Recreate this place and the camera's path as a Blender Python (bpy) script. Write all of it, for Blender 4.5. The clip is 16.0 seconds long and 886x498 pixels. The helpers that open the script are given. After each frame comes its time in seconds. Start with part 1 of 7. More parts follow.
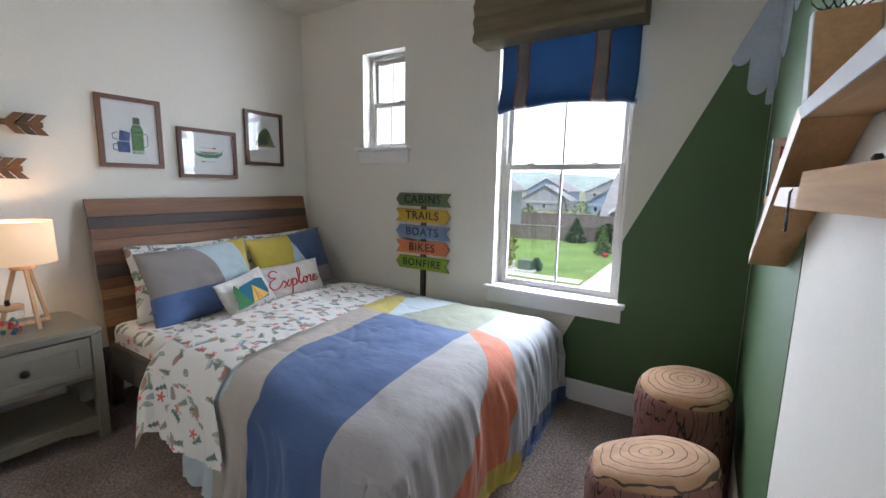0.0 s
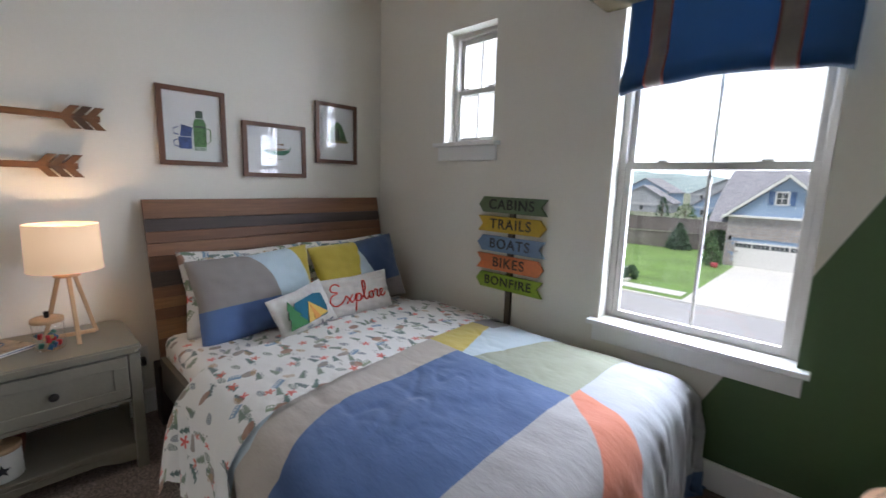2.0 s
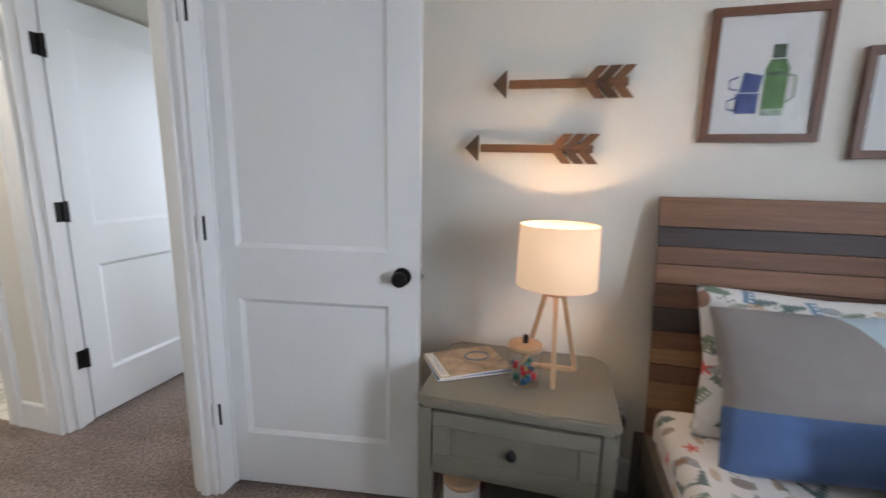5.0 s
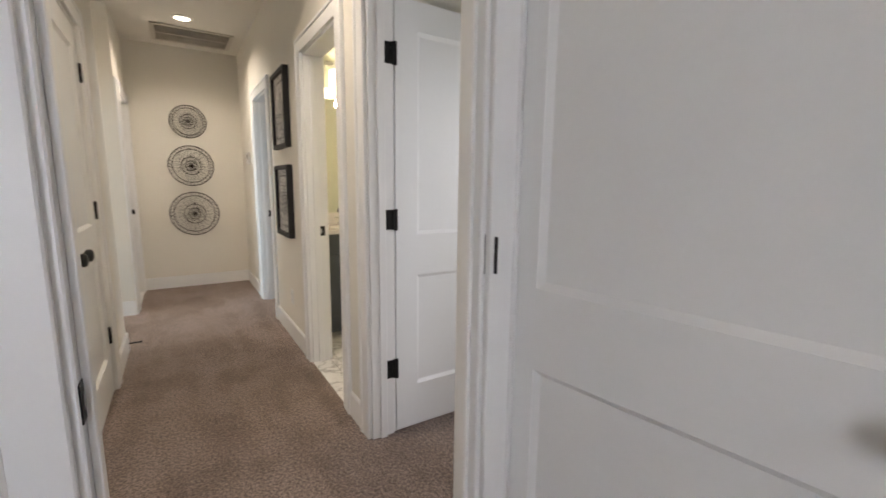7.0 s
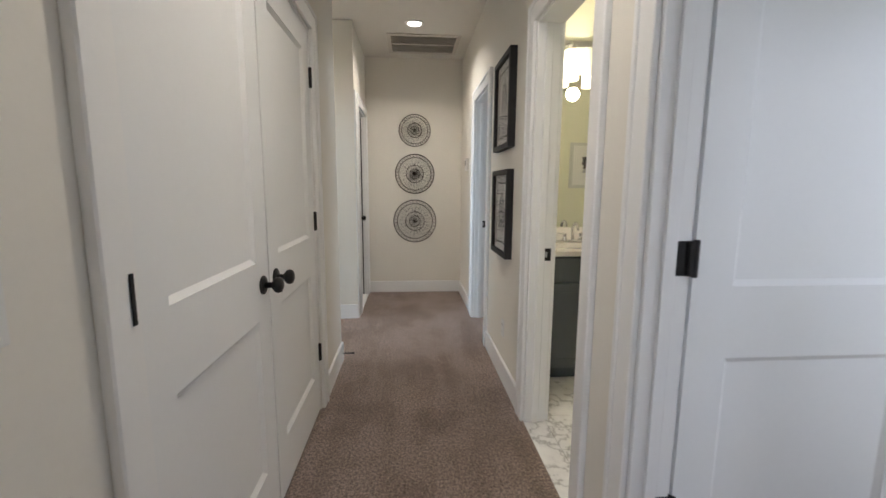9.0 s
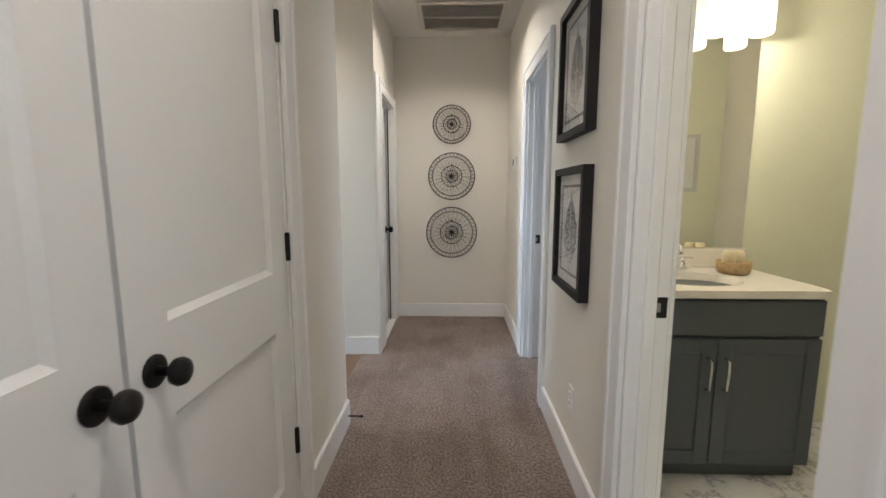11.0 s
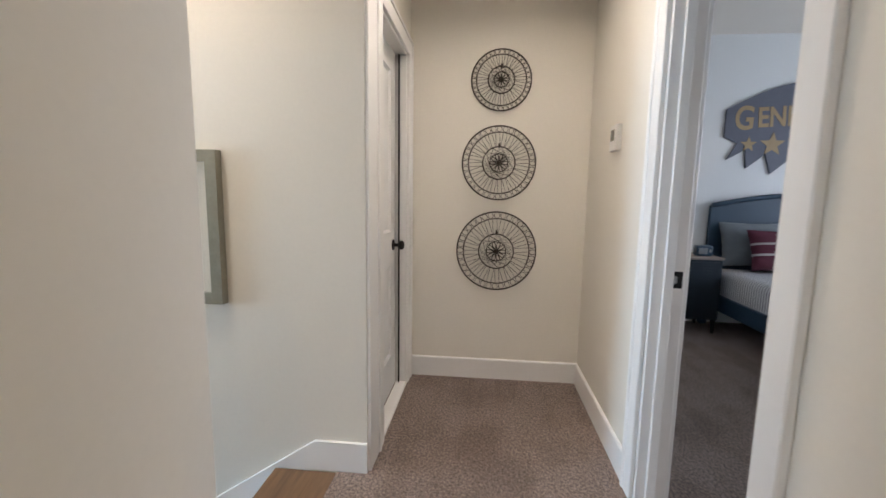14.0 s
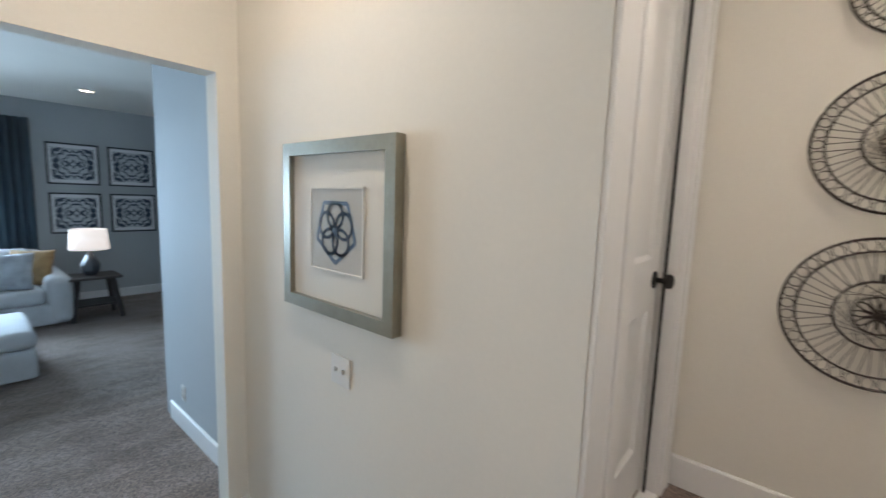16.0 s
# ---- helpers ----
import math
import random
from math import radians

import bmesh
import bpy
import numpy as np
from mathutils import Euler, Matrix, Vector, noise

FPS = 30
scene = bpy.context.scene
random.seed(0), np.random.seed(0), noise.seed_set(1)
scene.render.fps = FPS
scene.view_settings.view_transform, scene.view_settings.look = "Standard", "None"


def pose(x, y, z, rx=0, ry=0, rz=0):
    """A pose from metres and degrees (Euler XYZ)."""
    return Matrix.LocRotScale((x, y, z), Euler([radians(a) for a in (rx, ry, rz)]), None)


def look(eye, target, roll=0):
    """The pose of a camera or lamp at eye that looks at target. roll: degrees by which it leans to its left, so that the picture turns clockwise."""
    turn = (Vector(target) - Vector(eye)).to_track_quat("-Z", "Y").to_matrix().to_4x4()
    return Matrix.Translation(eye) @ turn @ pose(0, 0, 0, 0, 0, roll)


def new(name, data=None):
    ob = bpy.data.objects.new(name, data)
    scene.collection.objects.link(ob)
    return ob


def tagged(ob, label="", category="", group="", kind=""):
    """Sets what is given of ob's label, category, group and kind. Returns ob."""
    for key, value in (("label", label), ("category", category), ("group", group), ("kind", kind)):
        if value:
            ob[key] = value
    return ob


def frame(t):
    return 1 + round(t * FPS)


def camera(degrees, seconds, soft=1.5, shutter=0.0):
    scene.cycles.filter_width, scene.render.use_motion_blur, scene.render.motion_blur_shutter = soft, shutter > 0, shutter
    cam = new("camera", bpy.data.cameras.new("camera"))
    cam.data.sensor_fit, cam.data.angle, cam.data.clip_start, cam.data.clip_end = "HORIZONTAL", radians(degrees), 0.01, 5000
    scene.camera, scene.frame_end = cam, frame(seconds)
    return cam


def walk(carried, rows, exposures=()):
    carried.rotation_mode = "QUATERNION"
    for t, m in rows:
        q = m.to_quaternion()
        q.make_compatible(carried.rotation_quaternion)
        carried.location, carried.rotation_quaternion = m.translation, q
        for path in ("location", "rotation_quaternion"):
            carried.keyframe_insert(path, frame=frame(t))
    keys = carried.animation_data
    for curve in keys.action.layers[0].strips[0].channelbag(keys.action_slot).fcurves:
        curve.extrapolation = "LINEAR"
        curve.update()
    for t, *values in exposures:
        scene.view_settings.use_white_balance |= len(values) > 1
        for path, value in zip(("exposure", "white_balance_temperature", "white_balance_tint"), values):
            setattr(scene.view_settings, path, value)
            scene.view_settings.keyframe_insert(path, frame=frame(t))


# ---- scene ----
cam = camera(93.2, 16.0, 1.5, 0.35)
PATH = [
    (0, (-2.244, -0.689, 1.336), (-1.196, -2.365, 1.033), 1.1),
    (0.5, (-2.186, -0.818, 1.329), (-1.145, -2.497, 1.021), 0.8),
    (1, (-2.089, -0.972, 1.347), (-1.004, -2.621, 1.029), 0.9),
    (1.5, (-2.018, -1.09, 1.352), (-0.805, -2.648, 1.034), 1.2),
    (2, (-1.91, -1.138, 1.359), (-0.548, -2.567, 1.039), 1.7),
    (2.5, (-1.716, -1.228, 1.342), (-0.178, -2.469, 1.032), 2.1),
    (3, (-1.538, -1.264, 1.34), (0.158, -2.276, 1.026), 2.2),
    (3.5, (-1.388, -1.3, 1.318), (0.459, -2.0, 1.004), 2.0),
    (4, (-1.13, -1.358, 1.311), (0.814, -1.68, 0.971), 1.8),
    (4.5, (-0.978, -1.368, 1.313), (0.986, -1.263, 0.952), 1.4),
    (5, (-0.855, -1.278, 1.284), (1.048, -0.778, 0.927), 1.0),
    (5.2, (-0.795, -1.235, 1.275), (1.066, -0.587, 0.915), 1.0),
    (7.3, (-0.227, -0.743, 1.238), (0.658, 1.024, 0.927), 0.8),
    (7.5, (-0.217, -0.682, 1.26), (0.552, 1.137, 0.94), 0.9),
    (8, (-0.19, -0.508, 1.235), (0.317, 1.403, 0.93), 0.9),
    (8.5, (-0.155, -0.261, 1.247), (0.145, 1.694, 0.954), 0.7),
    (9, (-0.143, -0.087, 1.25), (0.012, 1.886, 0.966), 0.4),
    (9.5, (-0.098, 0.179, 1.254), (-0.045, 2.16, 0.985), 0.1),
    (10, (-0.072, 0.362, 1.266), (-0.08, 2.344, 0.998), -0.0),
    (10.2, (-0.063, 0.43, 1.267), (-0.098, 2.412, 0.997), -0.1),
    (12.3, (-0.112, 1.413, 1.242), (-0.168, 3.394, 0.982), 0.0),
    (12.5, (-0.128, 1.531, 1.238), (-0.177, 3.513, 0.976), 0.1),
    (13, (-0.169, 1.797, 1.233), (-0.229, 3.779, 0.971), 0.2),
    (13.5, (-0.192, 1.995, 1.242), (-0.289, 3.975, 0.98), 0.5),
    (14, (-0.169, 2.239, 1.226), (-0.36, 4.213, 0.965), 0.9),
    (14.5, (-0.158, 2.475, 1.24), (-0.497, 4.429, 0.985), 1.1),
    (15, (-0.176, 2.643, 1.22), (-0.757, 4.539, 0.956), 1.4),
    (15.5, (-0.235, 2.857, 1.208), (-1.152, 4.615, 0.949), 1.6),
    (16, (-0.311, 2.986, 1.197), (-1.594, 4.501, 0.956), 2.0),
]
walk(cam, [(t, look(eye, target, roll)) for t, eye, target, roll in PATH],
     [(0, 0.1, 6200, 9), (1, 0.08, 6250, 10), (2, -0.2, 6250, 10), (3, -0.23, 6500, 10), (4, 0.13, 6450, 11), (5, 0.05, 6230, 10), (7.3, -0.25, 7100, 14), (8, -0.36, 7150, 14), (8.6, -0.32, 6450, 12), (9.5, -0.43, 6280, 12), (10.2, -0.42, 6230, 12), (12.5, -0.1, 6420, 14), (14.5, -0.27, 6650, 16), (15.4, -0.30, 6350, 14), (16, -0.32, 6650, 15)])

# world, sun, exposure
world = bpy.data.worlds.new("sky")
scene.world = world
world.use_nodes = True
wn = world.node_tree.nodes
sky = wn.new("ShaderNodeTexSky")
sky.sky_type, sky.sun_disc, sky.sun_elevation, sky.sun_rotation = "NISHITA", False, radians(64), radians(-29)
sky.dust_density = 2.5
sky.air_density = 1.0
wn["Background"].inputs[1].default_value = 0.15
world.node_tree.links.new(sky.outputs[0], wn["Background"].inputs[0])
sun = new("sun", bpy.data.lights.new("sun", "SUN"))
sun.data.energy, sun.data.angle, sun.data.color = 4.0, radians(10), (1, 0.96, 0.9)
sun.matrix_world = look((0, 0, 0), (0.22, -0.40, -0.95))


def area(name, eye, target, w, h, power, color):
    ob = new(name, bpy.data.lights.new(name, "AREA"))
    ob.data.shape, ob.data.size, ob.data.size_y, ob.data.energy, ob.data.color = "RECTANGLE", w, h, power, color
    ob.matrix_world = look(eye, target)
    return ob


def bulb(name, at, power, color, r=0.03):
    ob = new(name, bpy.data.lights.new(name, "POINT"))
    ob.data.energy, ob.data.color, ob.data.shadow_soft_size = power, color, r
    ob.location = at
    return ob


DAY = (0.84, 0.90, 1.04)
WARM = (1.0, 0.70, 0.42)
area("daylight", (-1.55, -3.85, 1.50), (-1.30, -1.3, 0.60), 2.3, 1.8, 255, DAY)
area("daylight", (-0.15, -3.80, 2.2), (0.0, -1.5, 1.3), 0.9, 1.0, 60, DAY)
bulb("lamp_bulb", (0.56, -1.30, 1.040), 7.8, WARM, 0.022)
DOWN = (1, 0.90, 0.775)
# First lamp is a known fixture; the next two are added fill.
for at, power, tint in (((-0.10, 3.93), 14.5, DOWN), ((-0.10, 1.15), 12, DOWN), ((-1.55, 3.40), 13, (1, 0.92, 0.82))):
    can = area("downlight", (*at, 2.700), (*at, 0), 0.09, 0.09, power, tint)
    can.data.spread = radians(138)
area("daylight", (4.56, 4.9, 1.5), (0.6, 4.6, 0.7), 1.6, 1.5, 74, (0.76, 0.88, 1.06))
lounge_day = area("daylight", (-8.52, 2.2, 0.88), (-4.5, 2.9, -0.5), 2.2, 1.7, 300, (0.50, 0.76, 1.0))
lounge_day.data.spread = radians(120)
bulb("lamp_bulb", (1.66, 6.36, 1.10), 2.2, WARM, 0.02)
bulb("vanity_bulb", (1.13, 2.70, 1.99), 26, (1, 0.88, 0.66), 0.05)
# Lamp for an added, unseen side-room window, aimed at the open door.
area("daylight", (1.75, 0.02, 1.35), (1.15, 0.93, 0.45), 0.75, 1.35, 10.5, DAY)


# ---- materials ----
def shader(name):
    m = bpy.data.materials.new(name)
    m.use_nodes = True
    nt = m.node_tree
    return m, nt, nt.nodes["Principled BSDF"]


def node(nt, kind, **inputs):
    n = nt.nodes.new("ShaderNode" + kind)
    for k, v in inputs.items():
        n.inputs[k.replace("_", " ")].default_value = v
    return n


def coords(nt, scale=(1, 1, 1), which="Object"):
    c, m = nt.nodes.new("ShaderNodeTexCoord"), nt.nodes.new("ShaderNodeMapping")
    m.inputs["Scale"].default_value = scale
    nt.links.new(c.outputs[which], m.inputs[0])
    return m.outputs[0]


def mixer(nt, fac, a, b, blend="MIX"):
    n = nt.nodes.new("ShaderNodeMix")
    n.data_type, n.blend_type = "RGBA", blend
    for sock, v in ((n.inputs[0], fac), (n.inputs[6], a), (n.inputs[7], b)):
        if isinstance(v, bpy.types.NodeSocket):
            nt.links.new(v, sock)
        elif isinstance(v, (int, float)):
            sock.default_value = v
        else:
            sock.default_value = (*v[:3], 1)
    return n.outputs[2]


def calc(nt, op, a, b=0.0, c=0.0):
    n = nt.nodes.new("ShaderNodeMath")
    n.operation = op
    for sock, v in zip(n.inputs, (a, b, c)):
        if isinstance(v, bpy.types.NodeSocket):
            nt.links.new(v, sock)
        else:
            sock.default_value = v
    return n.outputs[0]


def ramp(nt, fac, stops, mode="LINEAR"):
    n = nt.nodes.new("ShaderNodeValToRGB")
    n.color_ramp.interpolation = mode
    while len(n.color_ramp.elements) < len(stops):
        n.color_ramp.elements.new(0.5)
    for e, (p, c) in zip(n.color_ramp.elements, stops):
        e.position, e.color = p, (*(c if hasattr(c, "__len__") else (c, c, c)), 1)
    nt.links.new(fac, n.inputs[0])
    return n.outputs[0]


def noise_of(nt, vec, scale, detail=4.0, rough=0.55):
    n = node(nt, "TexNoise", Scale=scale, Detail=detail, Roughness=rough)
    nt.links.new(vec, n.inputs["Vector"])
    return n.outputs[0]


def relief(nt, bsdf, height, strength, dist):
    b = node(nt, "Bump", Strength=strength, Distance=dist)
    nt.links.new(height, b.inputs["Height"])
    nt.links.new(b.outputs[0], bsdf.inputs["Normal"])


def mat(name, col, rough=0.6, metal=0.0, var=0.08, scale=3.0, fine=60.0, bump=0.15, bscale=250.0, dist=0.001, sheen=0.0, coat=0.0):
    """A surface with soft stains, fine grain and a fine relief."""
    m, nt, b = shader(name)
    v = coords(nt)
    big, small = noise_of(nt, v, scale), noise_of(nt, v, fine, 3)
    f = calc(nt, "ADD", calc(nt, "MULTIPLY", big, 0.6), calc(nt, "MULTIPLY", small, 0.4))
    lo, hi = [c * (1 - var) for c in col], [min(1, c * (1 + var)) for c in col]
    nt.links.new(ramp(nt, f, ((0.3, lo), (0.7, hi))), b.inputs["Base Color"])
    b.inputs["Metallic"].default_value = metal
    nt.links.new(calc(nt, "MULTIPLY_ADD", big, 0.16, rough - 0.08), b.inputs["Roughness"])
    b.inputs["Sheen Weight"].default_value = sheen
    b.inputs["Coat Weight"].default_value = coat
    if bump:
        relief(nt, b, noise_of(nt, v, bscale, 2), bump, dist)
    return m


def wood(name, col, axis=0, rough=0.45, contrast=0.35, grain=9.0, coat=0.0):
    """Timber with long grain along an axis, tinted anew for each piece."""
    m, nt, b = shader(name)
    s = [grain * 4] * 3
    s[axis] = grain * 0.22
    v = coords(nt, s)
    info = nt.nodes.new("ShaderNodeObjectInfo")
    g = noise_of(nt, v, 1.0, 6, 0.65)
    fine = noise_of(nt, coords(nt, [c * 7 for c in s]), 1.0, 2)
    f = calc(nt, "ADD", calc(nt, "MULTIPLY", g, 0.75), calc(nt, "MULTIPLY", fine, 0.25))
    lo, hi = [c * (1 - contrast) for c in col], [min(1, c * (1 + contrast)) for c in col]
    base = ramp(nt, f, ((0.32, lo), (0.5, col), (0.7, hi)))
    tint = calc(nt, "MULTIPLY_ADD", info.outputs["Random"], 0.3, 0.85)
    comb = nt.nodes.new("ShaderNodeCombineColor")
    for i in range(3):
        nt.links.new(tint, comb.inputs[i])
    nt.links.new(mixer(nt, 1.0, base, comb.outputs[0], "MULTIPLY"), b.inputs["Base Color"])
    nt.links.new(calc(nt, "MULTIPLY_ADD", g, 0.2, rough - 0.1), b.inputs["Roughness"])
    b.inputs["Coat Weight"].default_value = coat
    relief(nt, b, f, 0.12, 0.002)
    return m


def weave(name, col, thread=900.0, rough=0.85, var=0.07):
    """Woven cotton: threads in relief, faint slubs."""
    m, nt, b = shader(name)
    v = coords(nt)
    big = noise_of(nt, v, 6)
    nt.links.new(ramp(nt, big, ((0.3, [c * (1 - var) for c in col]), (0.7, [min(1, c * (1 + var)) for c in col]))), b.inputs["Base Color"])
    b.inputs["Roughness"].default_value = rough
    b.inputs["Sheen Weight"].default_value = 0.25
    relief(nt, b, noise_of(nt, v, thread, 1), 0.25, 0.0006)
    return m


def glow(name, col, strength):
    m, nt, b = shader(name)
    b.inputs["Base Color"].default_value = (*col, 1)
    b.inputs["Emission Color"].default_value = (*col, 1)
    b.inputs["Emission Strength"].default_value = strength
    return m


def carpet(name, col):
    """Cut-pile carpet: tufts, brushed patches."""
    m, nt, b = shader(name)
    v = coords(nt)
    patches, tuft, fibre = noise_of(nt, v, 2.1, 5, 0.62), noise_of(nt, v, 84, 5, 0.66), noise_of(nt, v, 360, 2)
    stroke = noise_of(nt, coords(nt, (7.0, 1.1, 1)), 1.0, 3, 0.5)
    f = calc(nt, "ADD", calc(nt, "MULTIPLY", tuft, 0.62), calc(nt, "MULTIPLY", fibre, 0.38))
    pile = ramp(nt, f, ((0.385, [c * 0.28 for c in col]), (0.5, col), (0.615, [c * 1.95 for c in col])))
    lay = calc(nt, "ADD", calc(nt, "MULTIPLY", patches, 0.62), calc(nt, "MULTIPLY", stroke, 0.38))
    brushed = ramp(nt, lay, ((0.40, (0.74, 0.70, 0.67)), (0.48, (0.90, 0.88, 0.86)), (0.51, (1.0, 0.99, 0.98)), (0.62, (1.12, 1.12, 1.14))))
    nt.links.new(mixer(nt, 1.0, pile, brushed, "MULTIPLY"), b.inputs["Base Color"])
    b.inputs["Roughness"].default_value = 0.95
    b.inputs["Sheen Weight"].default_value = 0.10
    h = calc(nt, "ADD", tuft, calc(nt, "ADD", calc(nt, "MULTIPLY", fibre, 0.5), calc(nt, "MULTIPLY", lay, 1.4)))
    relief(nt, b, h, 1.0, 0.009)
    return m


def marble(name):
    m, nt, b = shader(name)
    v = coords(nt)
    warp = noise_of(nt, v, 3.5, 6, 0.6)
    vein = calc(nt, "ABSOLUTE", calc(nt, "SUBTRACT", warp, 0.5))
    nt.links.new(ramp(nt, vein, ((0.0, (0.42, 0.42, 0.43)), (0.02, (0.74, 0.74, 0.75)), (0.10, (0.84, 0.84, 0.84)))), b.inputs["Base Color"])
    b.inputs["Roughness"].default_value = 0.18
    return m


def glass(name, rough=0.0):
    """A thin pane: clear, with a faint mirror."""
    m, nt, b = shader(name)
    mix, clear, gloss = nt.nodes.new("ShaderNodeMixShader"), nt.nodes.new("ShaderNodeBsdfTransparent"), nt.nodes.new("ShaderNodeBsdfGlossy")
    gloss.inputs["Roughness"].default_value = rough
    lw = node(nt, "LayerWeight", Blend=0.5)
    nt.links.new(calc(nt, "MULTIPLY_ADD", calc(nt, "POWER", lw.outputs["Facing"], 5.0), 0.92, 0.045), mix.inputs[0])
    nt.links.new(clear.outputs[0], mix.inputs[1])
    nt.links.new(gloss.outputs[0], mix.inputs[2])
    nt.links.new(mix.outputs[0], nt.nodes["Material Output"].inputs[0])
    return m


PAINT = mat("wall_paint", (0.76, 0.73, 0.66), 0.75, var=0.025, scale=1.2, bump=0.25, bscale=420, dist=0.0006)
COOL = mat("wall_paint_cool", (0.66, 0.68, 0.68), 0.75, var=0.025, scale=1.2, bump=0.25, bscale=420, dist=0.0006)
GREEN = mat("green_paint", (0.075, 0.135, 0.055), 0.55, var=0.05, scale=1.5, bump=0.25, bscale=420, dist=0.0006)
CEIL = mat("ceiling_paint", (0.72, 0.69, 0.63), 0.85, var=0.02, bump=0.5, bscale=140, dist=0.002)
TRIM = mat("trim_paint", (0.82, 0.82, 0.81), 0.38, var=0.015, bump=0.06, bscale=60)
DOOR = mat("door_paint", (0.80, 0.81, 0.81), 0.40, var=0.015, bump=0.10, bscale=180)
CARPET = carpet("carpet", (0.250, 0.192, 0.165))
MARBLE = marble("marble_tile")
OAK = wood("oak_floor", (0.20, 0.115, 0.06), 1, 0.4)
VINYL = mat("window_vinyl", (0.50, 0.48, 0.45), 0.4, var=0.02, bump=0)
GLASS = glass("window_glass")
BLACK = mat("black_metal", (0.015, 0.014, 0.014), 0.42, 0.6, var=0.2, bump=0.1)


# ---- mesh helpers ----
def B():
    return bmesh.new()


def box(bm, a, b, bevel=0.0, segments=2):
    lo, hi = [min(p) for p in zip(a, b)], [max(p) for p in zip(a, b)]
    vs = [bm.verts.new((x, y, z)) for x in (lo[0], hi[0]) for y in (lo[1], hi[1]) for z in (lo[2], hi[2])]
    fs = [bm.faces.new([vs[i] for i in q]) for q in ((0, 1, 3, 2), (4, 6, 7, 5), (0, 4, 5, 1), (2, 3, 7, 6), (0, 2, 6, 4), (1, 5, 7, 3))]
    if bevel:
        es = list({e for f in fs for e in f.edges})
        bmesh.ops.bevel(bm, geom=es, offset=bevel, segments=segments, affect="EDGES", profile=0.5)
    return bm


def prism(bm, pts, axis, d0, d1):
    """A polygon of two coordinates, extruded along the third."""
    def at(p, d):
        q = list(p)
        q.insert(axis, d)
        return q
    a, b = [bm.verts.new(at(p, d0)) for p in pts], [bm.verts.new(at(p, d1)) for p in pts]
    bm.faces.new(a), bm.faces.new(b[::-1])
    for i in range(len(pts)):
        j = (i + 1) % len(pts)
        bm.faces.new((a[i], b[i], b[j], a[j]))
    bmesh.ops.recalc_face_normals(bm, faces=bm.faces[:])
    return bm


def lathe(bm, profile, at=(0, 0, 0), seg=24, m=None):
    """Radius and height pairs turned about z (or about the z of the pose m)."""
    m = m or Matrix.Translation(at)
    rings = []
    for r, z in profile:
        rings.append([bm.verts.new(m @ Vector((max(r, 1e-4) * math.cos(2 * math.pi * i / seg), max(r, 1e-4) * math.sin(2 * math.pi * i / seg), z))) for i in range(seg)])
    for a, b in zip(rings, rings[1:]):
        for i in range(seg):
            j = (i + 1) % seg
            bm.faces.new((a[i], a[j], b[j], b[i]))
    for ring in (rings[0], rings[-1]):
        bm.faces.new(ring)
    bmesh.ops.recalc_face_normals(bm, faces=bm.faces[:])
    return bm


def tube(bm, pts, r, seg=6, closed=False):
    pts = [Vector(p) for p in pts]
    rings, n = [], len(pts)
    for i, p in enumerate(pts):
        a, b = (pts[(i - 1) % n], pts[(i + 1) % n]) if closed else (pts[max(i - 1, 0)], pts[min(i + 1, n - 1)])
        d = (b - a).normalized()
        u = d.cross(Vector((0, 0, 1)) if abs(d.z) < 0.9 else Vector((1, 0, 0))).normalized()
        w = d.cross(u)
        rings.append([bm.verts.new(p + r * (math.cos(k) * u + math.sin(k) * w)) for k in [2 * math.pi * j / seg for j in range(seg)]])
    for i in range(n if closed else n - 1):
        a, b = rings[i], rings[(i + 1) % n]
        for j in range(seg):
            k = (j + 1) % seg
            bm.faces.new((a[j], a[k], b[k], b[j]))
    if not closed:
        bm.faces.new(rings[0][::-1]), bm.faces.new(rings[-1])
    bmesh.ops.recalc_face_normals(bm, faces=bm.faces[:])
    return bm


def link(name, bm, material, smooth=False):
    me = bpy.data.meshes.new(name)
    bm.to_mesh(me)
    bm.free()
    me.materials.append(material)
    if smooth:
        me.polygons.foreach_set("use_smooth", [True] * len(me.polygons))
    return new(name, me)


def part(name, bm, material, parent, label="", smooth=False):
    ob = link(name, bm, material, smooth)
    ob.parent = parent
    return tagged(ob, label)


def again(ob, parent, m=None):
    """The same piece once more, on the same mesh."""
    c = new(ob.name.split(".")[0], ob.data)
    c.parent = parent
    if m is not None:
        c.matrix_basis = m
    return c


def thing(name, at, label, category, group="", turn=0.0, kind=""):
    ob = new(name)
    ob.empty_display_size = 0.1
    ob.matrix_basis = pose(*at, 0, 0, turn)
    return tagged(ob, label, category, group, kind)


def solid(name, bm, material, label, category="", kind="structure", smooth=False):
    return tagged(link(name, bm, material, smooth), label, category, "", kind)


def lettering(name, text, size, m, material, parent, label="", shear=0.0, depth=0.002, align="CENTER", space=1.0, thin=0.0):
    cu = bpy.data.curves.new(name, "FONT")
    cu.body, cu.size, cu.extrude, cu.shear, cu.align_x, cu.align_y, cu.space_character = text, size, depth, shear, align, "CENTER", space
    cu.offset = thin
    tmp = bpy.data.objects.new(name, cu)
    me = bpy.data.meshes.new_from_object(tmp)
    bpy.data.objects.remove(tmp)
    me.materials.clear()
    me.materials.append(material)
    ob = new(name, me)
    ob.parent, ob.matrix_basis = parent, m
    return tagged(ob, label)


# ---- large structure ----
TOP = 2.72


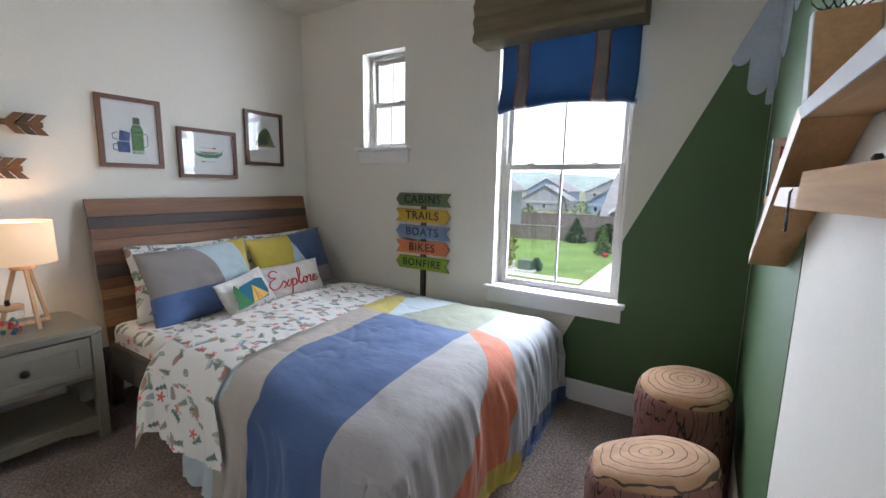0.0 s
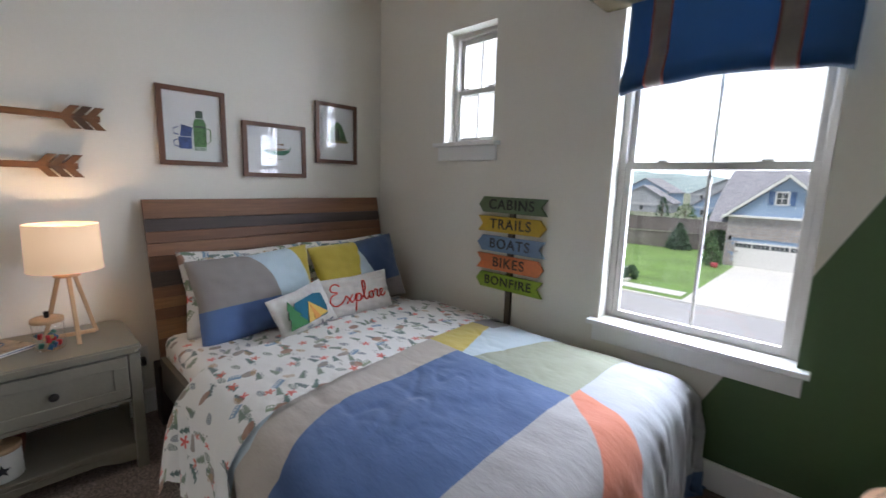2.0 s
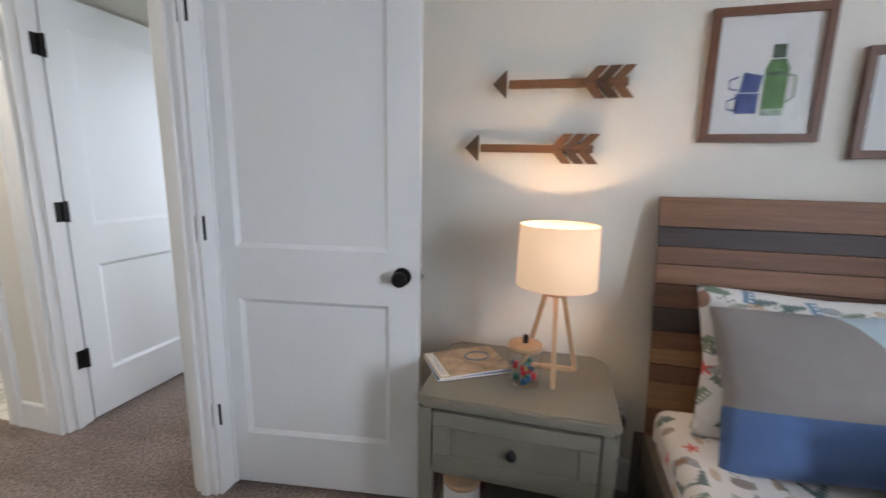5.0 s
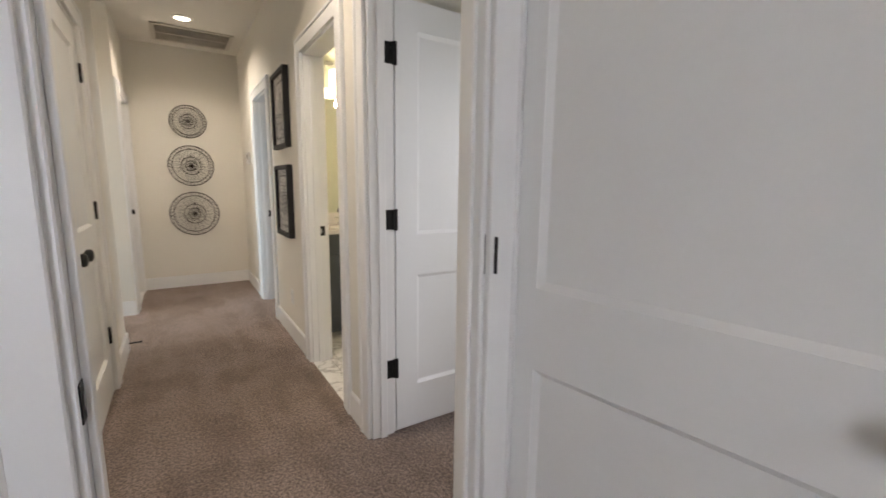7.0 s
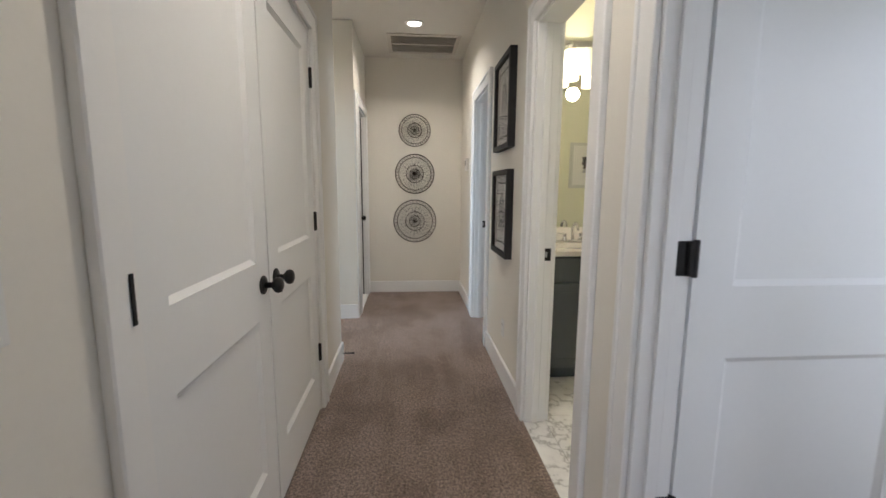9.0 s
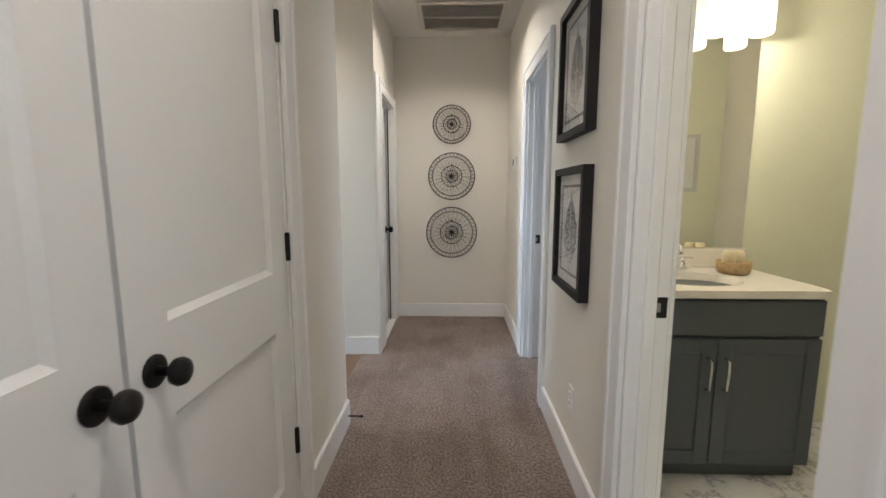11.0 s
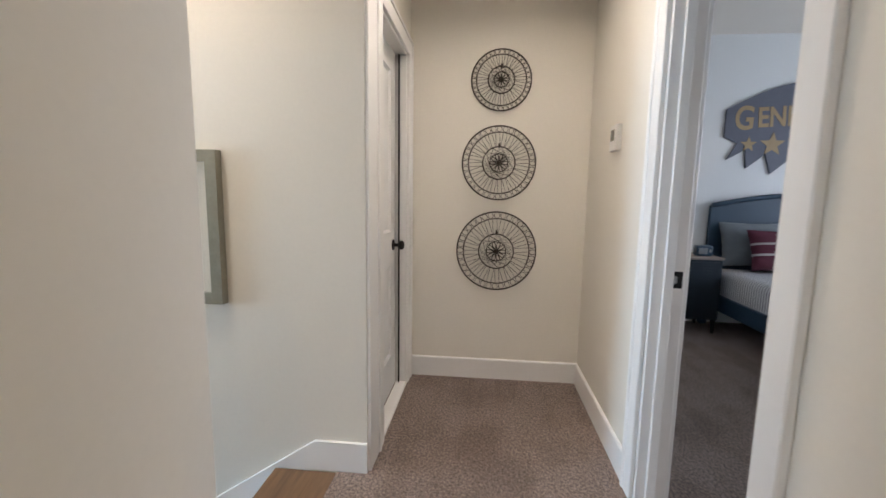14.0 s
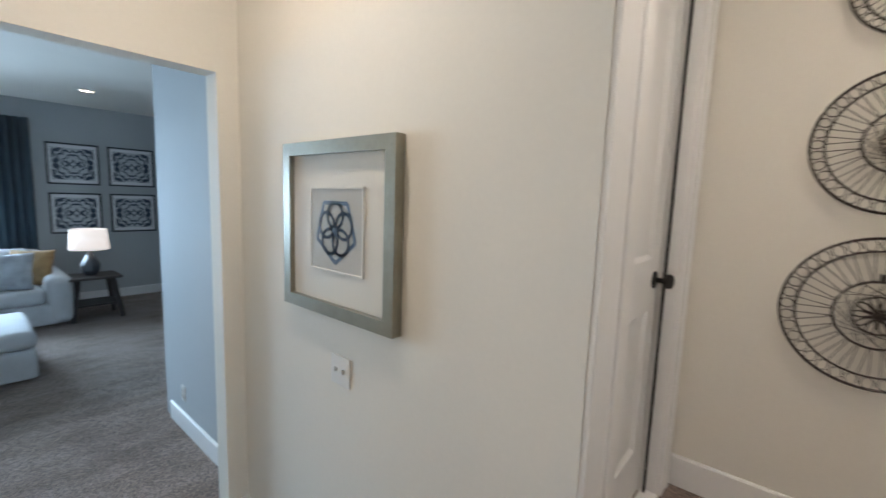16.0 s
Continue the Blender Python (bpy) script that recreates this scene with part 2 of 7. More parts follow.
def wall(name, lo, hi, along, openings=(), material=None, z0=0.0, z1=TOP, label="matte painted plaster wall"):
    """A wall between two plan corners, running along axis 0 or 1, with openings (from, to, sill, head)."""
    bm = B()
    s, e = lo[along], hi[along]
    cuts = sorted(openings)

    def seg(p, q, a, b):
        if q - p > 1e-4 and b - a > 1e-4:
            c, d = [lo[0], lo[1], a], [hi[0], hi[1], b]
            c[along], d[along] = p, q
            box(bm, c, d)
    at = s
    for p, q, a, b in cuts:
        seg(at, p, z0, z1), seg(p, q, z0, a), seg(p, q, b, z1)
        at = q
    seg(at, e, z0, z1)
    return solid(name, bm, material or PAINT, label)


DH = 2.05
EX, SY, WX = 0.835, -3.26, -2.46      # bedroom walls
HW, HE, HN = -0.65, 0.465, 4.95       # hall walls
SN, SS, LX = 3.913, 2.908, -2.40       # stair walls, opening to the lounge
N0, N1 = -0.05, 0.05                  # doorway wall
BIG = (-1.85, -1.04, 0.645, 2.32)
SMALL = (-0.28, 0.13, 1.59, 2.32)
LF = -0.54

wall("wall_east", (EX, -3.41), (EX + 0.12, N1), 1)
wall("wall_south", (WX - 0.12, SY - 0.15), (EX, SY), 0, (BIG, SMALL))
wall("wall_west", (WX - 0.12, SY), (WX, N0), 1)
wall("wall_north", (WX - 0.12, N0), (EX, N1), 0, ((-0.425, 0.355, 0, DH),))
wall("wall_hall_west", (HW - 0.12, N1), (HW, SS), 1, ((0.685, 2.212, 0, DH),))
wall("wall_hall_east", (HE, N1), (HE + 0.12, 6.55), 1, ((0.14, 0.955, 0, DH), (1.30, 2.005, 0, DH), (3.178, 3.875, 0, DH)))
wall("wall_hall_end", (HW - 0.12, HN), (HE, HN + 0.12), 0)
wall("wall_hall_closet", (HW - 0.12, SN + 0.12), (HW, HN), 1, ((4.14, 4.82, 0, DH),))
wall("wall_stair_north", (LX - 0.12, SN), (HW, SN + 0.12), 0, z0=LF)
wall("wall_stair_south", (LX - 0.12, SS - 0.12), (HW - 0.12, SS), 0, z0=LF)
wall("wall_lounge_opening", (LX - 0.12, SS), (LX, SN), 1, ((SS, 3.815, LF, 1.73),), z0=LF)
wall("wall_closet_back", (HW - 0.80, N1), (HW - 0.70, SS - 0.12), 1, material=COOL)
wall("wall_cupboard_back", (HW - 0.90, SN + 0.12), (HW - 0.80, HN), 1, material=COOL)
# room beside the bedroom, bathroom
BATH = mat("bath_paint", (0.70, 0.71, 0.57), 0.7, var=0.02, bump=0.2, bscale=420, dist=0.0006)
# South opening is an added, unseen window that holds the side-room lamp.
wall("wall_side_south", (EX + 0.12, N0), (2.4, N1), 0, ((1.36, 2.14, 0.65, 2.10),))
wall("wall_side_north", (HE + 0.12, 1.06), (2.4, 1.12), 0)
wall("wall_side_east", (2.4, 0.0), (2.5, 3.08), 1, ((0.25, 0.95, 0.9, 2.1),))
wall("wall_bath_south", (HE + 0.12, 1.12), (2.4, 1.18), 0, material=BATH)
wall("wall_bath_north", (HE + 0.12, 2.98), (2.4, 3.03), 0, material=BATH)
# second bedroom
wall("wall_guest_south", (HE + 0.12, 3.03), (4.5, 3.08), 0, material=COOL)
wall("wall_guest_north", (HE, 6.55), (4.5, 6.67), 0, material=COOL)
wall("wall_guest_east", (4.5, 3.03), (4.62, 6.67), 1, ((4.1, 5.7, 0.75, 2.25),), material=COOL)
# lounge
LOUNGE = mat("lounge_paint", (0.42, 0.44, 0.45), 0.75, var=0.025, bump=0.2, bscale=420, dist=0.0006)
wall("wall_lounge_side", (-3.82, 3.99), (LX - 0.12, 4.11), 0, material=LOUNGE, z0=LF, z1=2.34)
wall("wall_lounge_return", (-3.94, 3.99), (-3.82, 7.0), 1, material=LOUNGE, z0=LF, z1=2.34)
wall("wall_lounge_west", (-8.58, 0.6), (-8.46, 7.0), 1, ((1.1, 3.3, 0.0, 1.75),), material=LOUNGE, z0=LF, z1=2.34)
wall("wall_lounge_north", (-8.46, 7.0), (-3.82, 7.12), 0, material=LOUNGE, z0=LF, z1=2.34)
wall("wall_lounge_south", (-8.46, 0.6), (LX - 0.12, 0.72), 0, material=LOUNGE, z0=LF, z1=2.34)
wall("wall_lounge_east", (LX - 0.12, 0.72), (LX, SS - 0.12), 1, material=LOUNGE, z0=LF, z1=2.34)

solid("ceiling", box(B(), (WX - 0.12, -3.41, TOP), (EX + 0.12, N1, TOP + 0.1)), CEIL, "white textured ceiling of the bedroom")
solid("ceiling_hall", box(B(), (LX - 0.12, N1, TOP), (4.62, 6.67, TOP + 0.1)), CEIL, "white textured ceiling over the hall")
solid("ceiling_lounge", box(B(), (-8.58, 0.6, 2.34), (LX - 0.12, 7.12, 2.44)), CEIL, "white ceiling of the lounge")

floor = B()
box(floor, (WX, SY, -0.1), (EX, N0, 0.0))
box(floor, (-0.425, N0, -0.1), (0.355, N1, 0.0))
solid("floor", floor, CARPET, "grey-brown cut-pile carpet in the bedroom")
floor = B()
box(floor, (HW, N1, -0.1), (HE, HN, 0.0))
box(floor, (-0.785, SS, -0.1), (HW, SN, 0.0))
box(floor, (HE, 0.14, -0.1), (HE + 0.12, 0.955, 0.0))
box(floor, (HE + 0.12, N1, -0.1), (2.4, 1.06, 0.0))
box(floor, (HE, 3.178, -0.1), (HE + 0.12, 3.875, 0.0))
box(floor, (HE + 0.12, 3.08, -0.1), (4.5, 6.55, 0.0))
box(floor, (HW - 0.80, SN + 0.12, -0.1), (HW, HN, -0.001))
box(floor, (HW - 0.70, N1, -0.1), (HW, SS - 0.12, -0.001))
solid("floor_hall", floor, CARPET, "grey-brown cut-pile carpet in the hall")
solid("floor_lounge", box(B(), (-8.46, 0.72, LF - 0.1), (-1.38, 7.0, LF)), CARPET, "grey-brown carpet in the lower lounge")
bath_floor = thing("floor_bath", (0, 0, 0), "polished white marble-look tile floor", "floor", kind="structure")
for i in range(4):
    for j in range(7):
        x0, y0 = HE + 0.02 + 0.61 * i, 1.18 + 0.305 * j - 0.05
        x1, y1 = min(x0 + 0.607, 2.4), min(y0 + 0.302, 2.98)
        y0 = max(y0, 1.18)
        if i == 0:
            x0 = HE + 0.122
        part("tile", box(B(), (x0, y0, -0.05), (x1, y1, 0.0), 0.0015, 1), MARBLE, bath_floor)
part("threshold", box(B(), (HE, 1.30, -0.05), (HE + 0.12, 2.005, -0.002)), MARBLE, bath_floor)
solid("floor_grout", box(B(), (HE + 0.12, 1.18, -0.1), (2.4, 2.98, -0.004)), mat("grout", (0.5, 0.5, 0.49), 0.9), "pale grout bed under the tiles")

# stairs
stairs = thing("stairs", (0, 0, 0), "short flight of dark oak steps down from the carpeted hall", "stairs", kind="structure")
for k in range(3):
    x1, z = -0.785 - 0.26 * k, -0.18 * k
    x0 = x1 - 0.285
    if k:
        x1 += 0.02
    part("tread", box(B(), (x0, SS + 0.001, z - 0.03), (x1, SN - 0.018, z - 0.001), 0.006), OAK, stairs)
    part("riser", box(B(), (x0 + 0.02, SS + 0.001, z - 0.18), (x0 + 0.035, SN - 0.018, z - 0.03)), TRIM, stairs)
skirt = [(HW, 0.0), (HW, 0.135), (-0.886, 0.135), (-1.70, LF + 0.135), (-2.40, LF + 0.135), (-2.40, LF), (-1.55, LF), (-0.90, 0.0)]
solid("skirting_stairs", prism(B(), skirt, 1, SN - 0.015, SN), TRIM, "white skirting that slopes down beside the steps")


def baseboard(p, q, z=0.0):
    """Skirting from p to q in plan, its face to the left of that way."""
    (x0, y0), (x1, y1) = p, q
    d = Vector((x1 - x0, y1 - y0)).normalized()
    n = Vector((-d.y, d.x)) * 0.015
    bm = prism(B(), [(0, 0.0), (0.015, 0.0), (0.015, 0.128), (0.009, 0.135), (0, 0.135)], 0, 0, (Vector(q) - Vector(p)).length)
    turn = Matrix(((d.x, n.x / 0.015, 0, x0), (d.y, n.y / 0.015, 0, y0), (0, 0, 1, z), (0, 0, 0, 1)))
    bm.transform(turn)
    bmesh.ops.recalc_face_normals(bm, faces=bm.faces[:])
    solid("baseboard", bm, TRIM, "white painted skirting board")


for p, q in (((EX, -3.26), (EX, N0)), ((WX, SY), (EX, SY)), ((WX, N0), (WX, SY)), ((-0.512, N0), (WX, N0)), ((EX, N0), (0.441, N0)),
             ((HW, SS), (HW, 2.299)), ((HW, 0.598), (HW, N1)), ((HE, 2.10), (HE, 3.09)), ((HE, 3.965), (HE, HN)), ((HE, HN), (HW, HN)),
             ((HE, 1.045), (HE, 1.21)), ((HW - 0.12, SS), (HW, SS)), ((4.5, 6.55), (HE + 0.12, 6.55))):
    baseboard(p, q)
for p, q in (((-3.82, 3.99), (-2.52, 3.99)), ((-8.46, 7.0), (-8.46, 0.72)), ((LX, SN), (LX, 3.815))):
    baseboard(q, p, LF) if p[0] == -3.82 else baseboard(p, q, LF)


def door_frame(along, s, e, f0, f1, head=DH, group="door frames"):
    """Jambs, stops and casings round an opening from s to e in a wall between the faces f0 and f1."""
    fr = thing("door_frame", (0, 0, 0), "white painted door casing and jambs", "door frame", group, kind="structure")

    def bar(name, a, b, c, d, z0, z1, bev=0.003):
        lo, hi = ((a, c, z0), (b, d, z1)) if along == 0 else ((c, a, z0), (d, b, z1))
        part(name, box(B(), lo, hi, bev, 1), TRIM, fr)
    bar("jamb", s, s + 0.018, f0 + 0.0005, f1 - 0.0005, 0, head)
    bar("jamb", e - 0.018, e, f0 + 0.0005, f1 - 0.0005, 0, head)
    bar("head_jamb", s + 0.018, e - 0.018, f0 + 0.0005, f1 - 0.0005, head - 0.018, head)
    mid = (f0 + f1) / 2
    bar("door_stop", s + 0.018, s + 0.03, mid - 0.02, mid + 0.015, 0, head - 0.018, 0.002)
    bar("door_stop", e - 0.03, e - 0.018, mid - 0.02, mid + 0.015, 0, head - 0.018, 0.002)
    for a, b in ((f0 - 0.019, f0), (f1, f1 + 0.019)):
        bar("casing", s - 0.085, s + 0.006, a, b, 0, head - 0.006 + 0.091)
        bar("casing", e - 0.006, e + 0.085, a, b, 0, head - 0.006 + 0.091)
        bar("casing", s + 0.006, e - 0.006, a, b, head - 0.006, head + 0.085)
        c, d = (a - 0.006, b - 0.002) if a < f0 else (a + 0.002, b + 0.006)
        bar("back_band", s - 0.086, s - 0.064, c, d, 0, head + 0.086, 0.004)
        bar("back_band", e + 0.064, e + 0.086, c, d, 0, head + 0.086, 0.004)
        bar("back_band", s - 0.064, e + 0.064, c, d, head + 0.064, head + 0.086, 0.004)
    return fr


door_frame(0, -0.425, 0.355, N0, N1)
door_frame(1, 0.685, 2.212, HW - 0.12, HW)
door_frame(1, 0.14, 0.955, HE, HE + 0.12)
door_frame(1, 1.30, 2.005, HE, HE + 0.12)
door_frame(1, 3.178, 3.875, HE, HE + 0.12)
door_frame(1, 4.14, 4.82, HW - 0.12, HW)


solid("corner_trim", box(B(), (HW, SN + 0.002, 0), (HW + 0.016, 4.053, DH + 0.085), 0.003, 1), TRIM, "white painted corner board beside the door casing")
# Black strip put in for the shadowed gap between leaf and jamb.
solid("door_gasket", box(B(), (HW - 0.0445, 4.772, 0.014), (HW - 0.037, 4.791, 2.03)), BLACK, "black strip standing in for the dark gap at the door edge")
solid("door_sill", box(B(), (HW - 0.06, 4.159, 0.001), (HW + 0.012, 4.801, 0.014), 0.004, 1), TRIM, "white painted threshold")


def knob_parts(door, x, side, z=0.915):
    """A round knob on its rose, on the face side (+1 or -1) of the leaf."""
    face = 0.0 if side < 0 else 0.035
    m = pose(x, face, z, -90 if side > 0 else 90)
    k = part("knob", lathe(B(), [(0.011, 0.006), (0.010, 0.03), (0.016, 0.036), (0.026, 0.044), (0.0285, 0.054), (0.025, 0.064), (0.014, 0.069), (0.001, 0.070)], m=m), BLACK, door, "oil-rubbed black knob", True)
    part("rose", lathe(B(), [(0.033, 0.0005), (0.033, 0.005), (0.029, 0.008), (0.012, 0.009)], m=m), BLACK, k, "", True)


def door(name, at, turn, width, label, knobs=(1, -1), knob_x=None, pin=-1, hinges=True, st0=0.115):
    """A two-panel leaf, hinged at its origin, reaching along +x; faces at y 0 and 0.035."""
    d = thing(name, at, label, "door", "interior doors", turn, "structure")
    st, t, h = 0.115, 0.035, 2.03
    z = (0.012, 0.235, 0.80, 1.0, 1.915, 0.012 + h)
    bars = (("stile", 0.002, st0, z[0], z[5]), ("stile", width - st, width - 0.002, z[0], z[5]), ("rail", st0, width - st, z[0], z[1]), ("rail", st0, width - st, z[2], z[3]), ("rail", st0, width - st, z[4], z[5]))
    for n, a, b, c, e in bars:
        part(n, box(B(), (a, 0, c), (b, t, e)), DOOR, d)
    for c, e in ((z[1], z[2]), (z[3], z[4])):
        bm = B()
        prism(bm, [(st0, c), (width - st, c), (width - st, e), (st0, e)], 1, 0.012, t - 0.012)
        for y0, y1 in ((0.012, 0.0), (t - 0.012, t)):
            ring = [[(st0, c), (width - st, c), (width - st, e), (st0, e)], [(st0 + 0.016, c + 0.016), (width - st - 0.016, c + 0.016), (width - st - 0.016, e - 0.016), (st0 + 0.016, e - 0.016)]]
            o, i = [[bm.verts.new((p[0], y, p[1])) for p in r] for r, y in ((ring[0], y1 + (0.0015 if y1 == 0 else -0.0015)), (ring[1], y0))]
            for k in range(4):
                bm.faces.new((o[k], o[(k + 1) % 4], i[(k + 1) % 4], i[k]))
        bmesh.ops.recalc_face_normals(bm, faces=bm.faces[:])
        part("panel", bm, DOOR, d)
    for s in knobs:
        knob_parts(d, knob_x or width - 0.064, s)
    if hinges:
        y = -0.006 if pin < 0 else t + 0.006
        for hz in (0.345, 1.075, 1.805):
            bm = lathe(B(), [(0.005, -0.050), (0.009, -0.048), (0.009, 0.048), (0.005, 0.050)], (0.0, y, hz), 10)
            box(bm, (-0.001, 0 if pin < 0 else t - 0.030, hz - 0.044), (0.0015, 0.030 if pin < 0 else t, hz + 0.044))
            part("hinge", bm, BLACK, d, "black butt hinge")
    return d


leaf = door("door_bedroom", (0.4285, -0.0775, 0), -82, 0.759, "white two-panel door standing open against the wall", (1, -1), hinges=False, st0=0.061)
for z in (0.345, 1.075, 1.805):
    bm = lathe(B(), [(0.005, -0.050), (0.009, -0.048), (0.009, 0.048), (0.005, 0.050)], (-0.036, -0.066, z), 10)
    box(bm, (-0.036, -0.0645, z - 0.044), (-0.0075, -0.0625, z + 0.044))
    part("hinge", bm, BLACK, leaf, "black butt hinge")

door("door_closet", (HW - 0.005, 0.7055, 0), 90, 0.738, "white two-panel closet door, closed", (-1,), pin=-1, hinges=False)
door("door_closet", (HW - 0.040, 2.1915, 0), -90, 0.738, "white two-panel closet door, closed", (1,), pin=1)
door("door_side", (0.592, 0.935, 0), 0, 0.765, "white two-panel door standing wide open", (1, -1), pin=-1)
door("door_end", (HW - 0.065, 4.160, 0), 90, 0.622, "white two-panel door, closed", (-1,), pin=1, hinges=False)


# ---- bedroom: windows ----
def window(name, opening, rows, label, hung=True):
    x0, x1, z0, z1 = opening
    w = thing(name, (0, 0, 0), label, "window", kind="structure")
    fy0, fy1 = SY - 0.148, SY - 0.085
    fr = part("window_frame", box(B(), (x0 + 0.001, fy0, z0 + 0.001), (x0 + 0.032, fy1, z1 - 0.001), 0.003, 1), VINYL, w)
    for a, b in (((x1 - 0.032, fy0, z0 + 0.001), (x1 - 0.001, fy1, z1 - 0.001)), ((x0 + 0.032, fy0, z1 - 0.03), (x1 - 0.032, fy1, z1 - 0.001)), ((x0 + 0.032, fy0, z0 + 0.001), (x1 - 0.032, fy1, z0 + 0.028))):
        part("window_frame", box(B(), a, b, 0.003, 1), VINYL, w)
    zm = z0 + (z1 - z0) * 0.487
    xm = (x0 + x1) / 2
    for k, (a, b) in enumerate(((z0 + 0.028, zm + 0.018), (zm - 0.018, z1 - 0.03))):
        sy0, sy1 = (fy1 - 0.032, fy1 - 0.006) if k == 0 else (fy0 + 0.004, fy0 + 0.028)
        sash = part("sash", box(B(), (x0 + 0.032, sy0, a), (x0 + 0.062, sy1, b), 0.003, 1), VINYL, w)
        for lo, hi in (((x1 - 0.062, sy0, a), (x1 - 0.032, sy1, b)), ((x0 + 0.062, sy0, a), (x1 - 0.062, sy1, a + 0.034)), ((x0 + 0.062, sy0, b - 0.034), (x1 - 0.062, sy1, b))):
            part("sash_rail", box(B(), lo, hi, 0.003, 1), VINYL, sash)
        ym = (sy0 + sy1) / 2
        part("muntin", box(B(), (xm - 0.007, ym - 0.007, a + 0.034), (xm + 0.007, ym + 0.007, b - 0.034), 0.002, 1), VINYL, sash)
        p = part("pane", box(B(), (x0 + 0.06, ym - 0.002, a + 0.03), (x1 - 0.06, ym + 0.002, b - 0.03)), GLASS, sash)
        p.visible_shadow = False
        if k == 0:
            for lx in (x0 + 0.25 * (x1 - x0), x0 + 0.75 * (x1 - x0)):
                part("latch", box(B(), (lx - 0.022, sy1 - 0.012, b), (lx + 0.022, sy1 + 0.004, b + 0.011), 0.004), VINYL, sash)
    e = 0.045 if hung else 0.062
    part("window_sill", box(B(), (x0 - e, SY - 0.09, z0 - 0.003), (x1 + e, SY + 0.055, z0 + 0.022), 0.004), TRIM, w)
    part("apron", box(B(), (x0 - e + 0.02, SY + 0.001, z0 - 0.095), (x1 + e - 0.02, SY + 0.016, z0 - 0.003), 0.003), TRIM, w)
    return w


window("window_1", BIG, 1, "tall white-framed double-hung window with divided sashes")
window("window_2", SMALL, 2, "small high double-hung window with a white sill", False)

# painted mountain on the walls
solid("mural", prism(B(), [(-1.42, 0.136), (-1.665, 0.645), (-1.851, 0.645), (-1.851, 1.037), (-2.455, 2.30), (-2.455, 0.136)], 1, SY, SY + 0.002), GREEN, "dark green painted mountainside on the wall")
solid("mural", prism(B(), [(-3.257, 0.136), (-2.05, 0.136), (-2.05, 2.20), (-3.257, 2.30)], 0, WX, WX + 0.002), GREEN, "dark green painted mountainside on the wall")
SNOW = mat("snow_paint", (0.50, 0.56, 0.63), 0.6, var=0.12, scale=9, bump=0.2, bscale=420)


def drips(x_of, tops, lobes):
    pts = [tops[0]]
    n = 0
    for w, d in lobes:
        for k in range(9):
            a = math.pi * k / 8
            pts.append((x_of(n + w / 2 - w / 2 * math.cos(a)), d + (w * 0.9) * (1 - math.sin(a)) * 0.6))
        n += w
    pts.append(tops[1])
    return pts


solid("mural", prism(B(), drips(lambda d: -2.275 - d, ((-2.44, 2.31), (-2.456, 2.31)), ((0.075, 1.93), (0.078, 1.79), (0.028, 1.74))), 1, SY + 0.003, SY + 0.005), SNOW, "pale blue-grey painted snow on the mountain top")
solid("mural", prism(B(), drips(lambda d: -3.25 + d, ((-3.25, 2.36), (-2.63, 2.36)), ((0.10, 1.80), (0.22, 1.90), (0.30, 2.0))), 0, WX + 0.003, WX + 0.005), SNOW, "pale blue-grey painted snow on the mountain top")

# roman blind
NAVY = weave("navy_linen", (0.008, 0.040, 0.088), 500)
BEIGE = weave("beige_linen", (0.42, 0.36, 0.31), 420, var=0.2)
REDCORD = weave("red_piping", (0.45, 0.10, 0.05))
blind = thing("roman_blind", (-1.47, SY, 1.82), "navy linen roman blind with two beige stripes, half raised", "blind")


def blind_sheet(u0, u1, lift, nu):
    """The blind's front between two places across it, lift metres proud."""
    bm = B()
    prof = [(0.030, 0.56), (0.032, 0.30), (0.036, 0.13), (0.062, 0.07), (0.075, 0.035), (0.070, 0.005), (0.045, -0.008), (0.020, 0.004), (0.015, 0.03)]
    rows = []
    for k, (d, z) in enumerate(prof):
        row = []
        for i in range(nu + 1):
            u = u0 + (u1 - u0) * i / nu
            edge = max(0, abs(u) - 0.30) / 0.10
            sag = -0.028 * edge * edge + 0.010 * math.cos(u * 9)
            fold = 1 if k > 2 else 0
            row.append(bm.verts.new((u, d + lift + fold * (0.004 * math.sin(u * 31) + 0.012 * edge), z + fold * sag)))
        rows.append(row)
    for a, b in zip(rows, rows[1:]):
        for i in range(nu):
            bm.faces.new((a[i], a[i + 1], b[i + 1], b[i]))
    bmesh.ops.solidify(bm, geom=bm.faces[:], thickness=-0.002)
    return bm


part("fabric", blind_sheet(-0.398, 0.398, 0.0, 40), NAVY, blind, "", True)
for u in (0.255, -0.205):
    st = part("stripe", blind_sheet(u - 0.036, u + 0.036, 0.004, 6), BEIGE, blind, "beige linen stripe with red piping", True)
    for e in (-0.037, 0.037):
        part("piping", blind_sheet(u + e - 0.004, u + e + 0.004, 0.0055, 1), REDCORD, st, "", True)
LIVE = wood("live_edge", (0.17, 0.135, 0.075), 0, 0.6, 0.3, 7)
val = thing("window_valance", (-1.42, SY, 2.19), "rippled olive-brown wooden valance box over the window", "valance")
prof = [(0.001, 0.0), (0.188, 0.0)]
for k in range(25):
    z = 0.30 * k / 24
    prof.append((0.195 + 0.010 * math.sin(z * 72), z))
prof += [(0.001, 0.30)]
bm = prism(B(), prof, 0, -0.475, 0.475)
part("front_board", bm, LIVE, val)

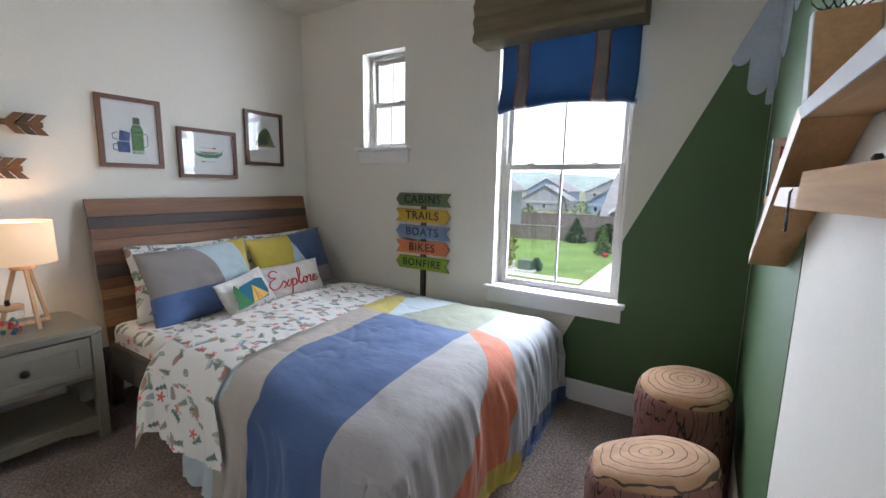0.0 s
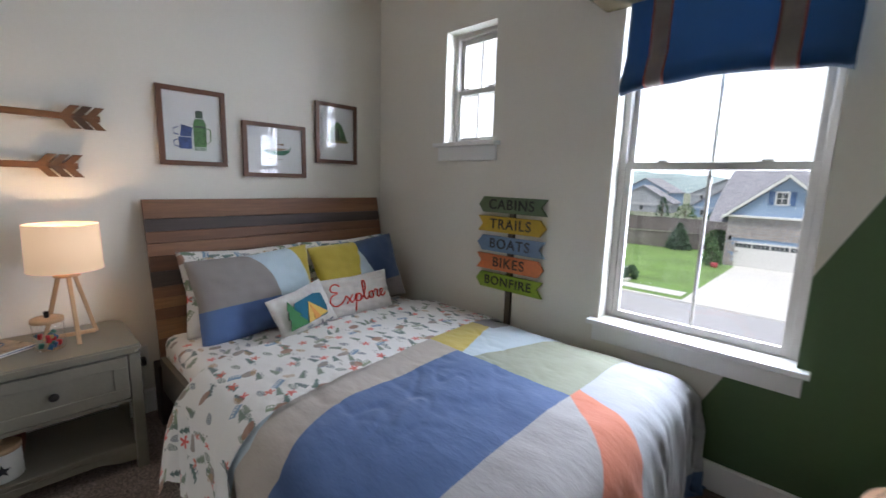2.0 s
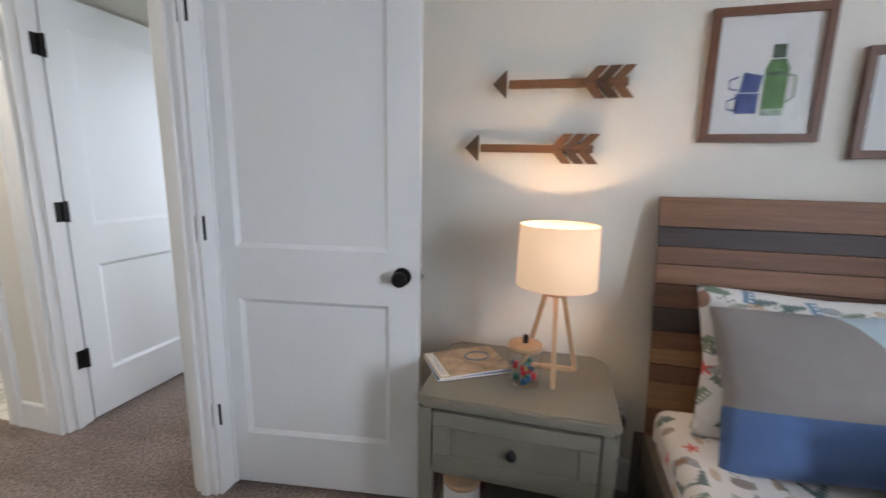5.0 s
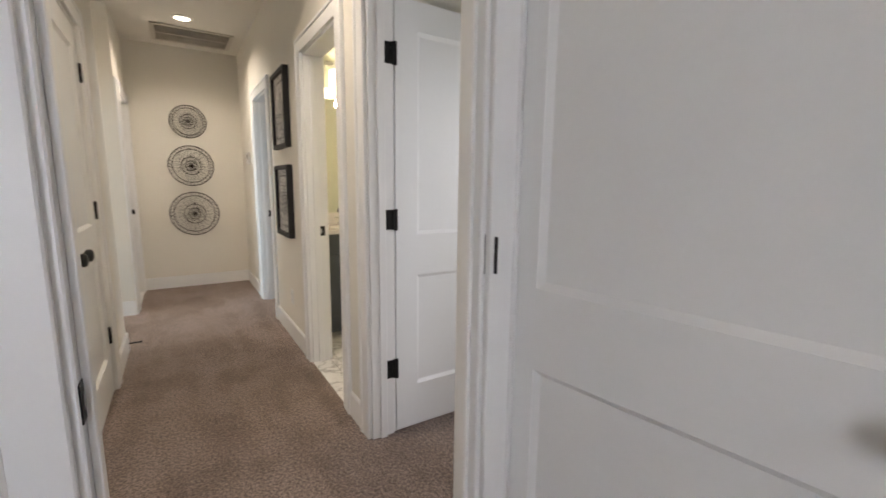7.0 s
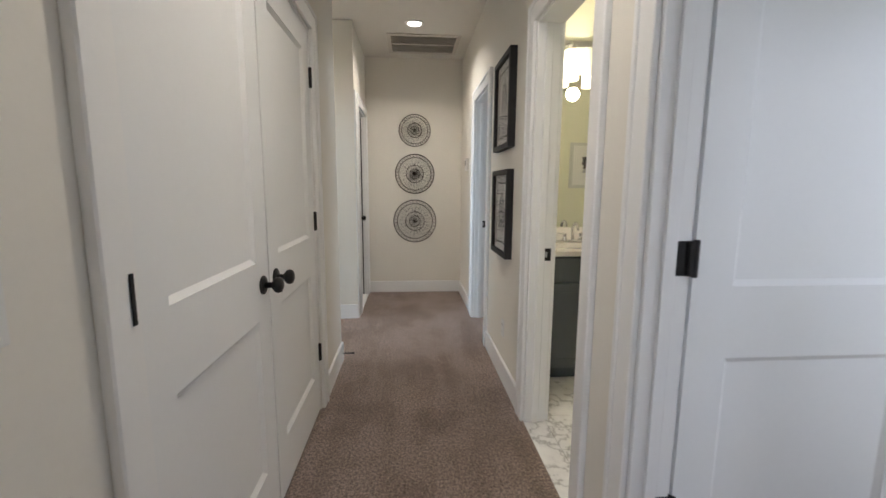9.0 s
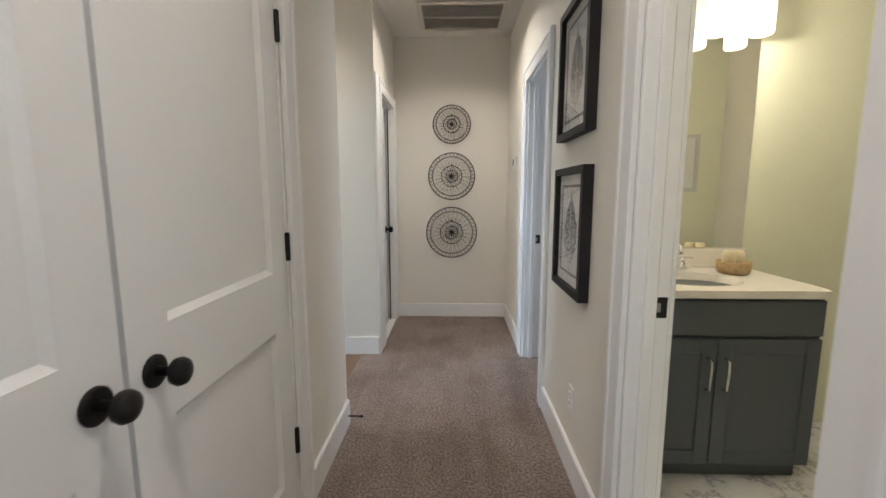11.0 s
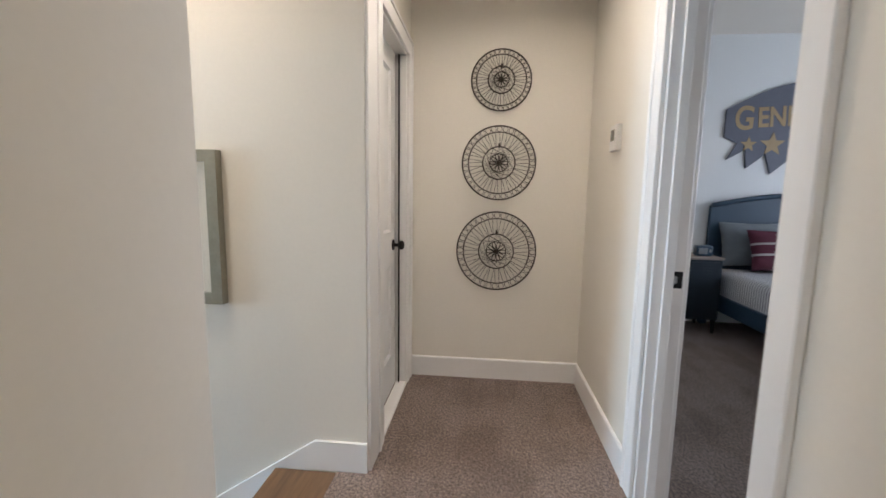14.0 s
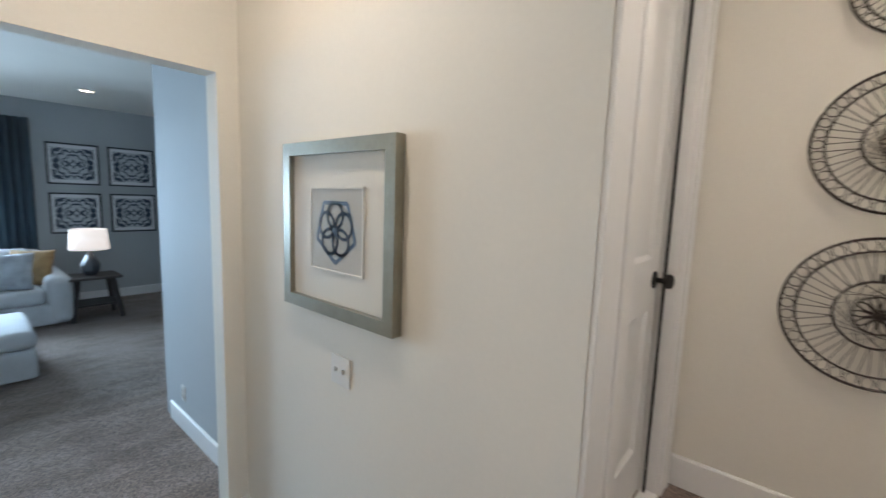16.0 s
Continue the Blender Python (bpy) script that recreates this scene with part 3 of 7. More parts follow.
# ---- bed ----
BROWN = [wood("plank_%d" % i, c, 1, 0.52, 0.36, 6, 0.0) for i, c in enumerate(((0.21, 0.103, 0.054), (0.058, 0.040, 0.036), (0.155, 0.072, 0.038), (0.27, 0.145, 0.068)))]
RAILWOOD = wood("bed_rail_wood", (0.115, 0.10, 0.082), 0, 0.5, 0.2)
CX, CY = -0.42, -2.415
bed = thing("bed", (CX, CY, 0), "wooden bed with a striped plank headboard", "bed")


def head_x(z):
    t = min(1, max(0, (z - 0.25) / 0.97))
    return 0.625 + 0.165 * t ** 1.25


hb = part("headboard_back", prism(B(), [(head_x(0.3) + 0.012 - CX, 0.30), (head_x(0.7) + 0.012 - CX, 0.70), (head_x(1.21) + 0.006 - CX, 1.205), (head_x(1.21) + 0.035 - CX, 1.205), (head_x(0.7) + 0.04 - CX, 0.70), (head_x(0.3) + 0.04 - CX, 0.30)], 1, -0.765, 0.765), BROWN[1], bed)
seams = (1.216, 1.112, 1.044, 0.983, 0.914, 0.832, 0.751, 0.690, 0.635, 0.574, 0.476, 0.39, 0.30)
tones = (0, 1, 2, 0, 2, 1, 0, 3, 2, 3, 2, 0)
for i, (a, b) in enumerate(zip(seams, seams[1:])):
    bm = prism(B(), [(head_x(b) - CX, b + 0.001), (head_x(a) - CX, a - 0.001), (head_x(a) + 0.014 - CX, a - 0.001), (head_x(b) + 0.014 - CX, b + 0.001)], 1, -0.775, 0.775)
    bmesh.ops.bevel(bm, geom=[e for e in bm.edges if abs(e.verts[0].co.y - e.verts[1].co.y) > 1], offset=0.002, segments=1, affect="EDGES")
    part("plank", bm, BROWN[tones[i]], bed)
for y in (-0.765, 0.765):
    part("leg", box(B(), (0.61 - CX, y - 0.03, 0), (0.72 - CX, y + 0.03, 0.34), 0.005), BROWN[1], bed)
    part("leg", box(B(), (-1.485 - CX, y - 0.04, 0), (-1.41 - CX, y + 0.04, 0.22), 0.005), RAILWOOD, bed)
    part("side_rail", box(B(), (-1.46 - CX, y - 0.016, 0.20), (0.63 - CX, y + 0.016, 0.385), 0.004), RAILWOOD, bed)
part("foot_rail", box(B(), (-1.490 - CX, -0.765, 0.20), (-1.461 - CX, 0.765, 0.385), 0.004), RAILWOOD, bed)


def print_nodes(nt, v, ground):
    """Little pines, maple leaves, sprigs, campers, bears and squiggles strewn on white cotton."""
    col = ground

    def less(a, b):
        return calc(nt, "LESS_THAN", a, b)

    def mul(a, b):
        return calc(nt, "MULTIPLY", a, b)
    kinds = (("pine", 7.0, (0.05, 0.13, 0.11), (0.10, 0.17, 0.12)), ("star", 7.2, (0.70, 0.06, 0.05), (0.62, 0.10, 0.06)), ("sprig", 7.3, (0.10, 0.16, 0.10), (0.07, 0.11, 0.16)), ("pine", 6.4, (0.16, 0.22, 0.15), (0.06, 0.12, 0.12)), ("camper", 5.6, (0.20, 0.27, 0.16), (0.14, 0.27, 0.42)), ("bear", 5.2, (0.33, 0.17, 0.11), (0.30, 0.25, 0.22)), ("squiggle", 6.6, (0.10, 0.12, 0.15), (0.26, 0.24, 0.22)), ("sprig", 6.1, (0.14, 0.19, 0.17), (0.45, 0.28, 0.12)))
    for i, (kind, sc, c1, c2) in enumerate(kinds):
        m = nt.nodes.new("ShaderNodeMapping")
        m.inputs["Location"].default_value = (1.37 * i + 0.3, 2.11 * i + 0.7, 0)
        nt.links.new(v, m.inputs[0])
        vo = node(nt, "TexVoronoi", Scale=sc, Randomness=0.62)
        vo.voronoi_dimensions = "2D"
        nt.links.new(m.outputs[0], vo.inputs["Vector"])
        sub = nt.nodes.new("ShaderNodeVectorMath")
        sub.operation = "SUBTRACT"
        nt.links.new(m.outputs[0], sub.inputs[0])
        nt.links.new(vo.outputs["Position"], sub.inputs[1])
        rnd = nt.nodes.new("ShaderNodeSeparateColor")
        nt.links.new(vo.outputs["Color"], rnd.inputs[0])
        rot = nt.nodes.new("ShaderNodeVectorRotate")
        rot.rotation_type = "Z_AXIS"
        nt.links.new(sub.outputs[0], rot.inputs["Vector"])
        nt.links.new(calc(nt, "MULTIPLY_ADD", rnd.outputs[1], 1.4, 0.87), rot.inputs["Angle"])
        s = nt.nodes.new("ShaderNodeSeparateXYZ")
        nt.links.new(rot.outputs[0], s.inputs[0])
        x, y = s.outputs[0], s.outputs[1]
        ax, ay = calc(nt, "ABSOLUTE", x), calc(nt, "ABSOLUTE", y)
        if kind == "pine":
            down = calc(nt, "SUBTRACT", 0.032, y)
            half = calc(nt, "ADD", mul(calc(nt, "FRACT", mul(down, 62.0)), 0.009), mul(down, 0.13))
            here = mul(less(ax, half), less(ay, 0.032))
        elif kind == "star":
            rad = calc(nt, "SQRT", calc(nt, "ADD", mul(x, x), mul(y, y)))
            ang = calc(nt, "ARCTAN2", x, y)
            here = less(rad, calc(nt, "MULTIPLY_ADD", calc(nt, "COSINE", mul(ang, 5.0)), 0.0080, 0.0148))
        elif kind == "sprig":
            q = mul(y, 33.0)
            half = mul(calc(nt, "SUBTRACT", 1.0, mul(q, q)), 0.0125)
            vein = less(calc(nt, "FRACT", mul(calc(nt, "SUBTRACT", y, ax), 110.0)), 0.62)
            here = mul(less(ax, half), vein)
        elif kind == "camper":
            hole = mul(less(calc(nt, "ABSOLUTE", calc(nt, "SUBTRACT", calc(nt, "PINGPONG", ax, 0.012), 0.006)), 0.0035), less(calc(nt, "ABSOLUTE", calc(nt, "SUBTRACT", y, 0.005)), 0.005))
            here = mul(mul(less(ax, 0.028), less(ay, 0.014)), calc(nt, "SUBTRACT", 1.0, hole))
        elif kind == "bear":
            warp = calc(nt, "MULTIPLY_ADD", noise_of(nt, m.outputs[0], 55, 2), 0.9, 0.55)
            here = less(calc(nt, "ADD", mul(mul(x, x), 1300.0), mul(mul(y, y), 2600.0)), warp)
        else:
            wave = mul(calc(nt, "SINE", mul(y, 260.0)), 0.007)
            here = mul(less(calc(nt, "ABSOLUTE", calc(nt, "SUBTRACT", x, wave)), 0.0022), less(ay, 0.024))
        here = mul(here, calc(nt, "GREATER_THAN", rnd.outputs[2], 0.18))
        col = mixer(nt, mul(here, 0.9), col, mixer(nt, less(rnd.outputs[0], 0.5), c1, c2))
    return col


def printed(name, which):
    m, nt, b = shader(name)
    v = coords(nt, which=which)
    nt.links.new(print_nodes(nt, v, (0.78, 0.77, 0.75)), b.inputs["Base Color"])
    b.inputs["Roughness"].default_value = 0.85
    b.inputs["Sheen Weight"].default_value = 0.2
    relief(nt, b, noise_of(nt, v, 26, 3), 0.35, 0.006)
    return m


PRINT = printed("printed_cotton", "UV")


def blocks():
    """The patchwork of the duvet, in metres of cloth."""
    m, nt, b = shader("patchwork_cotton")
    uv = nt.nodes.new("ShaderNodeTexCoord").outputs["UV"]
    sep = nt.nodes.new("ShaderNodeSeparateXYZ")
    nt.links.new(uv, sep.inputs[0])
    x, y = sep.outputs[0], sep.outputs[1]

    def lin(a, bb, c):
        """1 where a x + b y + c > 0."""
        return calc(nt, "GREATER_THAN", calc(nt, "ADD", calc(nt, "MULTIPLY", x, a), calc(nt, "MULTIPLY", y, bb)), -c)
    tan, blue, pale, grey = (0.47, 0.42, 0.37), (0.075, 0.135, 0.30), (0.50, 0.60, 0.66), (0.43, 0.41, 0.415)
    yellow, sage, coral, white = (0.56, 0.44, 0.09), (0.285, 0.30, 0.215), (0.66, 0.20, 0.11), (0.44, 0.45, 0.49)
    past = calc(nt, "MINIMUM", calc(nt, "MAXIMUM", calc(nt, "ADD", y, 2.0), 0.0), 0.40)
    arc = calc(nt, "ADD", calc(nt, "ADD", x, 0.68), calc(nt, "MULTIPLY", past, past))
    a = mixer(nt, calc(nt, "LESS_THAN", arc, 0.0), mixer(nt, calc(nt, "GREATER_THAN", arc, 0.20), tan, pale), blue)
    d = mixer(nt, lin(1, 0.35, 1.60), mixer(nt, lin(-1, 0.25, -0.13), pale, sage), yellow)
    d = mixer(nt, calc(nt, "MULTIPLY", lin(0, -1, -2.93), lin(1, 0, 0.60)), d, (0.23, 0.22, 0.22))
    top = mixer(nt, lin(0, -1, -2.55), a, d)
    c = mixer(nt, lin(-0.70, -0.65, -2.5325), grey, coral)
    c = mixer(nt, lin(-0.30, -0.65, -2.085), c, white)
    c = mixer(nt, lin(-1, 0.0, -1.95), c, mixer(nt, lin(0, -1, -2.42), mixer(nt, lin(0, 1, 1.62), yellow, grey), blue))
    col = mixer(nt, calc(nt, "LESS_THAN", x, -1.25), top, c)
    wash = noise_of(nt, uv, 5.0)
    col = mixer(nt, calc(nt, "MULTIPLY", wash, 0.25), col, (0.62, 0.6, 0.58), "MULTIPLY")
    nt.links.new(col, b.inputs["Base Color"])
    b.inputs["Roughness"].default_value = 0.85
    b.inputs["Sheen Weight"].default_value = 0.2
    rib = calc(nt, "SINE", calc(nt, "MULTIPLY", calc(nt, "ADD", x, y), 900.0))
    crease = calc(nt, "ABSOLUTE", calc(nt, "SUBTRACT", noise_of(nt, coords(nt, (1.0, 2.6, 1), "UV"), 4.5, 4, 0.6), 0.5))
    h = calc(nt, "ADD", calc(nt, "MULTIPLY", rib, 0.004), calc(nt, "ADD", calc(nt, "MULTIPLY", crease, 1.3), calc(nt, "MULTIPLY", noise_of(nt, uv, 38, 3), 0.25)))
    relief(nt, b, h, 0.38, 0.010)
    return m


PATCH = blocks()


def drape(name, u0, u1, v0, v1, top, edge_u, edge_v, material, parent, step=0.0125, puff=0.03, r=0.10, curl=0.0, flare=0.10, label="", floor_z=0.02, shear=0.0):
    """Cloth laid on the bed: u runs from head (larger x) to foot, v across. It rolls over the edges and hangs, with folds."""
    nu, nv = int((u0 - u1) / step), int((v1 - v0) / step)
    bm = B()
    uvl = bm.loops.layers.uv.new()
    grid, tex = [], {}

    def roll(a):
        if a <= 0:
            return a, 0.0
        if a < r * math.pi / 2:
            return r * math.sin(a / r), r * (1 - math.cos(a / r))
        h = a - r * math.pi / 2
        return r + flare * h, r + h * math.sqrt(1 - flare * flare)
    for i in range(nu + 1):
        row = []
        u = u0 + (u1 - u0) * i / nu
        for j in range(nv + 1):
            v = v0 + (v1 - v0) * j / nv
            hx, dx = roll(edge_u - u)
            x = edge_u - hx
            if v > edge_v[1]:
                hy, dy = roll(v - edge_v[1])
                y = edge_v[1] + hy
            elif v < edge_v[0]:
                hy, dy = roll(edge_v[0] - v)
                y = edge_v[0] - hy
            else:
                dy, y = 0.0, v
            drop = (dx ** 2.2 + dy ** 2.2) ** (1 / 2.2)
            n1 = noise.noise((u * 2.6, v * 2.6, 0.3)) + 0.40 * noise.noise((u * 6 + 3, v * 5, 1.7)) + 0.15 * noise.noise((u * 15, v * 12, 5.2))
            flat = max(0.0, 1 - drop / 0.15)
            where = max(0.0, 0.35 + noise.noise((u * 1.9, v * 1.9, 9.0)))
            c1, c2 = abs(noise.noise((u * 8 + 4.5 * v, v * 3.0 - u, 8.0))), abs(noise.noise((u * 3 - 5 * v, v * 9, 4.0)))
            crease = max(0.0, 1 - c1 / 0.10) ** 1.5 + 0.7 * max(0.0, 1 - c2 / 0.09) ** 1.5
            z = top - drop + flat * (puff * 0.42 * n1 - 0.0075 * crease * where) - 0.05 * ((v - CY) / 0.75) ** 4 * flat
            hang = min(1.0, drop / 0.20)

            def pleats(a, b):
                """Gathers that run down a hanging side: a along the edge, b down it."""
                w1 = abs(noise.noise((a * 8.5 + 0.9 * math.sin(b * 4), b * 1.3, 2.0)))
                w2 = abs(noise.noise((a * 21 + 1.2 * math.sin(b * 6), b * 2.4, 6.0)))
                return 0.040 * w1 + 0.018 * w2 - 0.012
            if dy > 0.01:
                y += (1 if v > CY else -1) * hang * (pleats(u, dy) + 0.014 * math.sin(u * 11 + 2 * math.sin(u * 5)) + 0.010 * n1)
            if dx > 0.01:
                x -= hang * (pleats(v + 4.0, dx) + 0.016 * math.sin(v * 9 + 2 * math.sin(v * 6)) + 0.012 * n1)
            if curl and i < 6:
                z -= curl * (1 - i / 6.0) ** 2
            vert = bm.verts.new((x + shear * (v + 2.3 + 3.2 * max(0.0, v + 1.72)) - CX, y - CY, max(z, floor_z + 0.003 * (1 + n1))))
            tex[vert] = (u, v)
            row.append(vert)
        grid.append(row)
    for p, q in zip(grid, grid[1:]):
        for j in range(nv):
            f = bm.faces.new((p[j], p[j + 1], q[j + 1], q[j]))
            for l in f.loops:
                l[uvl].uv = tex[l.vert]
    bmesh.ops.recalc_face_normals(bm, faces=bm.faces[:])
    return part(name, bm, material, parent, label, True)


mattress = thing("mattress", (CX, CY, 0.34), "mattress in a sheet printed with leaves and camping motifs", "mattress")
bm = box(B(), (-1.45 - CX, -0.755, -0.08), (0.66 - CX, 0.755, 0.155), 0.05, 4)
uvl = bm.loops.layers.uv.new()
for f in bm.faces:
    for l in f.loops:
        l[uvl].uv = (l.vert.co.x + 0.3 * l.vert.co.z, l.vert.co.y + 0.9 * l.vert.co.z)
part("mattress_body", bm, PRINT, mattress, "", True)
duvet = thing("duvet", (CX, CY, 0), "patchwork duvet in blue, grey, sage, coral and yellow", "duvet")
drape("cover", -0.38, -2.20, -3.62, -1.06, 0.575, -1.41, (-3.095, -1.68), PATCH, duvet, puff=0.045, r=0.13, flare=0.10)
drape("turned_back_lining", 0.08, -0.535, -3.55, -1.19, 0.590, -9.0, (-3.115, -1.660), PRINT, duvet, puff=0.045, r=0.13, curl=0.11, flare=0.17, shear=-0.068, label="turned-back lining printed with leaves and stars")


def pillow_mesh(w, h, t, n=34, seed=0):
    """A stuffed cushion in the xz plane, facing -y, with pinched corners; UV in metres."""
    bm = B()
    uvl = bm.loops.layers.uv.new()
    tex = {}

    def pt(i, j, side):
        a, b = 2 * i / n - 1, 2 * j / n - 1
        puff = max(0.0, (1 - abs(a) ** 2.6) * (1 - abs(b) ** 2.6)) ** 0.55
        pin = 1 - 0.07 * (1 - abs(b)) * abs(a) ** 3
        pin2 = 1 - 0.07 * (1 - abs(a)) * abs(b) ** 3
        wr = 0.010 * noise.noise((a * 2.2 + seed, b * 2.2, side * 3)) * puff + 0.005 * noise.noise((a * 6 + seed, b * 5, side))
        rib = abs(noise.noise((a * 2.0 + 2.2 * b + seed * 1.7, 2.6 * b - 0.8 * a, side * 2.0)))
        wr -= 0.010 * max(0.0, 1 - rib / 0.10) ** 1.5 * (0.25 + 0.75 * (abs(a) + abs(b)) / 2) * puff ** 0.5
        v = bm.verts.new((a * w / 2 * pin, side * (puff * t / 2 + wr + 0.002), b * h / 2 * pin2))
        tex[v] = (a * w / 2, b * h / 2)
        return v
    for side in (-1, 1):
        g = [[pt(i, j, side) for j in range(n + 1)] for i in range(n + 1)]
        for i in range(n):
            for j in range(n):
                f = bm.faces.new((g[i][j], g[i + 1][j], g[i + 1][j + 1], g[i][j + 1]))
                for l in f.loops:
                    l[uvl].uv = tex[l.vert]
    bmesh.ops.remove_doubles(bm, verts=bm.verts[:], dist=0.0042)
    bmesh.ops.recalc_face_normals(bm, faces=bm.faces[:])
    return bm


def patch_pillow(name, plan):
    """Colour blocks on a pillow: plan(nt, x, y, lin, ring) gives the colour."""
    m, nt, b = shader(name)
    uv = nt.nodes.new("ShaderNodeTexCoord").outputs["UV"]
    sep = nt.nodes.new("ShaderNodeSeparateXYZ")
    nt.links.new(uv, sep.inputs[0])
    x, y = sep.outputs[0], sep.outputs[1]

    def ring(cx, cy, r):
        dx, dy = calc(nt, "SUBTRACT", x, cx), calc(nt, "SUBTRACT", y, cy)
        return calc(nt, "LESS_THAN", calc(nt, "ADD", calc(nt, "MULTIPLY", dx, dx), calc(nt, "MULTIPLY", dy, dy)), r * r)
    nt.links.new(plan(nt, x, y, ring), b.inputs["Base Color"])
    b.inputs["Roughness"].default_value = 0.85
    b.inputs["Sheen Weight"].default_value = 0.2
    relief(nt, b, noise_of(nt, uv, 18, 3), 0.3, 0.006)
    return m


BLUE, GREY, PALE, YELLOW = (0.085, 0.150, 0.33), (0.275, 0.250, 0.240), (0.48, 0.59, 0.66), (0.56, 0.44, 0.07)


def plan_a(nt, x, y, ring):
    low = mixer(nt, calc(nt, "LESS_THAN", y, -0.045), GREY, BLUE)
    c = mixer(nt, ring(-0.30, -0.06, 0.385), mixer(nt, ring(-0.30, -0.10, 0.61), YELLOW, PALE), low)
    return c


def plan_b(nt, x, y, ring):
    lean = calc(nt, "MULTIPLY", y, 0.22)
    spread = calc(nt, "MULTIPLY", y, -0.42)
    right = mixer(nt, calc(nt, "LESS_THAN", y, -0.09), (0.06, 0.105, 0.22), GREY)
    c = mixer(nt, calc(nt, "LESS_THAN", x, calc(nt, "ADD", spread, 0.045)), right, PALE)
    return mixer(nt, calc(nt, "LESS_THAN", x, calc(nt, "ADD", lean, -0.055)), c, YELLOW)


def pillow(at, w, h, t, lean, turn, material, label, roll=0.0, seed=0):
    p = thing("pillow", at, label, "pillow", "pillows on the bed")
    p.matrix_basis = pose(*at, 0, 0, turn) @ pose(0, 0, 0, lean) @ pose(0, 0, 0, 0, roll)
    part("cover", pillow_mesh(w, h, t, seed=seed), material, p, "", True)
    return p


# pillows face -x: turn -90 sends their front (-y) to -x
pillow((0.55, -2.085, 0.715), 0.70, 0.47, 0.16, -17, -90, PRINT, "bed pillow in printed cotton, propped on the headboard", 1, 1)
pillow((0.55, -2.78, 0.725), 0.70, 0.46, 0.16, -17, -90, PRINT, "bed pillow in printed cotton, propped on the headboard", -1, 2)
pillow((0.42, -2.09, 0.708), 0.68, 0.465, 0.17, -20, -91, patch_pillow("patch_pillow_a", plan_a), "pillow with grey, blue and pale blue patches", -3, 3)
pillow((0.42, -2.775, 0.728), 0.68, 0.46, 0.17, -20, -89, patch_pillow("patch_pillow_b", plan_b), "pillow with yellow, pale blue and navy patches", -4, 4)
LINEN = weave("white_linen", (0.72, 0.70, 0.67), 420, var=0.08)
RED = weave("red_thread", (0.75, 0.05, 0.03))
lum = pillow((0.272, -2.635, 0.622), 0.53, 0.27, 0.12, -22, -92, LINEN, "white lumbar pillow with a red embroidered word", -1.5, 5)


def stitched(pts):
    """A red embroidered stroke through pts, laid on the lumbar pillow's front."""
    u = 0.0455
    ctrl = [pts[0]] + pts + [pts[-1]]
    line = []
    for p0, p1, p2, p3 in zip(ctrl, ctrl[1:], ctrl[2:], ctrl[3:]):
        for k in range(6):
            t = k / 6
            x, z = [0.5 * (2 * b + (c - a) * t + (2 * a - 5 * b + 4 * c - d) * t * t + (3 * b - a - 3 * c + d) * t ** 3) for a, b, c, d in zip(p0, p1, p2, p3)]
            line.append((x, z))
    line.append(pts[-1])
    path = []
    for x, z in line:
        x, z = (x - 4.55) * u, (z - 0.85) * u
        a, b = x / 0.265, z / 0.135
        swell = max(0.0, (1 - abs(a) ** 2.6) * (1 - abs(b) ** 2.6)) ** 0.55
        path.append((x, -swell * 0.06 - 0.007, z))
    part("embroidery", tube(B(), path, 0.0045, 6), RED, lum, "red script lettering", True)


stitched([(1.7, 2.45), (1.1, 2.85), (0.4, 2.5), (0.45, 1.9), (1.15, 1.62), (0.3, 1.3), (0.0, 0.6), (0.5, -0.05), (1.3, 0.1), (1.9, 0.55)])
stitched([(1.9, 0.55), (2.25, 1.0), (2.6, 0.5), (2.95, 0.0), (3.35, 0.3)])
stitched([(3.25, 1.0), (2.7, 0.5), (2.15, -0.05)])
stitched([(3.35, 0.3), (3.85, 1.05), (3.6, 0.0), (3.35, -1.3)])
stitched([(3.62, 0.35), (4.1, 1.0), (4.5, 0.7), (4.25, 0.08), (3.75, 0.05)])
stitched([(4.3, 0.1), (4.9, 0.6), (5.45, 1.7), (5.5, 2.5), (5.2, 2.55), (5.02, 1.5), (5.0, 0.4), (5.3, 0.0), (5.75, 0.4)])
stitched([(6.3, 0.95), (5.9, 0.8), (5.75, 0.3), (6.1, 0.0), (6.5, 0.35), (6.4, 0.88), (6.3, 0.93), (6.8, 0.8)])
stitched([(6.8, 0.8), (7.0, 1.1), (7.32, 0.85), (7.15, 0.3), (7.35, 0.0), (7.75, 0.3)])
stitched([(7.75, 0.3), (8.3, 0.7), (8.2, 1.0), (7.85, 0.85), (7.8, 0.3), (8.15, 0.0), (8.8, 0.45)])
camp = pillow((0.185, -2.238, 0.600), 0.365, 0.31, 0.12, -24, -84, LINEN, "white cushion with a tent and pine tree picture", -11, 6)
TEAL, PINE, TENT, GOLD = weave("teal_print", (0.01, 0.13, 0.22)), weave("pine_print", (0.05, 0.20, 0.07)), weave("tent_print", (0.75, 0.33, 0.08)), weave("gold_print", (0.75, 0.50, 0.12))
GREYTX = weave("grey_thread", (0.33, 0.36, 0.42))


def flat(pts, d):
    return prism(B(), pts, 1, d, d - 0.003)


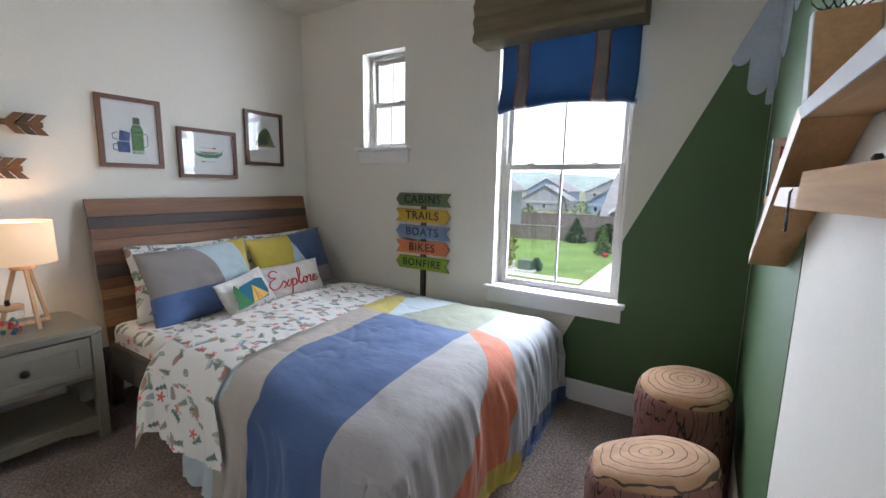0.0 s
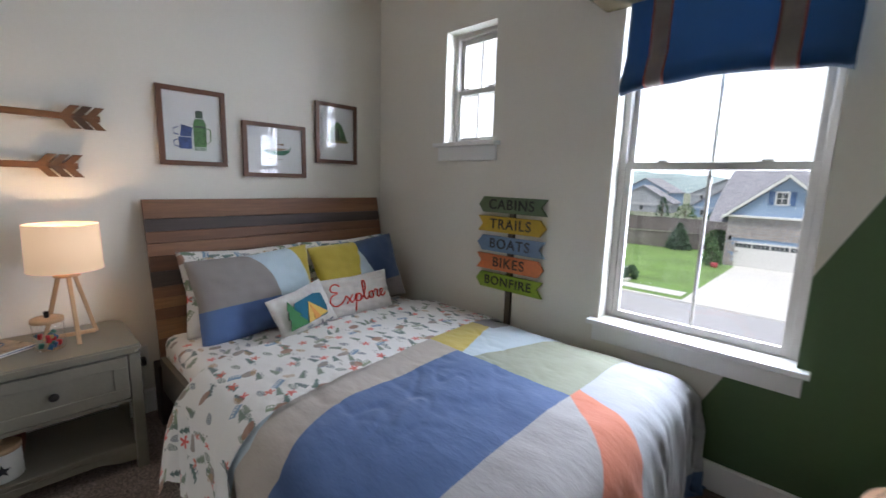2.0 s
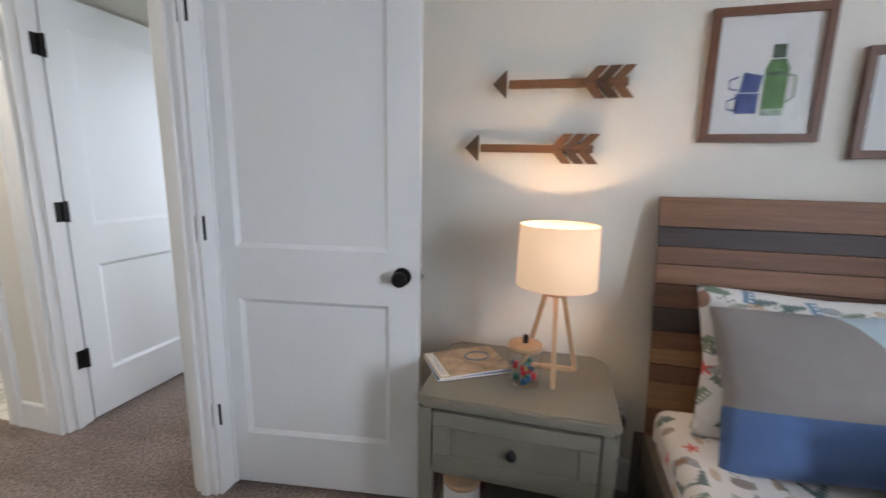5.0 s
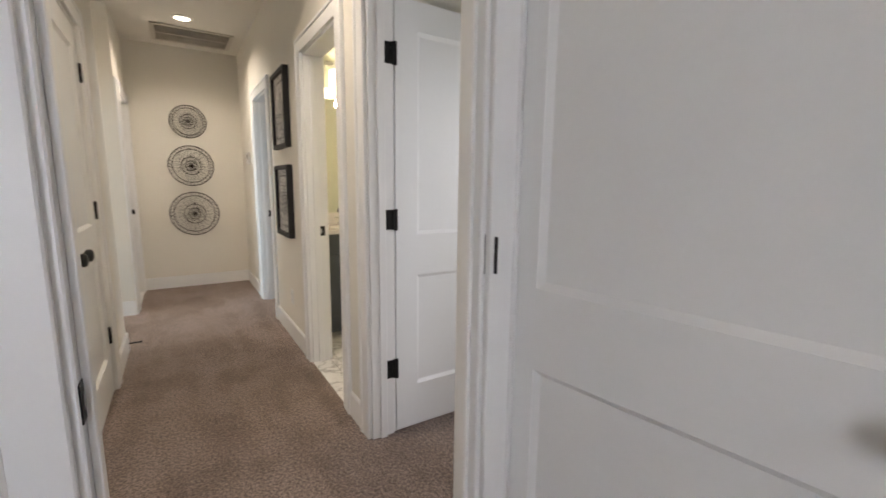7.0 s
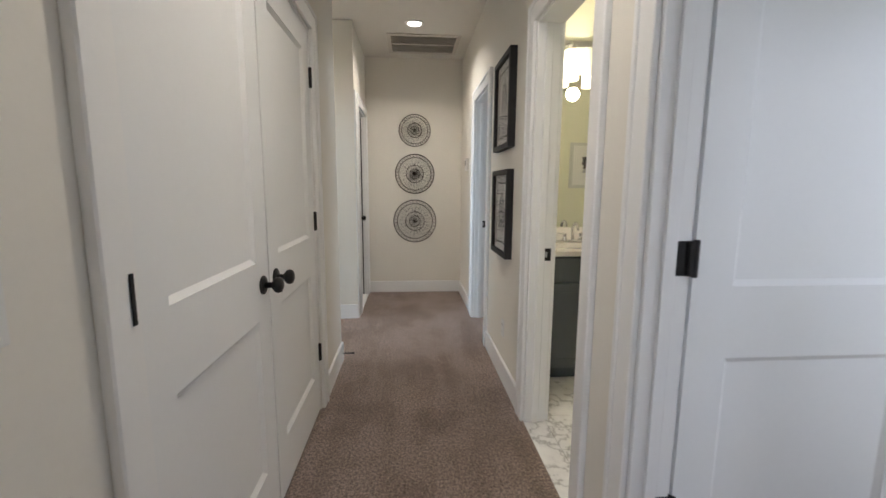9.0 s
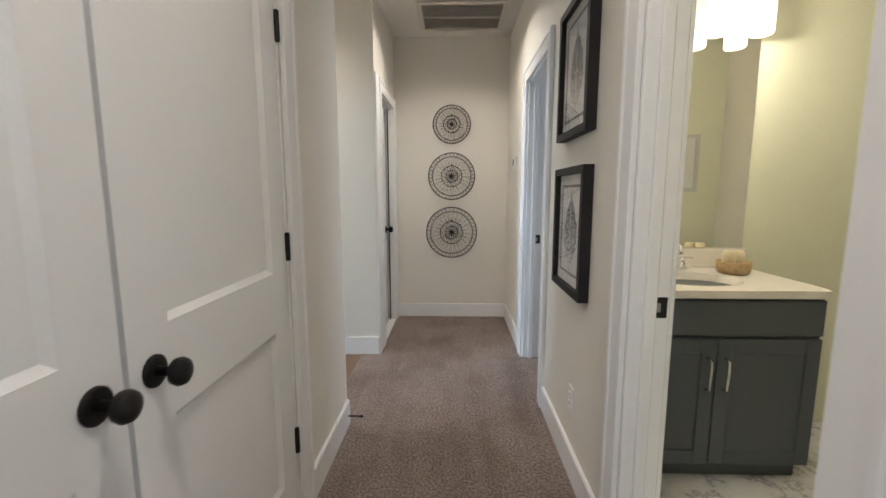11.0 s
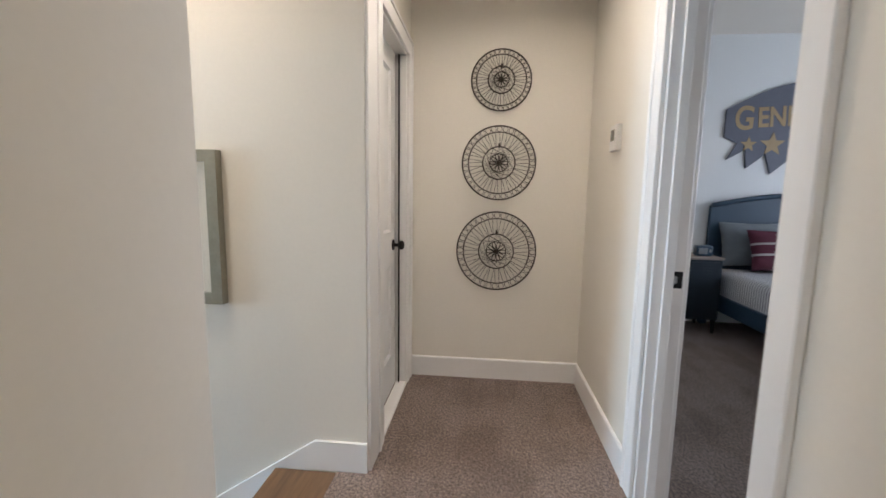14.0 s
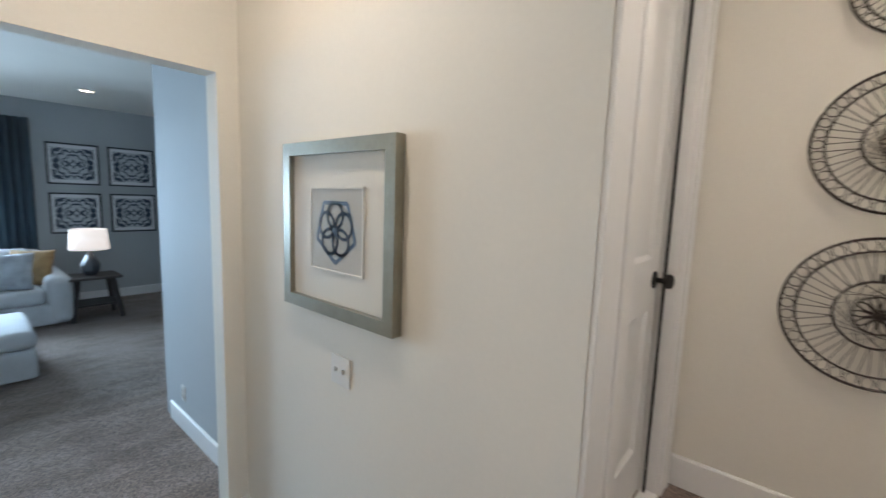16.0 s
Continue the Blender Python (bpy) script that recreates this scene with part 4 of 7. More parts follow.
part("printed_sky", flat([(-0.07, 0.085), (0.06, 0.095), (0.105, 0.08), (0.11, 0.0), (0.095, -0.045), (-0.09, -0.045), (-0.10, 0.03)], -0.062), TEAL, camp)
tree = [(-0.105, 0.11), (-0.08, 0.06), (-0.09, 0.06), (-0.055, 0.015), (-0.07, 0.015), (-0.03, -0.042), (-0.15, -0.042), (-0.125, 0.015), (-0.14, 0.015), (-0.118, 0.06), (-0.128, 0.06)]
part("printed_tree", flat(tree, -0.0655), PINE, camp)
part("printed_tent", flat([(0.01, 0.065), (0.10, -0.035), (-0.035, -0.045)], -0.067), GOLD, camp)
part("printed_tent", flat([(0.012, 0.045), (0.045, -0.042), (0.005, -0.042)], -0.0705), TENT, camp)
lettering("printed_word", "Taylor", 0.068, pose(0.025, -0.065, -0.085, 90), GREYTX, camp, "", 0.1, 0.003)

# ---- nightstand and what stands on it ----
NS = mat("grey_wood_paint", (0.20, 0.185, 0.145), 0.42, var=0.10, scale=5, fine=90, bump=0.12, bscale=90)
NSI = mat("grey_wood_inside", (0.16, 0.12, 0.08), 0.6, var=0.1)
ns = thing("nightstand", (0.525, -1.20, 0), "grey-green painted nightstand with one drawer and a low shelf", "nightstand")


def ns_top(z0, z1, grow):
    a, b, c = 0.235 + grow, 0.303 + grow, 0.045
    pts = [(-a + 0.015, -b), (a - c, -b), (a, -b + c), (a, b - c), (a - c, b), (-a + 0.015, b), (-a, b - 0.015), (-a, -b + 0.015)]
    return prism(B(), pts, 2, z0, z1)


bm = ns_top(0.577, 0.60, 0.0)
bmesh.ops.bevel(bm, geom=[e for e in bm.edges if abs(e.verts[0].co.z - e.verts[1].co.z) < 1e-5 and e.verts[0].co.z > 0.59], offset=0.008, segments=3, affect="EDGES")
part("tabletop", bm, NS, ns)
part("moulding", ns_top(0.560, 0.577, -0.010), NS, ns)
for x in (-0.205, 0.205):
    for y in (-0.275, 0.275):
        part("leg", box(B(), (x - 0.022, y - 0.022, 0), (x + 0.022, y + 0.022, 0.56), 0.004), NS, ns)
for y in (-0.272, 0.272):
    part("side_panel", box(B(), (-0.183, y - 0.008, 0.34), (0.183, y + 0.008, 0.56)), NS, ns)
part("back_panel", box(B(), (0.195, -0.253, 0.34), (0.21, 0.253, 0.56)), NS, ns)
part("drawer_rail", box(B(), (-0.222, -0.253, 0.335), (-0.19, 0.253, 0.352), 0.002), NS, ns)
dr = part("drawer", box(B(), (-0.222, -0.248, 0.357), (-0.205, 0.248, 0.552), 0.002), NS, ns)
for lo, hi in (((-0.230, -0.248, 0.357), (-0.222, 0.248, 0.405)), ((-0.230, -0.248, 0.505), (-0.222, 0.248, 0.552)), ((-0.230, -0.248, 0.405), (-0.222, -0.195, 0.505)), ((-0.230, 0.195, 0.405), (-0.222, 0.248, 0.505))):
    part("drawer_moulding", box(B(), lo, hi, 0.002, 1), NS, dr)
part("drawer_knob", lathe(B(), [(0.008, 0), (0.008, 0.012), (0.016, 0.018), (0.017, 0.026), (0.010, 0.032), (0.001, 0.033)], m=pose(-0.222, 0, 0.455, 0, -90)), BLACK, dr, "dark bronze knob", True)
part("low_shelf", box(B(), (-0.215, -0.262, 0.105), (0.215, 0.262, 0.127), 0.003), NS, ns)
bm = prism(B(), [(-0.253, 0.105), (0.253, 0.105), (0.253, 0.045), (0.19, 0.05), (0.12, 0.075), (-0.12, 0.075), (-0.19, 0.05), (-0.253, 0.045)], 0, -0.215, -0.20)
part("skirt", bm, NS, ns)

SHADE = glow("lit_lamp_shade", (0.98, 0.66, 0.42), 0.46)
nt, b = SHADE.node_tree, SHADE.node_tree.nodes["Principled BSDF"]
b.inputs["Roughness"].default_value = 0.9
relief(nt, b, noise_of(nt, coords(nt), 500, 2), 0.2, 0.001)
PALEWOOD = wood("pale_beech", (0.50, 0.33, 0.19), 2, 0.5, 0.18)
lamp = thing("table_lamp", (0.56, -1.30, 0.60), "lit table lamp with a white drum shade on a wooden tripod", "lamp")
bm = lathe(B(), [(0.132, 0.322), (0.128, 0.525)], seg=48)
for f in [f for f in bm.faces if len(f.verts) > 4]:
    bm.faces.remove(f)
bmesh.ops.solidify(bm, geom=bm.faces[:], thickness=0.002)
part("shade", bm, SHADE, lamp, "glowing white fabric shade", True)
part("collar", lathe(B(), [(0.045, 0.290), (0.048, 0.292), (0.048, 0.308), (0.045, 0.310)], seg=32), PALEWOOD, lamp, "", True)
part("stem", lathe(B(), [(0.008, 0.31), (0.008, 0.37), (0.014, 0.372), (0.014, 0.40), (0.008, 0.402)], seg=12), BLACK, lamp)
part("bulb", lathe(B(), [(0.012, 0.402), (0.022, 0.415), (0.022, 0.428), (0.01, 0.438)], seg=16), glow("bulb_glass", (1, 0.75, 0.45), 6.0), lamp, "", True)
for a in (185, 305, 65):
    d = Vector((math.cos(radians(a)), math.sin(radians(a)), 0))
    bm = box(B(), (-0.010, -0.008, 0), (0.010, 0.008, 0.313), 0.002, 1)
    bm.transform(Matrix.Translation(d * 0.105) @ Matrix.Rotation(-math.atan2(0.075, 0.30), 4, Vector((-d.y, d.x, 0)).normalized()))
    part("leg", bm, PALEWOOD, lamp)
p, q = [Vector((math.cos(radians(a)), math.sin(radians(a)), 0)) * 0.100 for a in (305, 65)]
part("stretcher", box(B(), (min(p.x, q.x) - 0.008, p.y, 0.0), (min(p.x, q.x) + 0.008, q.y, 0.016), 0.002, 1), PALEWOOD, lamp)

JAR = glass("jar_glass", 0.02)
jar = thing("candy_jar", (0.480, -1.215, 0.60), "small glass jar of sweets with a wooden lid", "jar")
bm = lathe(B(), [(0.049, 0.001), (0.053, 0.007), (0.053, 0.112), (0.050, 0.117)], seg=28)
part("glass", bm, JAR, jar, "", True)
for i, (c, n) in enumerate((((0.50, 0.02, 0.03), 7), ((0.02, 0.10, 0.22), 6), ((0.05, 0.22, 0.18), 5), ((0.45, 0.35, 0.12), 4))):
    sw = mat("sweet_%d" % i, c, 0.35, var=0.15)
    for k in range(n):
        a, rr = random.uniform(0, 6.28), random.uniform(0.004, 0.036)
        z = 0.014 + 0.02 * ((k + i) % 3) + random.uniform(0, 0.008)
        bm = box(B(), (-0.012, -0.009, -0.007), (0.012, 0.009, 0.007), 0.004)
        bm.transform(pose(rr * math.cos(a), rr * math.sin(a), z, random.uniform(0, 90), random.uniform(0, 90), random.uniform(0, 90)))
        part("sweet", bm, sw, jar)
part("lid", lathe(B(), [(0.050, 0.117), (0.056, 0.119), (0.056, 0.133), (0.053, 0.136)], seg=28), PALEWOOD, jar, "pale wooden lid", True)
part("lid_knob", box(B(), (-0.007, -0.009, 0.136), (0.007, 0.009, 0.165), 0.004), BLACK, jar)

COVER = mat("magazine_cover", (0.36, 0.26, 0.17), 0.3, var=0.55, scale=16, fine=45, bump=0)
PAPER = mat("paper", (0.72, 0.70, 0.66), 0.7, var=0.04)
INK = mat("dark_ink", (0.05, 0.05, 0.06), 0.6)
for k, (dz, turn, w) in enumerate(((0.0, 31, 0.27), (0.009, 34, 0.265))):
    mg = thing("magazine", (0.545, -1.005, 0.60 + dz), "magazine with a photo cover, lying in a small stack", "magazine", "magazines on the nightstand", turn)
    part("pages", box(B(), (-0.098, -w / 2, 0.0005), (0.098, w / 2, 0.0075)), PAPER, mg)
    part("cover", box(B(), (-0.10, -w / 2 - 0.001, 0.0075), (0.10, w / 2 + 0.001, 0.0088), 0.0004, 1), COVER if k else mat("blue_cover", (0.04, 0.10, 0.28), 0.3, var=0.2), mg)
    if k:
        part("masthead", box(B(), (-0.095, w / 2 - 0.034, 0.0088), (0.095, w / 2 - 0.004, 0.0092)), PAPER, mg, "white printed masthead")
        for i in range(2):
            part("print_line", box(B(), (-0.08, w / 2 - 0.017 - 0.009 * i, 0.0092), (0.02 + 0.03 * i, w / 2 - 0.013 - 0.009 * i, 0.0094)), GREYTX, mg)
        bm = tube(B(), [(0.02 + 0.035 * math.cos(a), -0.05 + 0.045 * math.sin(a), 0.0095) for a in [k2 * 0.3927 for k2 in range(16)]], 0.0035, 4, True)
        part("printed_ring", bm, mat("blue_ink", (0.10, 0.16, 0.26), 0.4), mg)

tin = thing("canister", (0.402, -1.03, 0.127), "white canister with a black star and a wooden lid", "canister")
WHITEM = mat("white_enamel", (0.72, 0.71, 0.68), 0.35, var=0.03)
part("body", lathe(B(), [(0.058, 0.0), (0.062, 0.004), (0.062, 0.115), (0.060, 0.118)], seg=32), WHITEM, tin, "", True)
part("lid", lathe(B(), [(0.060, 0.118), (0.064, 0.120), (0.064, 0.136), (0.060, 0.139)], seg=32), PALEWOOD, tin, "pale wooden lid", True)
part("handle", box(B(), (-0.008, -0.012, 0.139), (0.008, 0.012, 0.192), 0.005), PALEWOOD, tin)
star = [(0.026 * (1 if k % 2 == 0 else 0.42) * math.sin(k * math.pi / 5), 0.055 + 0.026 * (1 if k % 2 == 0 else 0.42) * math.cos(k * math.pi / 5)) for k in range(10)]
part("star", prism(B(), star, 0, -0.066, -0.0625), INK, tin, "black star")
bin_ = thing("basket", (0.545, -1.035, 0.127), "dark red-brown woven basket behind the canister", "basket")
bm = lathe(B(), [(0.058, 0.0), (0.070, 0.06), (0.078, 0.19), (0.074, 0.19), (0.062, 0.02), (0.001, 0.012)], seg=28)
part("body", bm, mat("red_brown_weave", (0.14, 0.035, 0.022), 0.7, var=0.35, scale=40, bump=0.6, bscale=120), bin_, "", True)
part("napkin", box(B(), (-0.05, -0.01, 0.06), (0.02, 0.03, 0.200), 0.01), PAPER, bin_, "folded white card")

# ---- wall things ----
ARROW = wood("arrow_wood", (0.16, 0.075, 0.032), 1, 0.5, 0.4, 12)
ARROW2 = wood("arrow_wood_dark", (0.085, 0.045, 0.024), 1, 0.5, 0.3, 12)


def arrow(at, tilt, label):
    a = thing("wall_arrow", at, label, "wall decor", "wooden arrows on the wall")
    a.matrix_basis = pose(*at, tilt)
    part("shaft", box(B(), (-0.046, -0.225, -0.015), (-0.030, 0.19, 0.015), 0.003, 1), ARROW, a)
    part("bracket", box(B(), (-0.032, -0.06, -0.010), (0.0, -0.02, 0.010)), ARROW2, a)
    part("head", prism(B(), [(0.248, 0.0), (0.198, 0.050), (0.198, -0.050)], 0, -0.052, -0.026), ARROW2, a)
    for k in range(3):
        y = -0.072 - 0.046 * k
        for s in (1, -1):
            pts = [(y, 0.001 * s), (y - 0.036, 0.001 * s), (y - 0.080, 0.053 * s), (y - 0.044, 0.053 * s)]
            part("feather", prism(B(), pts, 0, -0.055, -0.031), ARROW if k != 1 else ARROW2, a)
    return a


arrow((EX, -1.277, 1.610), 0.5, "dark wooden arrow hung on the wall")
arrow((EX, -1.177, 1.380), 0.5, "brown wooden arrow hung on the wall")

FRAMEWOOD = wood("walnut_frame", (0.135, 0.062, 0.035), 1, 0.42, 0.25, 9)
MATB = mat("picture_paper", (0.74, 0.745, 0.745), 0.7, var=0.015, bump=0)
PANE = glass("picture_glass", 0.01)


def framed(name, at, turn, w, h, bar, deep, fmat, label, group, back=MATB, glazing=True):
    """A framed picture in the xz plane, facing -y, its back on the wall at y 0."""
    f = thing(name, at, label, "picture", group, turn)
    part("backing", box(B(), (-w / 2 + bar * 0.6, -deep * 0.45, -h / 2 + bar * 0.6), (w / 2 - bar * 0.6, -0.002, h / 2 - bar * 0.6)), back, f)
    for sx in (-1, 1):
        part("frame_bar", prism(B(), [(sx * w / 2, -h / 2), (sx * w / 2, h / 2), (sx * (w / 2 - bar), h / 2 - bar), (sx * (w / 2 - bar), -h / 2 + bar)], 1, -deep, 0.0), fmat, f)
        part("frame_bar", prism(B(), [(-w / 2, sx * h / 2), (w / 2, sx * h / 2), (w / 2 - bar, sx * (h / 2 - bar)), (-w / 2 + bar, sx * (h / 2 - bar))], 1, -deep, 0.0), fmat, f)
    if glazing:
        p = part("glazing", box(B(), (-w / 2 + bar * 0.8, -deep * 0.75, -h / 2 + bar * 0.8), (w / 2 - bar * 0.8, -deep * 0.75 + 0.002, h / 2 - bar * 0.8)), PANE, f)
        p.visible_shadow = False
    return f


def art(f, name, pts, d, m):
    part(name, prism(B(), pts, 1, -d, -d + 0.0012), m, f)


def wash(name, col):
    return mat(name, col, 0.8, var=0.5, scale=30, fine=120, bump=0)


INKGREEN, INKBLUE, INKDARK, INKPALE, INKBROWN = wash("watercolour_green", (0.12, 0.24, 0.10)), wash("watercolour_blue", (0.07, 0.10, 0.26)), wash("watercolour_dark", (0.08, 0.11, 0.08)), wash("watercolour_pale", (0.40, 0.48, 0.40)), wash("watercolour_brown", (0.30, 0.19, 0.11))
D0 = 0.013
f = framed("picture_frame", (EX, -1.920, 1.617), -90, 0.345, 0.425, 0.026, 0.025, FRAMEWOOD, "walnut-framed watercolour of a green flask and blue cups", "pictures over the bed")
art(f, "flask", [(0.0, -0.125), (0.065, -0.125), (0.068, 0.02), (0.055, 0.05), (0.012, 0.05), (0.0, 0.02)], D0, INKGREEN)
art(f, "flask_top", [(0.015, 0.054), (0.052, 0.054), (0.052, 0.095), (0.015, 0.095)], D0, INKDARK)
art(f, "flask_band", [(0.003, 0.0), (0.064, 0.0), (0.064, 0.012), (0.003, 0.012)], D0 + 0.0012, INKDARK)
art(f, "flask_base", [(0.0, -0.127), (0.065, -0.127), (0.065, -0.105), (0.0, -0.105)], D0 + 0.0012, INKPALE)
part("flask_handle", tube(B(), [(0.068, -D0 - 0.001, 0.0), (0.088, -D0 - 0.001, -0.005), (0.088, -D0 - 0.001, -0.07), (0.068, -D0 - 0.001, -0.085)], 0.003, 5), INKGREEN, f)
art(f, "cup", [(-0.075, -0.12), (-0.012, -0.12), (-0.010, -0.055), (-0.077, -0.055)], D0, INKBLUE)
art(f, "cup", [(-0.068, -0.052), (-0.012, -0.052), (-0.004, 0.0), (-0.060, 0.012)], D0, INKBLUE)
for z in (-0.088, -0.022):
    part("cup_handle", tube(B(), [(-0.075, -D0 - 0.001, z + 0.02), (-0.100, -D0 - 0.001, z + 0.01), (-0.098, -D0 - 0.001, z - 0.018), (-0.075, -D0 - 0.001, z - 0.022)], 0.003, 5), INKBLUE, f)
f = framed("picture_frame", (EX, -2.395, 1.522), -90, 0.415, 0.340, 0.026, 0.025, FRAMEWOOD, "walnut-framed watercolour of a green canoe and paddles", "pictures over the bed")
art(f, "canoe", [(-0.105, 0.025), (-0.085, 0.005), (-0.03, 0.0), (0.04, 0.0), (0.085, 0.01), (0.105, 0.028), (0.095, -0.005), (0.06, -0.026), (-0.02, -0.030), (-0.08, -0.016)], D0, wash("watercolour_teal", (0.05, 0.20, 0.13)))
art(f, "canoe_inside", [(-0.08, 0.014), (0.08, 0.017), (0.04, 0.002), (-0.03, 0.002)], D0 + 0.0012, INKBROWN)
for z, s in ((0.042, 1), (-0.055, -1)):
    art(f, "paddle", [(-0.05, z - 0.0015), (0.05, z - 0.0015), (0.05, z + 0.0015), (-0.05, z + 0.0015)], D0, INKBROWN)
    art(f, "paddle_blade", [(s * 0.03, z - 0.005), (s * 0.055, z - 0.006), (s * 0.055, z + 0.006), (s * 0.03, z + 0.005)], D0 + 0.0012, INKBROWN)
f = framed("picture_frame", (EX, -2.852, 1.672), -90, 0.335, 0.420, 0.026, 0.025, FRAMEWOOD, "walnut-framed watercolour of a green tent", "pictures over the bed")
art(f, "tent", [(-0.075, -0.045), (-0.055, 0.02), (-0.02, 0.07), (0.012, 0.085), (0.045, 0.06), (0.07, 0.0), (0.085, -0.045)], D0, INKGREEN)
art(f, "tent_opening", [(-0.035, -0.045), (-0.02, 0.025), (0.015, 0.04), (0.03, -0.045)], D0 + 0.0012, INKDARK)
art(f, "tent_ground", [(-0.09, -0.045), (0.105, -0.045), (0.085, -0.062), (-0.06, -0.064)], D0, wash("watercolour_olive", (0.28, 0.27, 0.10)))

# signpost
POST = wood("post_wood", (0.085, 0.06, 0.045), 2, 0.6, 0.3)
sign = thing("signpost", (-0.468, SY + 0.001, 0), "camp signpost with five painted arrow boards on the wall", "sign")
part("post", box(B(), (-0.021, 0.0, 0.0), (0.021, 0.018, 1.22), 0.003), POST, sign)
BLKPAINT = mat("black_paint", (0.02, 0.02, 0.02), 0.6)
boards = ((1.225, "CABINS", (0.13, 0.19, 0.10), 1), (1.106, "TRAILS", (0.56, 0.36, 0.03), -1), (0.984, "BOATS", (0.18, 0.27, 0.42), 1), (0.868, "BIKES", (0.62, 0.19, 0.07), -1), (0.749, "BONFIRE", (0.25, 0.36, 0.03), 1))
for i, (z, word, col, s) in enumerate(boards):
    pts = [(s * 0.242, z), (s * 0.205, z + 0.048), (-s * 0.242, z + 0.048), (-s * 0.205, z), (-s * 0.242, z - 0.048), (s * 0.205, z - 0.048)]
    bd = part("board", prism(B(), pts, 1, 0.018, 0.034), mat("board_paint_%d" % i, col, 0.6, var=0.18, scale=14, bump=0.15, bscale=80), sign, "painted arrow-shaped board")
    lettering("word", word, 0.086 if len(word) < 7 else 0.078, pose(0.0, 0.0355, z, 90, 0, 180), BLKPAINT, bd, "", 0, 0.0015, space=1.15, thin=0.0008)

# outlet and lamp lead
PLATE = mat("white_plastic", (0.74, 0.74, 0.72), 0.35, var=0.01, bump=0)


def outlet(at, turn, label="white duplex socket plate", group="sockets"):
    o = thing("socket_plate", at, label, "socket", group, turn)
    part("plate", box(B(), (-0.036, -0.006, -0.058), (0.036, 0.0, 0.058), 0.003), PLATE, o)
    for z in (-0.022, 0.022):
        r = part("receptacle", box(B(), (-0.017, -0.008, z - 0.014), (0.017, -0.006, z + 0.014), 0.003), PLATE, o)
        for x in (-0.006, 0.006):
            part("slot", box(B(), (x - 0.001, -0.0085, z - 0.004), (x + 0.001, -0.008, z + 0.005)), INK, r)


outlet((EX, -1.585, 0.34), -90)
cable = thing("lamp_lead", (0.83, -1.585, 0.34), "black plug and lead hanging from the socket", "cable")
part("plug", box(B(), (-0.045, -0.018, -0.045), (-0.003, 0.018, 0.0), 0.008), BLACK, cable)
part("lead", tube(B(), [(-0.04, 0, -0.04), (-0.05, 0.005, -0.12), (-0.045, 0.02, -0.22), (-0.03, 0.05, -0.30), (-0.02, 0.12, -0.335)], 0.0025, 6), mat("white_lead", (0.55, 0.54, 0.52), 0.5), cable)

# ---- tree stump poufs ----
def stump_top():
    m, nt, b = shader("stump_top")
    v = coords(nt)
    s = nt.nodes.new("ShaderNodeSeparateXYZ")
    nt.links.new(v, s.inputs[0])
    rad = calc(nt, "SQRT", calc(nt, "ADD", calc(nt, "MULTIPLY", s.outputs[0], s.outputs[0]), calc(nt, "MULTIPLY", s.outputs[1], s.outputs[1])))
    rad = calc(nt, "ADD", rad, calc(nt, "MULTIPLY", noise_of(nt, v, 7, 2), 0.05))
    line = calc(nt, "LESS_THAN", calc(nt, "FRACT", calc(nt, "MULTIPLY", rad, 33.0)), 0.10)
    nt.links.new(mixer(nt, line, ramp(nt, noise_of(nt, v, 12), ((0.3, (0.42, 0.235, 0.13)), (0.7, (0.56, 0.34, 0.20)))), (0.09, 0.06, 0.05)), b.inputs["Base Color"])
    b.inputs["Roughness"].default_value = 0.85
    relief(nt, b, calc(nt, "ADD", calc(nt, "MULTIPLY", line, -0.4), noise_of(nt, v, 25, 3)), 0.5, 0.006)
    return m


def stump_bark():
    m, nt, b = shader("stump_bark")
    v = coords(nt, (1, 1, 0.22))
    n = noise_of(nt, v, 6.5, 3, 0.6)
    line = calc(nt, "LESS_THAN", calc(nt, "FRACT", calc(nt, "MULTIPLY", n, 13.0)), 0.16)
    nt.links.new(mixer(nt, line, ramp(nt, noise_of(nt, coords(nt), 9), ((0.3, (0.20, 0.088, 0.070)), (0.7, (0.27, 0.125, 0.10)))), (0.03, 0.018, 0.018)), b.inputs["Base Color"])
    b.inputs["Roughness"].default_value = 0.85
    relief(nt, b, calc(nt, "ADD", calc(nt, "MULTIPLY", line, -0.5), noise_of(nt, coords(nt), 30, 3)), 0.5, 0.006)
    return m


STOP, SBARK = stump_top(), stump_bark()


